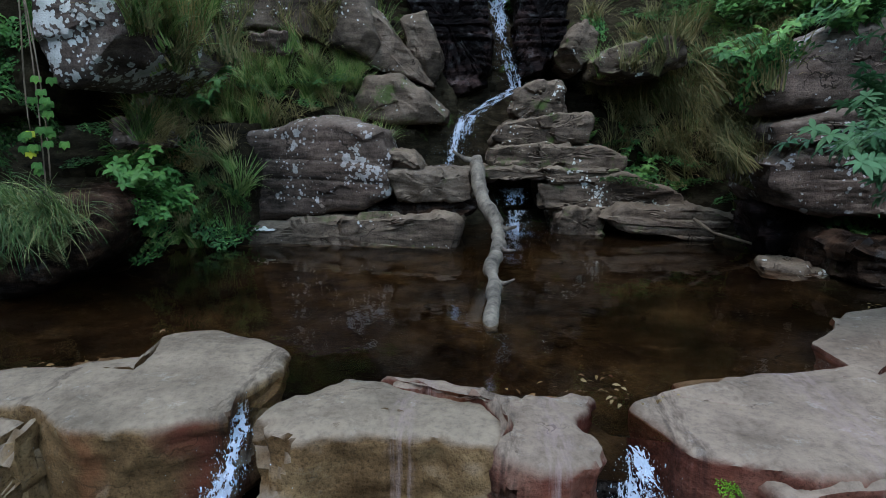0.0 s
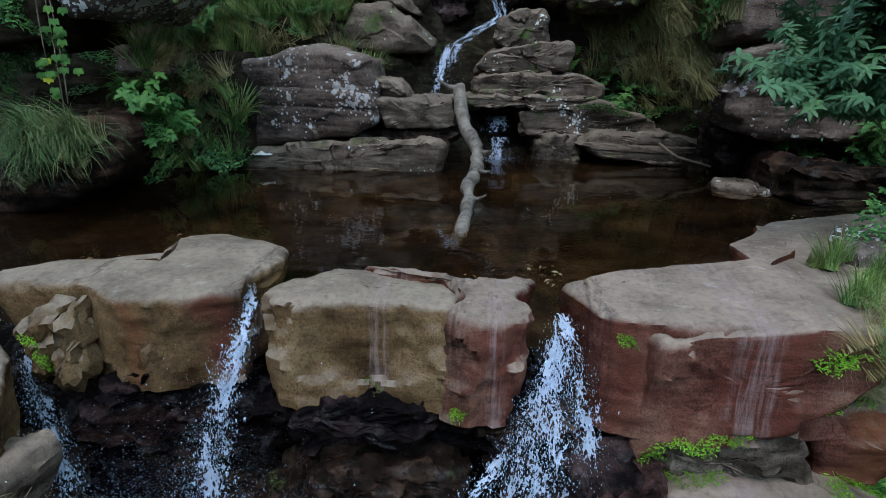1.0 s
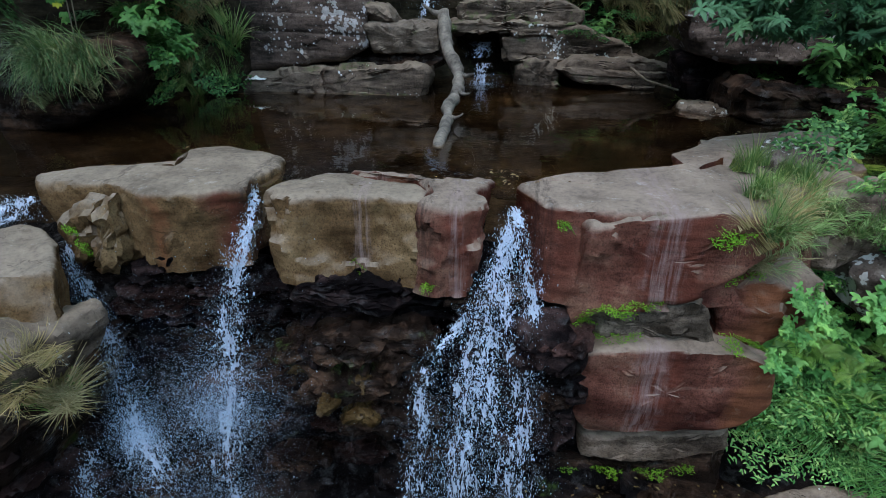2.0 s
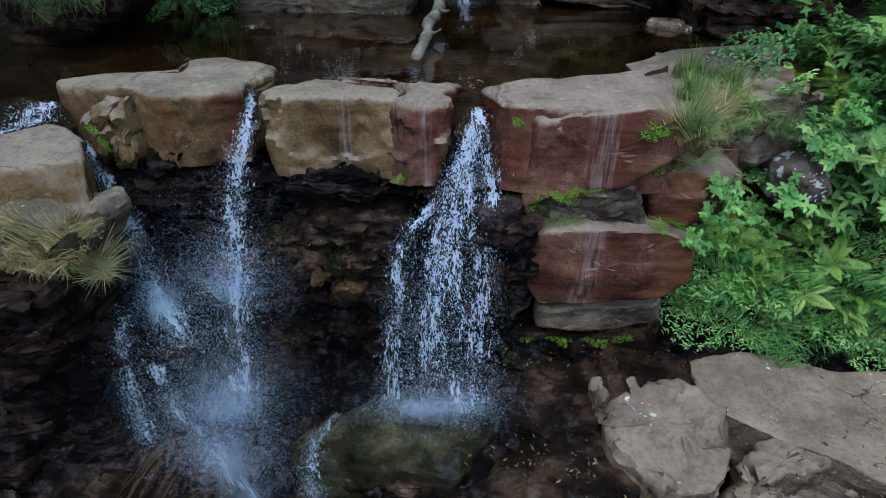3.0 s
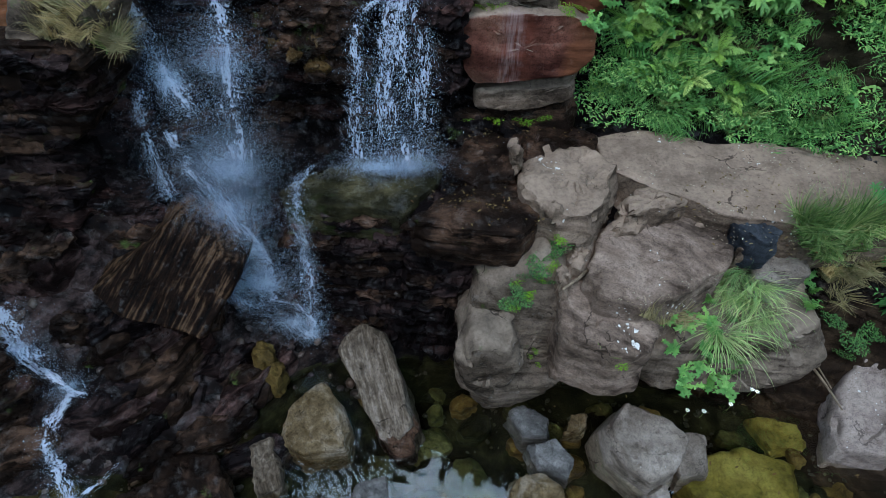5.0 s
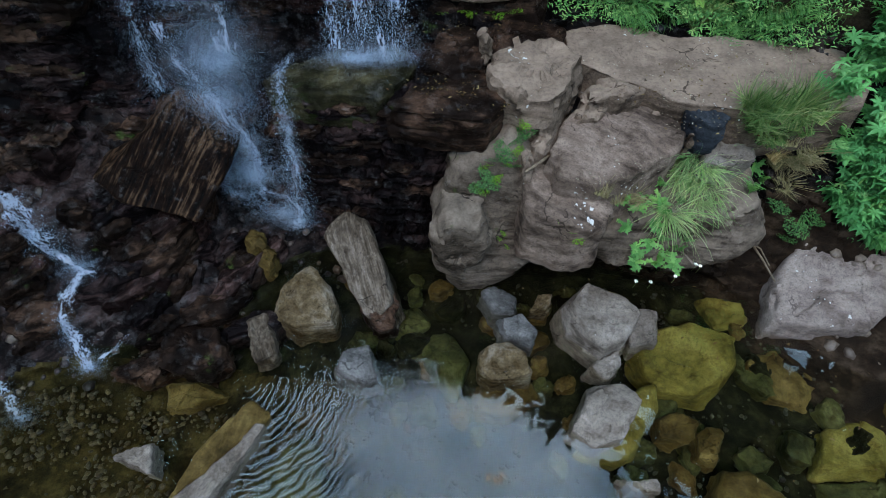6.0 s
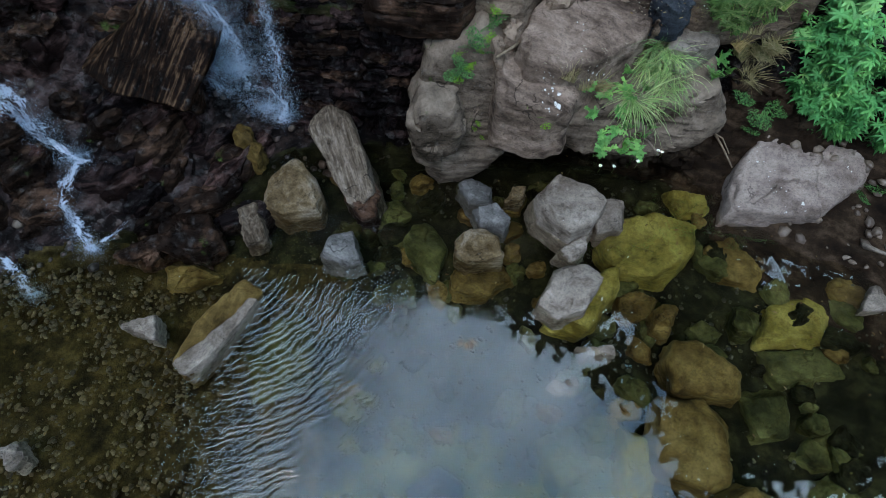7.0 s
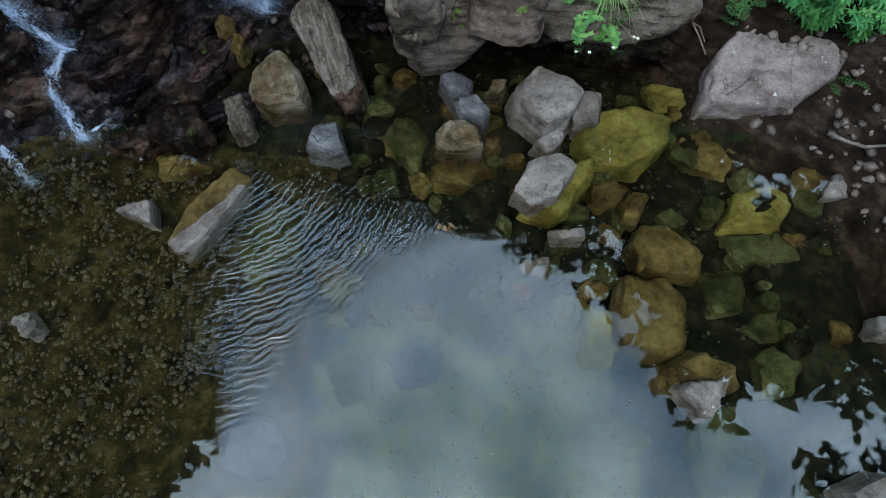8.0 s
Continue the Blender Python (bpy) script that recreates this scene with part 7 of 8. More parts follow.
# the slopes behind the upper pool
strew(["dull", "dry", "dull"], 46, (1.7, 3.7), (4.9, 7.6), 1.0, 6)
strew(["matdark", "dark", "weed"], 24, (1.5, 4.2), (4.9, 8.2), 0.9, 7)
strew(["grass", "dull", "grass"], 40, (-3.4, -1.0), (5.4, 7.8), 1.0, 8)
strew(["matdark", "dark"], 24, (-4.5, -1.0), (5.2, 8.4), 1.0, 9)
strew(["dark", "dull"], 30, (-2, 4.5), (7.4, 9.5), 1.4, 10)

# ---- plants that stand in known spots ----
def tufts(kind, places, size, lean=(0.35, 0), turn=None, loose=False):
    for p in places:
        plant(kind, p, size * PICK.uniform(0.8, 1.15), lean, None if turn is None else turn + PICK.uniform(-0.8, 0.8), loose)


# shore boulder and cave side
tufts("hang", [(-3.02, 3.51, 5.24), (-2.80, 3.50, 5.22), (-2.64, 3.50, 5.21), (-2.95, 3.50, 5.11)], 0.75, (0.3, 0), 0.0)
tufts("dry", [(-2.99, 3.49, 5.03), (-2.74, 3.49, 5.00), (-3.11, 3.48, 4.83)], 0.8, (0.7, 0))
tufts("herb", [(-2.65, 4.26, 5.32), (-2.44, 4.20, 5.23), (-3.03, 5.52, 5.11), (-2.43, 4.33, 5.08), (-2.40, 3.99, 5.17)], 1.1)
tufts("grass", [(-2.94, 5.50, 4.66), (-2.67, 5.49, 4.79), (-2.50, 5.50, 4.67), (-3.00, 5.28, 4.62), (-2.81, 5.47, 4.55), (-2.39, 5.53, 4.70)], 0.75)
tufts("dry", [(-2.88, 5.52, 5.38), (-2.62, 5.49, 5.44), (-2.53, 5.52, 5.15), (-2.79, 5.53, 5.08)], 1.1)
tufts("grass", [(-2.85, 4.79, 5.72), (-2.86, 5.25, 5.83), (-3.31, 6.52, 6.00), (-3.14, 6.61, 6.13), (-3.29, 5.49, 5.38)], 1.0)
tufts("grass", [(-2.34, 6.57, 6.19), (-1.97, 6.69, 6.17), (-1.64, 6.77, 6.20), (-1.48, 6.99, 6.36), (-1.86, 6.83, 6.47), (-2.25, 6.76, 6.54)], 0.8)
tufts("dry", [(-2.46, 6.50, 5.99), (-1.82, 6.65, 6.03), (-1.70, 6.73, 6.07)], 0.7)
tufts("dull", [(-2.35, 4.08, 6.46), (-2.32, 4.41, 6.60), (-2.31, 4.68, 6.43), (-2.31, 5.18, 6.40), (-2.40, 4.56, 6.28), (-2.38, 5.06, 6.77)], 1.2)
tufts("herb", [(-2.53, 5.04, 6.18), (-2.39, 5.32, 6.26), (-3.30, 6.58, 6.06)], 0.9)
tufts("dull", [(1.79, 8.16, 6.37), (2.00, 7.72, 6.40), (2.23, 8.01, 6.28), (1.91, 7.94, 6.20), (2.59, 7.63, 6.03), (2.80, 7.35, 5.81), (3.00, 7.09, 5.60), (2.70, 5.87, 5.51), (2.71, 5.68, 5.68), (2.93, 7.39, 6.09), (2.74, 7.75, 6.40), (2.13, 6.90, 6.45)], 0.95)
tufts("dull", [(2.83, 7.13, 5.33), (2.98, 6.80, 5.21), (2.72, 5.76, 5.35), (2.74, 5.53, 5.25), (2.68, 7.34, 5.53)], 0.9)
tufts("dry", [(1.68, 7.41, 6.45), (1.90, 7.58, 6.42), (1.72, 8.19, 6.33), (3.03, 7.28, 6.02)], 0.8)
tufts("herb", [(2.03, 7.64, 5.74), (2.33, 7.69, 5.85), (2.25, 7.54, 5.37), (2.46, 7.57, 5.67), (1.71, 7.96, 5.82), (2.18, 7.53, 5.30)], 0.7)
tufts("matdark", [(1.90, 6.64, 5.15), (2.54, 7.26, 5.14), (2.86, 6.96, 5.13), (3.08, 6.53, 5.04), (2.38, 7.47, 5.30), (1.95, 7.60, 5.59)], 0.9)
tufts("dark", [(3.08, 7.67, 7.02), (3.25, 7.33, 6.63), (2.62, 5.39, 6.24), (3.46, 7.28, 6.94), (3.63, 7.08, 6.91), (2.58, 5.74, 6.11)], 1.0)
tufts("fern", [(3.25, 7.34, 6.69), (2.66, 5.38, 6.28), (3.17, 7.54, 6.99)], 0.9)
# the overhanging shrub by the right-hand cliff
tufts("shade", [(2.48, 3.10, 5.89), (2.69, 3.10, 5.80), (2.43, 3.10, 5.67), (2.66, 3.10, 5.54), (2.45, 3.10, 5.44), (2.83, 3.10, 5.61), (2.74, 3.10, 5.95), (2.63, 3.10, 5.37), (2.87, 3.10, 5.34)], 0.85, (0.5, -0.5))
tufts("shade", [(3.19, 3.60, 5.92), (3.42, 3.60, 5.59), (3.34, 3.60, 5.33), (3.51, 3.60, 5.26), (2.98, 3.60, 6.19)], 1.1, (0.4, -0.4))
# on and under the red wall
tufts("grass", [(2.38, 2.54, 4.62), (2.53, 2.63, 4.64), (2.57, 2.42, 4.61), (2.32, 2.07, 4.60), (2.63, 2.31, 4.60)], 0.5)
tufts("dry", [(2.26, 1.77, 4.54), (2.50, 2.11, 4.48), (2.46, 2.07, 4.35), (2.64, 2.20, 4.37), (2.23, 1.75, 4.42)], 0.6, (0.8, 0))
tufts("grass", [(3.09, 2.29, 4.31), (3.13, 2.27, 4.34), (2.86, 2.25, 4.42)], 0.5)
tufts("weed", [(3.23, 2.27, 4.30), (3.37, 2.30, 4.27), (3.82, 2.86, 4.15)], 0.75)
tufts("fern", [(3.89, 3.01, 4.29), (4.05, 2.88, 4.05), (3.93, 2.69, 3.87), (3.71, 2.36, 3.51), (3.53, 2.37, 3.39), (3.54, 2.38, 3.10), (3.27, 2.32, 3.30), (3.25, 2.27, 2.98), (2.75, 2.28, 2.71), (3.67, 2.23, 3.21)], 0.8, (0.7, 0))
tufts("weed", [(2.69, 1.88, 3.97), (3.12, 2.42, 3.61), (2.96, 2.37, 3.48), (2.87, 2.38, 3.30), (3.18, 2.36, 3.80), (2.55, 1.86, 4.02), (3.13, 2.37, 3.37)], 0.6, (0.7, 0))
tufts("moss", [(1.33, 1.76, 3.97), (1.43, 1.74, 4.01), (1.52, 1.73, 4.03), (1.60, 1.74, 4.04), (1.68, 1.75, 4.04), (1.31, 1.83, 3.87), (1.42, 1.78, 3.76), (1.52, 1.76, 3.78), (1.59, 1.75, 3.80), (2.16, 1.72, 3.80), (2.26, 1.75, 3.80), (2.29, 1.72, 3.81), (1.97, 1.73, 4.47), (2.01, 1.74, 4.51), (2.08, 1.76, 4.49), (2.14, 1.88, 4.17), (2.24, 1.89, 4.18), (2.29, 1.91, 4.20), (1.53, 1.77, 3.98), (1.64, 1.74, 4.02), (1.27, 1.81, 3.87)], 0.9, (0.5, 0))
tufts("moss", [(-0.07, 1.85, 4.17), (-0.06, 1.85, 4.10), (-0.06, 1.87, 4.04), (-0.11, 1.86, 4.20), (-0.32, 1.79, 4.01), (-0.38, 1.85, 4.01), (0.39, 1.72, 4.11), (0.35, 1.74, 4.11)], 0.5, (0.9, 0))
tufts("moss", [(-1.83, 1.83, 4.33), (-1.79, 1.80, 4.28), (-1.79, 1.82, 4.22), (-1.84, 1.81, 4.38), (1.13, 1.84, 4.49), (1.16, 1.83, 4.47)], 0.55, (0.9, 0))
tufts("moss", [(1.34, 1.90, 2.55), (1.58, 1.90, 2.58), (1.87, 1.91, 2.58), (2.15, 1.92, 2.60), (1.67, 1.87, 2.57), (1.97, 1.91, 2.56)], 0.9, (0.3, 0))
tufts("fresh", [(2.30, 2.06, 4.64), (2.53, 2.11, 4.56), (2.32, 1.75, 4.52), (2.71, 2.23, 4.25), (2.40, 1.95, 4.21), (2.75, 2.24, 4.56), (2.78, 2.31, 4.40), (3.02, 2.30, 4.30), (3.08, 2.23, 4.40), (2.56, 2.38, 4.62), (2.84, 2.22, 4.46), (2.46, 1.96, 4.40), (2.62, 2.10, 4.42), (2.40, 2.20, 4.62), (3.18, 2.20, 4.30), (2.36, 1.80, 4.40)], 0.65, (0.2, 0), 0.0)
tufts("palefern", [(3.75, 2.16, 4.16), (3.48, 2.20, 3.44), (3.20, 2.08, 3.36), (3.77, 2.40, 4.10), (3.36, 2.08, 3.12), (2.95, 2.10, 3.50), (3.60, 2.10, 3.00)], 0.55, (0.9, 0))
tufts("weed", [(3.38, 2.15, 4.46), (3.30, 2.15, 4.22), (3.02, 2.20, 3.62), (2.85, 2.15, 3.56), (3.50, 2.15, 4.60), (3.62, 2.15, 4.40)], 0.6, (0.7, 0))
# dry grass on the left-hand block
tufts("dry", [(-1.85, 0.90, 4.09), (-1.74, 0.90, 4.04), (-1.62, 0.91, 3.98), (-1.65, 1.05, 3.79), (-1.64, 1.19, 3.68), (-1.88, 0.91, 3.89), (-1.73, 0.91, 3.82), (-2.02, 0.90, 3.81)], 0.6, (0.75, 0))
tufts("grass", [(-1.76, 1.04, 3.68), (-1.70, 1.13, 3.58), (-1.63, 1.23, 3.61)], 0.5, (0.75, 0))
# round the terrace and over the lower pool
tufts("cool", [(4.18, 0.76, 1.58), (4.08, 0.61, 1.55), (4.17, 0.41, 1.59)], 0.85, (0.25, 0), -0.3)
tufts("dry", [(3.02, -0.02, 1.84), (3.25, 0.08, 1.62), (3.97, 0.70, 1.54), (3.44, 0.17, 1.62)], 0.6, (0.6, 0))
tufts("weed", [(3.53, 0.14, 1.48), (3.65, -0.02, 1.41), (3.77, 0.21, 1.51), (3.54, -0.12, 1.14), (3.90, 0.51, -0.05), (3.77, -0.07, 1.20), (4.00, -0.19, 0.97), (4.02, -0.14, 1.11)], 0.6, (0.6, 0))
tufts("grass", [(4.52, 0.72, 2.23), (4.69, 0.70, 2.33), (4.93, 0.76, 2.33), (5.16, 0.78, 2.22), (4.91, 0.73, 2.14)], 0.95, (0.6, 0))
tufts("dry", [(5.03, 0.75, 1.90), (5.38, 0.84, 1.75), (4.93, 0.74, 1.74)], 0.75, (0.7, 0))
tufts("weed", [(4.95, 0.89, 1.41), (5.15, 0.88, 1.17), (4.64, 0.28, 1.64), (5.48, 0.79, 2.05)], 0.7, (0.5, 0))
tufts("shrub", [(5.38, 0.89, 2.39), (6.03, 1.13, 1.86), (6.39, 0.90, 1.33), (5.96, 0.88, 1.50), (6.31, 0.66, 1.00), (6.57, 0.56, 0.94), (6.12, 0.83, 1.09), (5.76, 1.18, 2.40), (6.67, 0.37, 0.66), (6.29, 0.96, 1.70)], 0.8, (0.35, 0))
tufts("shrub", [(6.35, 0.85, 1.11), (6.63, 0.85, 1.30), (6.98, 0.63, 1.10), (6.67, 0.52, 0.92), (6.32, 0.57, 0.94), (7.18, 0.31, 0.88), (7.05, 0.24, 0.65), (6.33, 0.93, 1.38), (6.95, 0.79, 1.46), (5.94, 0.92, 1.36), (6.21, 0.84, 1.11), (6.05, 0.69, 0.98)], 0.95, (0.35, 0))
tufts("matdark", [(5.38, 0.71, 1.07), (5.63, 0.55, 0.87), (5.82, 0.68, 0.95), (5.59, 0.53, 0.68)], 0.55)
tufts("matdark", [(7.10, -0.11, 0.44), (7.25, -0.21, 0.48), (6.99, -0.19, 0.36)], 0.4)
tufts("matdark", [(1.83, 0.27, 1.62), (1.92, 0.30, 1.76), (2.00, 0.34, 1.88), (2.09, 0.38, 1.99), (2.19, 0.46, 2.06), (2.26, 0.55, 2.11), (2.16, 0.32, 1.84), (1.98, 0.27, 1.64)], 0.42, (0.6, 0))
tufts("moss", [(1.89, 0.26, 1.56), (2.02, 0.28, 1.71), (2.10, 0.34, 1.89), (2.21, 0.40, 1.99), (2.25, 0.49, 2.25), (1.91, 0.32, 1.81)], 0.9, (0.6, 0))
tufts("moss", [(2.12, 0.10, 0.92), (2.22, 0.09, 0.79), (2.65, -0.22, 1.63), (2.86, -0.30, 1.48), (2.79, -0.30, 1.56), (2.16, 0.12, 1.00)], 0.6, (0.8, 0))


# thick growth on the slopes
tufts("dull", [(3.21, 7.31, 6.49), (2.73, 7.58, 6.13), (2.97, 7.07, 5.46), (2.57, 5.37, 6.03), (2.60, 7.39, 5.58), (2.60, 5.09, 6.08), (2.16, 7.99, 6.21), (2.62, 7.62, 6.04), (1.91, 6.89, 6.49), (2.15, 7.88, 6.13), (3.28, 6.97, 5.90), (2.98, 7.45, 6.63), (1.94, 8.12, 6.42), (3.09, 7.02, 5.61), (2.62, 5.13, 6.03), (2.71, 5.64, 5.69), (2.33, 7.69, 5.85), (2.65, 5.26, 5.45), (2.71, 7.38, 5.85), (2.56, 5.51, 6.07), (2.03, 7.80, 5.94), (3.06, 7.07, 5.68), (2.49, 7.74, 6.16), (2.73, 7.32, 5.47), (2.77, 7.55, 6.24), (2.44, 6.91, 6.84), (2.25, 6.89, 6.59), (2.68, 5.86, 5.90), (2.75, 5.76, 6.35), (2.74, 7.20, 5.13), (2.85, 7.36, 6.10), (2.26, 7.76, 5.94), (2.69, 5.73, 5.46), (2.69, 5.36, 5.60)], 1.0, (0.5, 0), None, True)
tufts("grass", [(2.70, 5.51, 5.46), (1.77, 7.52, 6.43), (3.13, 7.00, 5.64), (2.92, 7.37, 6.14), (2.82, 7.32, 5.79), (2.81, 7.60, 6.34), (2.57, 7.67, 6.06), (2.60, 7.72, 6.21), (1.65, 7.11, 6.45), (2.63, 7.67, 6.15)], 0.8, (0.5, 0), None, True)
tufts("dark", [(2.94, 7.72, 6.97), (3.12, 7.58, 6.87), (3.47, 7.57, 7.51), (3.04, 7.99, 7.41), (3.64, 7.09, 6.93), (3.48, 7.52, 7.40), (2.71, 5.59, 6.33), (3.29, 7.33, 6.67), (3.54, 7.57, 7.51), (3.52, 7.07, 6.80), (3.09, 8.00, 7.67), (3.68, 7.08, 6.94), (2.68, 5.28, 6.28), (2.64, 5.21, 6.24), (3.13, 7.44, 6.61), (3.78, 7.37, 7.42), (2.86, 8.11, 7.46), (3.79, 7.01, 6.96), (3.46, 7.48, 7.22), (3.31, 7.54, 7.13), (3.09, 7.59, 6.90), (2.68, 5.64, 6.30), (2.63, 5.25, 6.24), (3.52, 7.50, 7.38), (3.71, 7.01, 6.82), (3.58, 7.46, 7.31)], 0.8, (0.6, 0), None, True)
tufts("matdark", [(2.44, 9.08, 7.77), (2.73, 8.40, 7.54), (1.87, 8.66, 7.27), (2.69, 5.15, 6.29), (3.39, 7.56, 7.26), (2.95, 7.90, 7.27), (2.29, 9.27, 7.81), (2.72, 5.53, 6.33), (3.45, 7.51, 7.28), (2.13, 6.91, 6.69), (2.73, 5.97, 6.33), (3.61, 7.47, 7.39), (3.07, 7.61, 6.73), (2.91, 8.05, 7.43), (2.85, 8.15, 7.57), (2.68, 5.05, 6.22)], 1.0, (0.9, 0))
tufts("grass", [(-3.25, 6.64, 6.25), (-2.89, 6.41, 5.89), (-2.99, 6.43, 5.93), (-2.73, 6.65, 6.40), (-2.35, 4.73, 6.69), (-2.34, 4.78, 6.31), (-3.33, 7.45, 7.41), (-3.00, 6.87, 7.30), (-3.58, 7.46, 7.47), (-2.35, 4.25, 6.62), (-2.50, 5.04, 6.20), (-2.86, 6.86, 7.03), (-2.38, 4.59, 6.75), (-2.35, 4.19, 6.77), (-2.46, 4.52, 6.24), (-2.31, 4.40, 6.55), (-3.02, 6.88, 6.72), (-2.34, 4.37, 6.36), (-3.50, 7.62, 7.63), (-3.03, 6.58, 6.06), (-2.41, 4.55, 6.28), (-2.36, 4.00, 6.74), (-2.75, 4.77, 6.08), (-2.31, 4.40, 6.50), (-2.72, 5.39, 6.10), (-2.93, 6.52, 6.03), (-2.35, 4.06, 6.46), (-3.22, 6.49, 5.93), (-2.33, 4.84, 6.63), (-2.34, 4.43, 6.70), (-2.35, 4.06, 6.65), (-2.36, 4.22, 6.79), (-2.36, 4.62, 6.67), (-3.27, 6.58, 6.10)], 1.0, (0.55, 0), None, True)
tufts("dull", [(-2.74, 6.83, 7.14), (-2.77, 6.65, 6.37), (-3.08, 6.68, 6.36), (-2.56, 5.16, 6.17), (-2.06, 6.96, 6.92), (-2.58, 6.71, 6.49), (-2.33, 4.50, 6.37), (-1.79, 6.85, 7.12), (-1.83, 6.85, 6.49), (-1.67, 6.83, 7.01), (-1.81, 6.87, 6.86), (-2.35, 4.25, 6.67), (-2.30, 6.85, 7.09), (-1.51, 7.41, 6.71), (-2.38, 4.58, 6.27), (-3.09, 6.59, 6.10)], 0.9, (0.55, 0), None, True)
tufts("dry", [(-2.84, 5.28, 5.75), (-3.09, 6.43, 5.88), (-2.77, 5.50, 5.45), (-3.32, 5.49, 5.36), (-2.85, 4.90, 5.82), (-2.96, 5.51, 4.80), (-2.86, 4.96, 5.65), (-2.75, 5.53, 4.62), (-2.72, 5.50, 5.41), (-2.41, 5.52, 5.56), (-2.87, 5.04, 5.79), (-2.44, 4.47, 4.98)], 1.0, (0.7, 0))
tufts("grass", [(-2.57, 4.31, 4.78), (-3.45, 5.49, 5.42), (-2.73, 5.53, 5.17), (-2.99, 5.52, 5.12), (-2.47, 4.12, 4.95), (-3.44, 5.49, 5.44), (-3.01, 5.37, 4.63), (-3.05, 5.53, 5.59), (-2.59, 4.39, 4.74), (-2.43, 4.41, 5.07), (-2.44, 4.34, 5.05), (-2.94, 5.51, 4.93), (-2.37, 5.52, 5.02), (-2.86, 4.75, 5.66), (-2.30, 5.51, 5.13), (-2.57, 4.26, 4.81), (-2.83, 5.50, 4.83), (-2.36, 5.49, 5.38), (-2.51, 4.46, 4.84), (-2.73, 5.59, 4.53), (-2.44, 5.52, 5.11), (-3.30, 5.52, 5.54)], 0.7, (0.6, 0), None, True)
tufts("herb", [(-2.46, 4.42, 5.28), (-2.44, 4.07, 5.05), (-2.81, 5.50, 5.38), (-2.42, 4.41, 5.14), (-2.47, 4.08, 5.31), (-2.99, 5.52, 5.12), (-2.95, 5.52, 5.33), (-3.26, 5.50, 5.36), (-2.46, 4.40, 4.96), (-2.43, 4.44, 5.05), (-2.43, 4.27, 5.09), (-2.62, 4.36, 5.33), (-3.02, 5.52, 4.92), (-3.15, 5.52, 5.37)], 0.95, (0.7, 0))
tufts("matdark", [(-2.84, 5.50, 5.30), (-2.81, 5.50, 5.58), (-2.56, 5.49, 4.79), (-2.70, 5.50, 5.64), (-2.91, 5.52, 5.43), (-2.54, 4.26, 4.85), (-2.48, 5.52, 5.07), (-3.10, 5.53, 5.48), (-2.71, 5.51, 5.26), (-2.71, 5.50, 4.99), (-2.43, 3.95, 5.09), (-2.38, 5.57, 4.58)], 0.8, (0.9, 0))
tufts("grass", [(-1.90, 6.75, 6.42), (-1.45, 7.37, 6.57), (-1.84, 6.77, 6.39), (-2.23, 6.74, 6.46), (-1.69, 6.76, 6.20), (-2.37, 6.83, 6.67), (-2.30, 6.56, 6.17), (-1.67, 6.84, 6.37), (-2.17, 6.63, 6.69), (-2.44, 6.78, 6.51), (-1.91, 6.72, 6.15), (-1.82, 6.75, 6.33), (-1.83, 6.72, 6.31), (-1.94, 6.96, 6.70), (-1.46, 6.94, 6.29), (-2.09, 6.85, 6.73)], 0.75, (0.6, 0), None, True)
tufts("matdark", [(-3.77, 4.55, 5.87), (-3.23, 4.17, 6.54), (-3.58, 4.15, 6.24), (-5.35, 6.09, 5.60), (-3.35, 4.21, 5.93), (-3.77, 4.59, 5.86), (-3.52, 4.15, 6.15), (-5.28, 5.90, 5.41), (-5.47, 6.06, 5.58), (-4.17, 4.74, 5.82)], 0.9, (0.9, 0))
tufts("herb", [(-3.50, 4.15, 5.96), (-3.47, 4.17, 6.42), (-3.49, 4.17, 6.43), (-2.97, 3.89, 6.46), (-3.29, 4.15, 6.43), (-3.45, 4.16, 6.22), (-3.31, 4.26, 6.05), (-3.52, 4.13, 6.37)], 0.8, (0.8, 0))
tufts("hang", [(-3.09, 3.50, 5.04), (-2.97, 3.50, 5.19), (-2.68, 3.51, 5.06), (-2.96, 3.49, 5.05), (-2.90, 3.50, 5.02), (-3.08, 3.52, 5.19), (-2.56, 3.51, 5.16), (-2.99, 3.49, 5.01)], 0.8, (0.3, 0), 0.1)
tufts("dry", [(-2.59, 3.50, 5.15), (-2.74, 3.52, 5.08), (-2.58, 3.50, 5.14), (-2.68, 3.50, 4.85), (-3.02, 3.49, 5.00), (-2.76, 3.50, 5.03), (-3.00, 3.49, 5.05), (-2.71, 3.52, 5.05)], 0.5, (0.9, 0))
tufts("dark", [(4.20, 7.04, 7.15), (4.23, 7.01, 7.16), (4.20, 6.94, 7.02), (4.08, 6.96, 7.04), (4.28, 7.29, 7.41), (4.46, 6.95, 7.23), (3.33, 5.01, 6.65), (4.39, 7.02, 7.25), (4.15, 7.19, 7.29), (4.20, 7.08, 7.19), (3.20, 4.91, 6.51), (4.27, 7.35, 7.49), (3.38, 4.90, 6.56), (3.38, 5.11, 6.73)], 0.8, (0.6, 0), None, True)
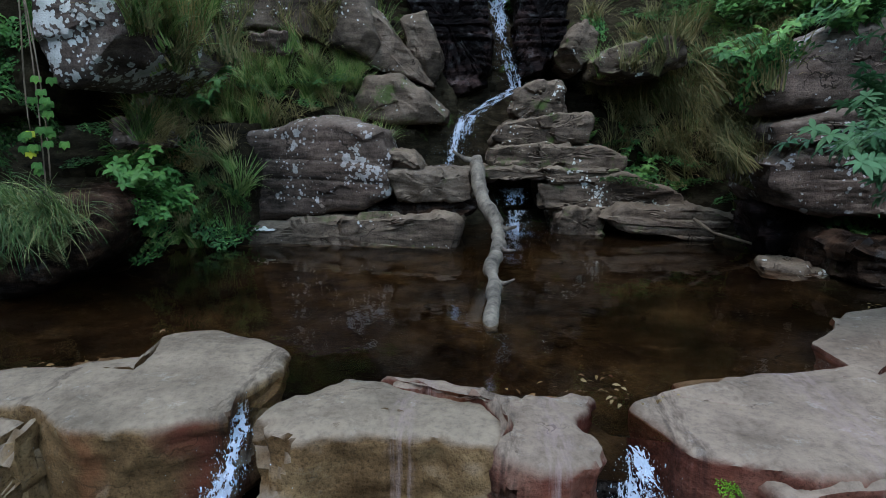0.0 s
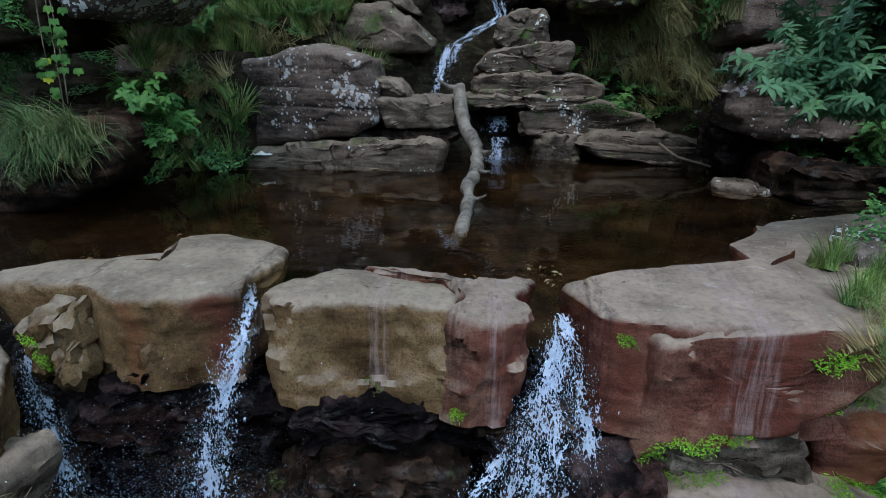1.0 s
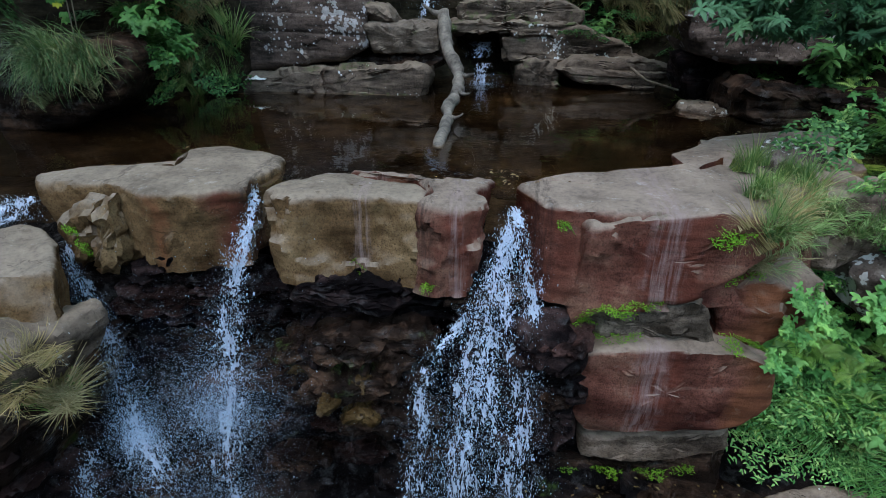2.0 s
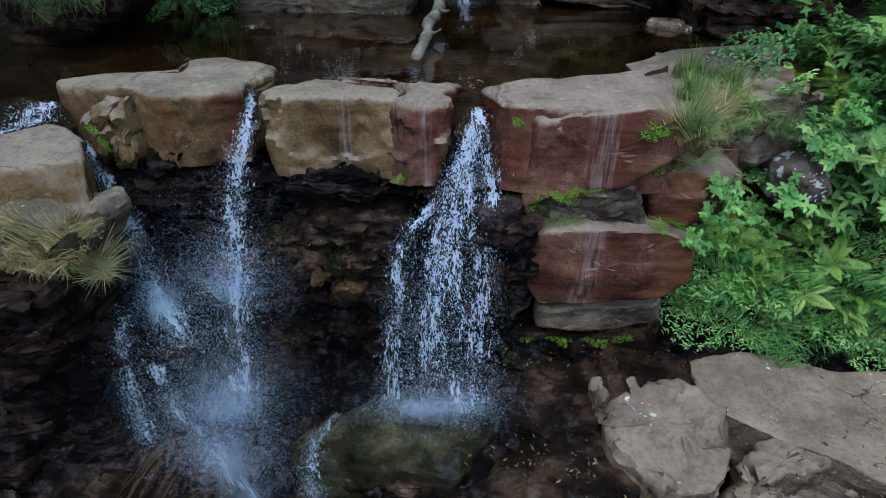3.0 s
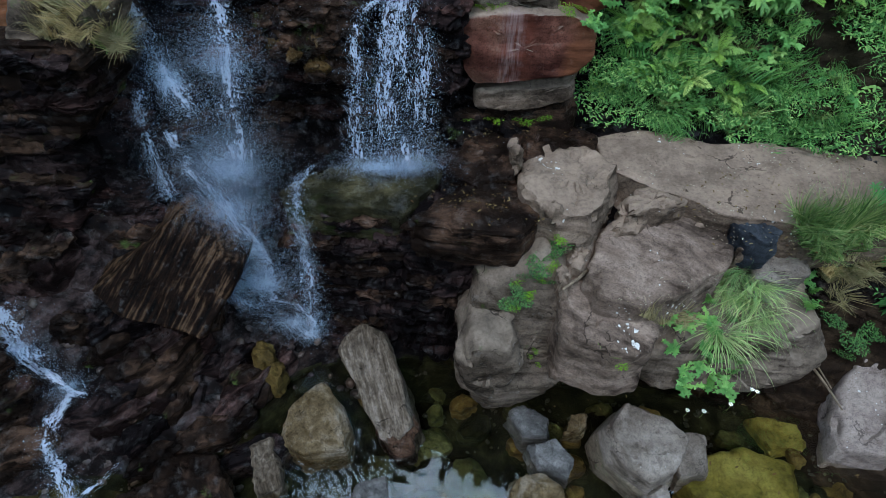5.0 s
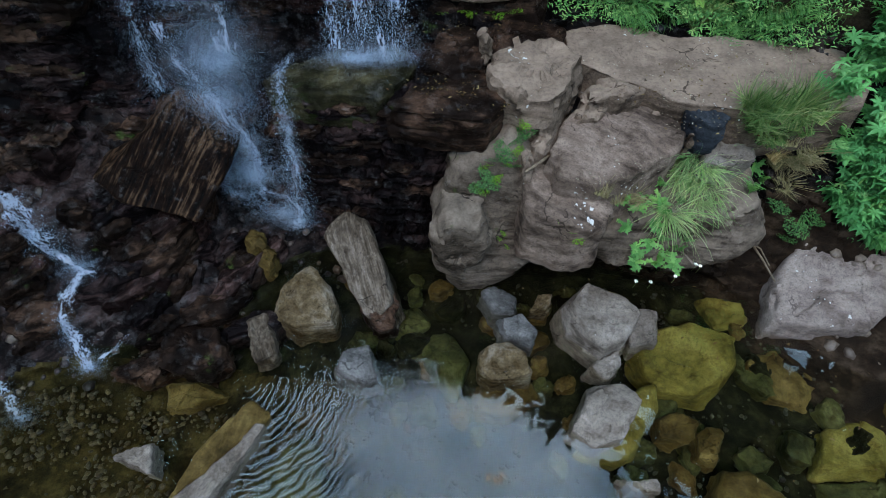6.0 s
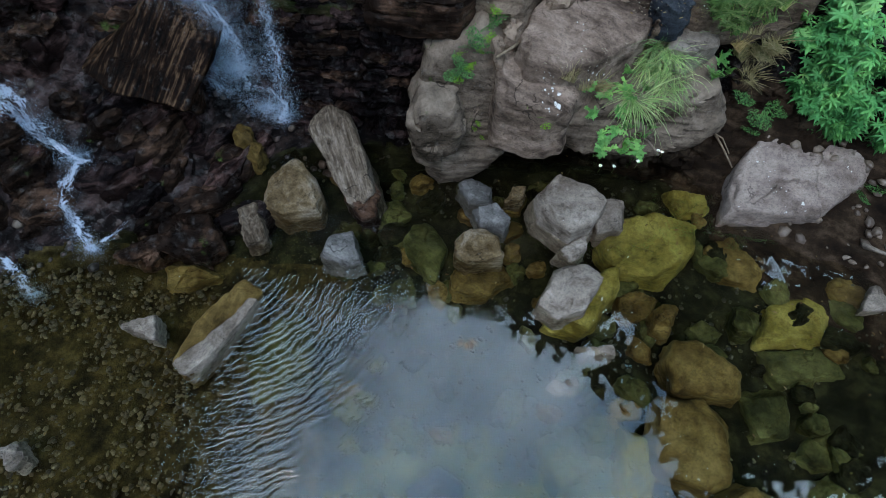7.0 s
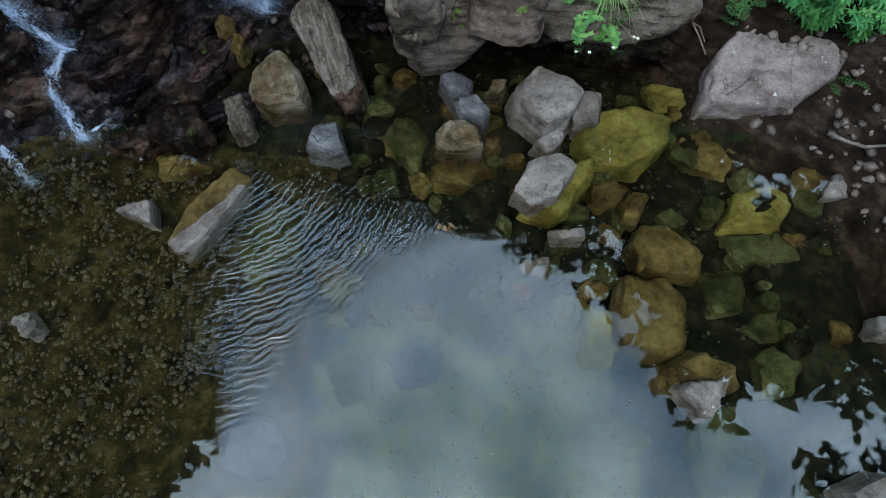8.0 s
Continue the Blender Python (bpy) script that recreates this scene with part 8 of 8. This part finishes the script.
tufts("weed", [(3.39, 2.20, 2.75), (3.75, 2.34, 3.48), (3.66, 2.23, 2.92), (3.18, 2.11, 3.82), (2.37, 1.68, 3.68), (3.54, 2.43, 3.48), (3.23, 2.36, 3.40), (3.86, 2.18, 2.57), (3.60, 2.36, 3.05), (3.41, 2.15, 2.68), (3.39, 2.37, 3.42), (2.95, 2.28, 2.66), (3.81, 2.20, 2.60), (3.20, 2.23, 2.78), (3.62, 2.35, 3.54), (3.27, 2.35, 3.35), (3.08, 2.25, 2.74), (2.95, 2.33, 2.97), (3.39, 2.34, 3.07), (2.91, 2.35, 2.86), (3.73, 2.36, 3.42), (3.33, 2.41, 3.45), (3.09, 2.32, 3.20), (3.05, 2.29, 2.96), (3.50, 2.35, 3.43), (3.41, 2.25, 2.92), (3.25, 2.28, 2.81), (3.84, 2.25, 3.10), (3.08, 2.41, 3.54), (2.62, 1.86, 3.88), (2.48, 1.84, 3.81), (3.68, 2.25, 3.17), (3.80, 2.19, 2.60), (3.77, 2.28, 2.66)], 0.75, (0.7, 0))
tufts("fern", [(3.03, 2.29, 3.01), (3.13, 2.36, 3.48), (3.46, 2.42, 3.14), (3.45, 2.44, 3.16), (3.06, 2.37, 3.42), (3.62, 2.35, 3.38), (3.69, 2.22, 2.95), (3.99, 2.20, 2.79), (3.01, 2.37, 3.44), (3.72, 2.28, 3.15), (3.05, 2.26, 3.01), (3.98, 2.23, 2.89), (3.01, 2.37, 3.36), (3.09, 2.28, 2.94), (3.53, 2.37, 3.06), (3.54, 2.27, 2.85), (3.48, 2.33, 3.41), (2.92, 2.36, 3.17), (3.66, 2.26, 3.10), (2.90, 2.37, 3.47), (3.60, 2.27, 3.31), (3.34, 2.40, 3.16), (3.59, 2.39, 3.12), (3.26, 2.23, 2.88), (3.79, 2.23, 3.22), (3.63, 2.33, 3.14)], 0.85, (0.7, 0))
tufts("grass", [(4.04, 2.14, 2.48), (3.83, 2.23, 2.67), (3.46, 2.26, 2.98), (3.45, 2.25, 2.88), (3.54, 2.26, 2.87), (3.29, 2.27, 2.80), (3.58, 2.21, 2.62), (3.36, 2.31, 3.02), (3.40, 2.15, 2.68), (3.70, 2.17, 2.49), (4.12, 2.21, 2.80), (3.30, 2.11, 2.52), (4.07, 2.24, 2.80), (3.92, 2.24, 2.88), (4.32, 2.10, 2.49), (4.19, 2.07, 2.38), (3.46, 2.19, 2.65), (4.12, 2.15, 2.46), (3.61, 2.32, 2.96), (3.83, 2.25, 3.05)], 0.6, (0.6, 0))
tufts("grass", [(2.81, 2.33, 4.27), (2.23, 1.75, 4.50), (2.57, 2.44, 4.61), (2.22, 2.07, 4.60), (2.28, 2.08, 4.60), (2.73, 2.32, 4.53), (2.32, 1.79, 4.49), (2.68, 2.26, 4.44), (2.34, 2.60, 4.61), (2.25, 1.75, 4.47), (2.39, 2.54, 4.62), (2.70, 2.36, 4.60)], 0.45, (0.6, 0))
tufts("dry", [(2.20, 1.76, 4.36), (2.48, 2.08, 4.36), (2.29, 1.92, 4.26), (2.58, 2.14, 4.32), (2.36, 1.99, 4.50), (2.39, 2.04, 4.56), (2.53, 2.14, 4.46), (2.63, 2.18, 4.25), (2.10, 1.73, 4.54), (2.35, 2.00, 4.55)], 0.5, (0.9, 0))
tufts("weed", [(3.73, 3.58, 4.52), (3.70, 2.74, 3.96), (3.83, 2.85, 4.14), (3.13, 2.27, 4.54), (4.09, 2.97, 4.33), (4.20, 2.78, 3.98), (4.29, 4.29, 4.65), (4.33, 3.72, 4.61), (4.15, 2.85, 4.01), (4.35, 3.45, 4.58), (3.91, 3.98, 4.55), (4.44, 3.62, 4.64), (4.14, 4.35, 4.61), (4.04, 4.35, 4.58), (4.06, 3.80, 4.54), (3.39, 2.24, 4.13), (3.29, 2.29, 4.22), (4.03, 2.97, 4.28), (3.89, 2.81, 4.09), (4.08, 3.46, 4.54)], 0.9, (0.7, 0), None, True)
tufts("fern", [(3.91, 2.91, 4.19), (4.08, 3.11, 4.50), (3.96, 2.73, 3.97), (4.27, 3.35, 4.54), (3.98, 2.94, 4.19), (3.87, 2.72, 3.89), (3.87, 3.01, 4.35), (4.20, 2.93, 4.18), (3.70, 3.10, 4.46), (4.19, 3.84, 4.57), (3.93, 2.84, 4.10), (3.78, 2.75, 4.01)], 0.9, (0.7, 0), None, True)
tufts("dark", [(4.36, 3.43, 4.57), (4.07, 3.69, 4.54), (4.01, 2.95, 4.34), (4.15, 3.09, 4.50), (4.22, 3.06, 4.36), (3.99, 2.39, 3.53), (4.03, 2.39, 3.54), (4.41, 3.83, 4.65), (4.18, 2.78, 3.98), (3.90, 3.22, 4.53)], 0.9, (0.6, 0))
tufts("matdark", [(3.73, 3.02, 4.30), (3.82, 3.49, 4.53), (3.00, 2.88, 4.71), (3.83, 3.01, 4.31), (3.83, 3.89, 4.54), (3.90, 2.89, 4.15), (3.75, 2.82, 4.13), (3.87, 3.02, 4.38), (3.37, 2.30, 4.27), (3.75, 3.81, 4.52), (3.73, 3.01, 4.28), (3.82, 3.26, 4.53)], 0.8, (0.6, 0))
tufts("turf", [(4.15, 2.23, 2.92), (5.04, 1.93, 2.58), (2.94, 2.32, 3.09), (4.57, 2.13, 2.54), (4.74, 2.01, 2.50), (3.08, 2.24, 2.73), (3.15, 2.29, 3.07), (4.14, 2.27, 2.58), (4.66, 2.09, 2.86), (3.48, 2.19, 2.64), (3.53, 2.20, 2.62), (4.41, 2.22, 2.91), (4.11, 2.15, 2.47), (3.42, 2.33, 3.02), (4.25, 2.22, 2.86), (3.65, 2.28, 3.18), (3.92, 2.25, 2.96), (4.06, 2.20, 2.51), (4.68, 2.10, 2.55), (4.22, 2.23, 2.71), (3.81, 2.19, 2.90), (3.34, 2.24, 2.95), (3.55, 2.27, 2.90), (5.07, 2.01, 2.65), (3.52, 2.23, 2.70), (4.51, 2.21, 2.90), (4.49, 2.05, 2.48), (3.49, 2.26, 2.86), (4.54, 2.15, 2.95), (2.92, 2.34, 2.70), (4.87, 2.11, 2.86), (3.86, 2.25, 3.09), (4.30, 2.19, 2.60)], 0.9, (0.6, 0))
tufts("dry", [(-1.63, 1.19, 3.61), (-1.82, 0.93, 3.95), (-1.73, 0.91, 3.82), (-1.96, 0.88, 3.77), (-1.64, 1.19, 3.68), (-1.66, 1.15, 3.64), (-1.78, 0.93, 3.86), (-1.55, 1.00, 4.02)], 0.6, (0.9, 0))
tufts("shrub", [(5.80, 1.24, 2.41), (5.98, 0.93, 1.40), (5.88, 1.66, 2.56), (6.11, 0.98, 1.70), (6.22, 1.12, 1.89), (6.50, 0.65, 1.02), (5.96, 1.65, 2.61), (6.08, 1.40, 2.24), (6.62, 0.36, 0.64), (6.26, 0.59, 0.89), (5.88, 0.89, 1.63), (6.34, 0.58, 0.95), (6.16, 1.11, 1.85), (6.01, 1.43, 2.29), (6.07, 1.36, 2.19), (6.18, 1.16, 1.94)], 0.75, (0.5, 0))
tufts("cool", [(4.15, 0.21, 1.58), (3.86, 0.14, 1.51), (4.07, 0.55, 1.54), (4.17, 0.42, 1.87), (4.31, 0.38, 1.62), (3.85, 0.07, 1.49), (4.10, 0.57, 1.81)], 0.85, (0.25, 0), 0.1)
tufts("grass", [(4.46, 0.72, 2.33), (4.87, 0.73, 2.32), (4.55, 0.70, 2.16), (4.71, 0.70, 2.32), (4.89, 0.72, 1.94), (4.49, 0.72, 2.30), (4.94, 0.73, 2.03), (4.96, 0.76, 2.25), (4.69, 0.70, 2.04), (4.47, 0.76, 2.37), (5.17, 0.77, 2.04), (4.66, 0.69, 2.14), (5.18, 0.78, 2.25), (4.53, 0.70, 2.19)], 0.8, (0.7, 0))
tufts("dry", [(5.37, 0.94, 1.54), (5.54, 0.95, 1.57), (5.35, 0.95, 1.53), (5.39, 0.82, 1.26), (5.13, 0.94, 1.46), (5.18, 0.95, 1.51), (5.44, 0.95, 1.49), (5.51, 0.94, 1.49)], 0.7, (0.9, 0))
tufts("weed", [(3.70, 0.14, 1.51), (3.50, 0.19, 1.48), (3.67, -0.08, 1.20), (3.56, -0.18, 0.98), (4.29, 0.46, -0.01), (4.04, -0.08, 1.22), (3.68, 0.31, 1.65), (3.88, -0.13, 1.08), (3.78, -0.09, 1.17), (3.89, -0.19, 0.93), (3.44, -0.03, 1.36), (3.66, -0.15, 0.97), (3.92, 0.18, 1.53), (3.39, 0.13, 1.56)], 0.6, (0.7, 0))


def join_cover():
    """One mesh for each kind of low cover that nobody could count."""
    sides = {}
    for kind, spots in COVER.items():
        name, label, category, meshes = KINDS[kind][:4]
        verts, faces, at = [], [], 0
        for data, m in spots:
            co = np.empty(len(data.vertices) * 3)
            data.vertices.foreach_get("co", co)
            co = co.reshape(-1, 3) @ np.array(m.to_3x3()).T + np.array(m.translation)
            verts.append(co)
            if data.name not in sides:
                sides[data.name] = [tuple(q.vertices) for q in data.polygons]
            faces += [tuple(at + k for k in q) for q in sides[data.name]]
            at += len(co)
        ob = mesh_of(name, np.vstack(verts), faces, meshes[0].materials[0])
        tagged(ob, label, category, kind="stuff")


join_cover()


def flower(place, size):
    """A small daisy: petals round a yellow eye on a thin stalk."""
    ob = new("flower", None)
    ob.location = place
    v, f = loft([((0, 0, -0.12), 0.002), ((0.01, 0, -0.06), 0.002), ((0, 0, 0), 0.002)], 5)
    part("stalk", v, f, GRASS, ob)
    v, f = loft([((0, 0, 0.0), 0.008 * size), ((0, 0, 0.006), 0.008 * size), ((0, 0, 0.009), 0.003 * size)], 8)
    part("eye", v, f, LEAF_YELLOW, ob, "yellow eye")
    for k in range(6):
        s = Sprays(k)
        a = k * math.pi / 3
        s.leaf(np.array([0, 0, 0.004]), np.array([math.cos(a), math.sin(a), 0.15]), np.array([0, 0, 1.0]), 0.03 * size, 0.022 * size, 0.1, 0.1)
        petal = new("petal", s.mesh("petal", PETAL))
        petal.parent = ob
    return tagged(ob, "small white wild daisy above the pool", "flower", "daisies above the pool")


for p in [(4.19, -0.26, 1.10), (4.23, -0.28, 1.10), (3.52, -0.52, 1.10), (3.67, -0.52, 1.10), (3.94, -0.43, 1.10)]:
    flower(p, 0.8)


def creeper():
    """A hanging vine with large soft leaves in front of the cave."""
    ob = new("creeper", None)
    ends = [(-2.78, 3.60, 6.13), (-2.74, 3.60, 5.91), (-2.85, 3.60, 5.74), (-2.82, 3.60, 5.64), (-2.91, 3.60, 5.64), (-2.75, 3.60, 5.65)]
    ob.location = ends[0]
    base = Vector(ends[0])
    for k, drop in enumerate((0.55, 0.75, 0.4)):
        v, f = loft([(Vector((0.03 * math.sin(3 * q + k) - 0.05 * k, 0.02 * k, 0.5 - drop * q * 2.2)), 0.005) for q in [j / 8 for j in range(9)]], 5)
        part("stem", v, f, TWIG, ob)
    r = np.random.RandomState(4)
    for k, e in enumerate(ends * 4):
        s = Sprays(900 + k)
        c = np.array(Vector(e) - base) + r.normal(0, 0.05, 3) * (1, 0.5, 2.2 if k > 5 else 0.4)
        for b in (-0.8, 0.0, 0.8):
            s.leaf(c, np.array([math.sin(b), -0.5, -0.9 * math.cos(b)]), np.array([0, -1.0, 0.4]), 0.06, 0.05, 0.2, 0.2)
        leaf = new("leaf", s.mesh("leaf", LEAF_YELLOW if 2 <= k <= 4 else LEAF_MID))
        leaf.parent = ob
    return tagged(ob, "hanging creeper with green and yellowing lobed leaves", "creeper")


creeper()

# ---- the wood round the gorge ----
def crown_mesh(seed, radius, clumps=38, leaves=105):
    s = Sprays(seed)
    for _ in range(clumps):
        d = unit(s.r.normal(size=3)) * (1, 1, 0.55)
        c = d * radius * s.r.uniform(0.35, 1.0)
        size = radius * s.r.uniform(0.22, 0.4)
        for _ in range(leaves):
            q = c + unit(s.r.normal(size=3)) * size * s.r.uniform(0.3, 1.05) * (1, 1, 0.7)
            s.leaf(q, s.r.normal(size=3), unit(s.r.normal(size=3)), 0.42 * s.r.uniform(0.7, 1.3), 0.24, 0.2, 0.2)
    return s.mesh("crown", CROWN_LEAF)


CROWNS = [crown_mesh(500 + k, 3.0) for k in range(3)]


def tree(foot, top, size, seed):
    """A tree on the slope that leans out over the gorge."""
    r = random.Random(seed)
    foot, top = Vector(foot), Vector(top)
    ob = new("tree", None)
    ob.location = foot
    rise = top - foot
    line = [(rise * t * Vector((1, 1, 1)) + Vector((0, 0, 0)) - Vector((rise.x, rise.y, 0)) * t * (1 - t) * 0.6, 0.28 * size * (1 - 0.75 * t)) for t in [k / 9 for k in range(10)]]
    v, f = loft(line, 9)
    part("trunk", v, f, TRUNK, ob)
    for k in range(6):
        t = r.uniform(0.55, 0.95)
        start = rise * t - Vector((rise.x, rise.y, 0)) * t * (1 - t) * 0.6
        end = rise + Vector((r.uniform(-2, 2), r.uniform(-2, 2), r.uniform(-0.6, 1.2))) * size
        v, f = loft([(start.lerp(end, q / 4), 0.09 * size * (1 - 0.8 * q / 4)) for q in range(5)], 6)
        part("limb", v, f, TRUNK, ob)
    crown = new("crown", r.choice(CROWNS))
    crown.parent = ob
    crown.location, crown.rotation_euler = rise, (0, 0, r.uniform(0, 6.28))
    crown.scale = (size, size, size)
    return tagged(ob, "broad tree leaning over the gorge, its leaves darkened as if shaded", "tree", "trees round the gorge")


TREES = [
    ((-9.5, -7, 1.3), (-8.8, -6, 11.5), 1.2), ((-9, -2, 2.2), (-8.6, -2.2, 12), 1.2), ((-8.5, 2.5, 5.5), (-8.2, 2.0, 12.5), 1.25), ((-8, 7, 8.5), (-6.5, 6.5, 14), 1.3),
    ((-13, -4, 4), (-12.6, -4, 12), 1.3), ((-13, 0.5, 6), (-12.4, 0.5, 12), 1.3), ((-13, 5, 8), (-12, 4.5, 13), 1.3),
    ((12.8, 2.5, 5), (11.9, 1.7, 11.5), 1.5), ((13, 7, 9), (11, 6.6, 13), 1.5), ((16, 1.5, 5), (15.8, 1.2, 11.5), 1.4), ((9, 9, 12), (7.5, 9, 17), 1.4), ((15.5, -7, 3), (15, -6.6, 11), 1.0),
    ((-3.5, 15, 13), (-2.6, 12, 21), 1.6), ((1, 15.5, 13), (1.2, 12.6, 22), 1.7), ((5, 15, 13), (4.8, 12, 21), 1.6),
    ((-4, -17, 0), (-4, -16, 9), 1.3), ((4, -20, 0), (4, -19, 9), 1.3), ((12, -14, 1), (11.5, -14, 9), 1.2), ((-11, -13, 1), (-10.5, -13, 9), 1.2),
]
for k, (foot, top, size) in enumerate(TREES):
    tree(foot, top, size, 600 + k)


def make_valley():
    """The wooded land round the gorge, out to the horizon."""
    rings = [(14, 0), (18, 3), (26, 9), (40, 16), (70, 22), (150, 30), (400, 34), (1500, 36)]
    n = 96
    verts = [(1 + r * math.cos(2 * math.pi * k / n), 0 + r * math.sin(2 * math.pi * k / n), h - 1.6 + 2 * math.sin(5.3 * k / n * 6.28 + r)) for r, h in rings for k in range(n)]
    faces = [(a * n + k, a * n + (k + 1) % n, (a + 1) * n + (k + 1) % n, (a + 1) * n + k) for a in range(len(rings) - 1) for k in range(n)]
    return tagged(mesh_of("ground", verts, faces, SOIL), "dark wooded valley ground around the gorge", "ground", kind="structure")


make_valley()
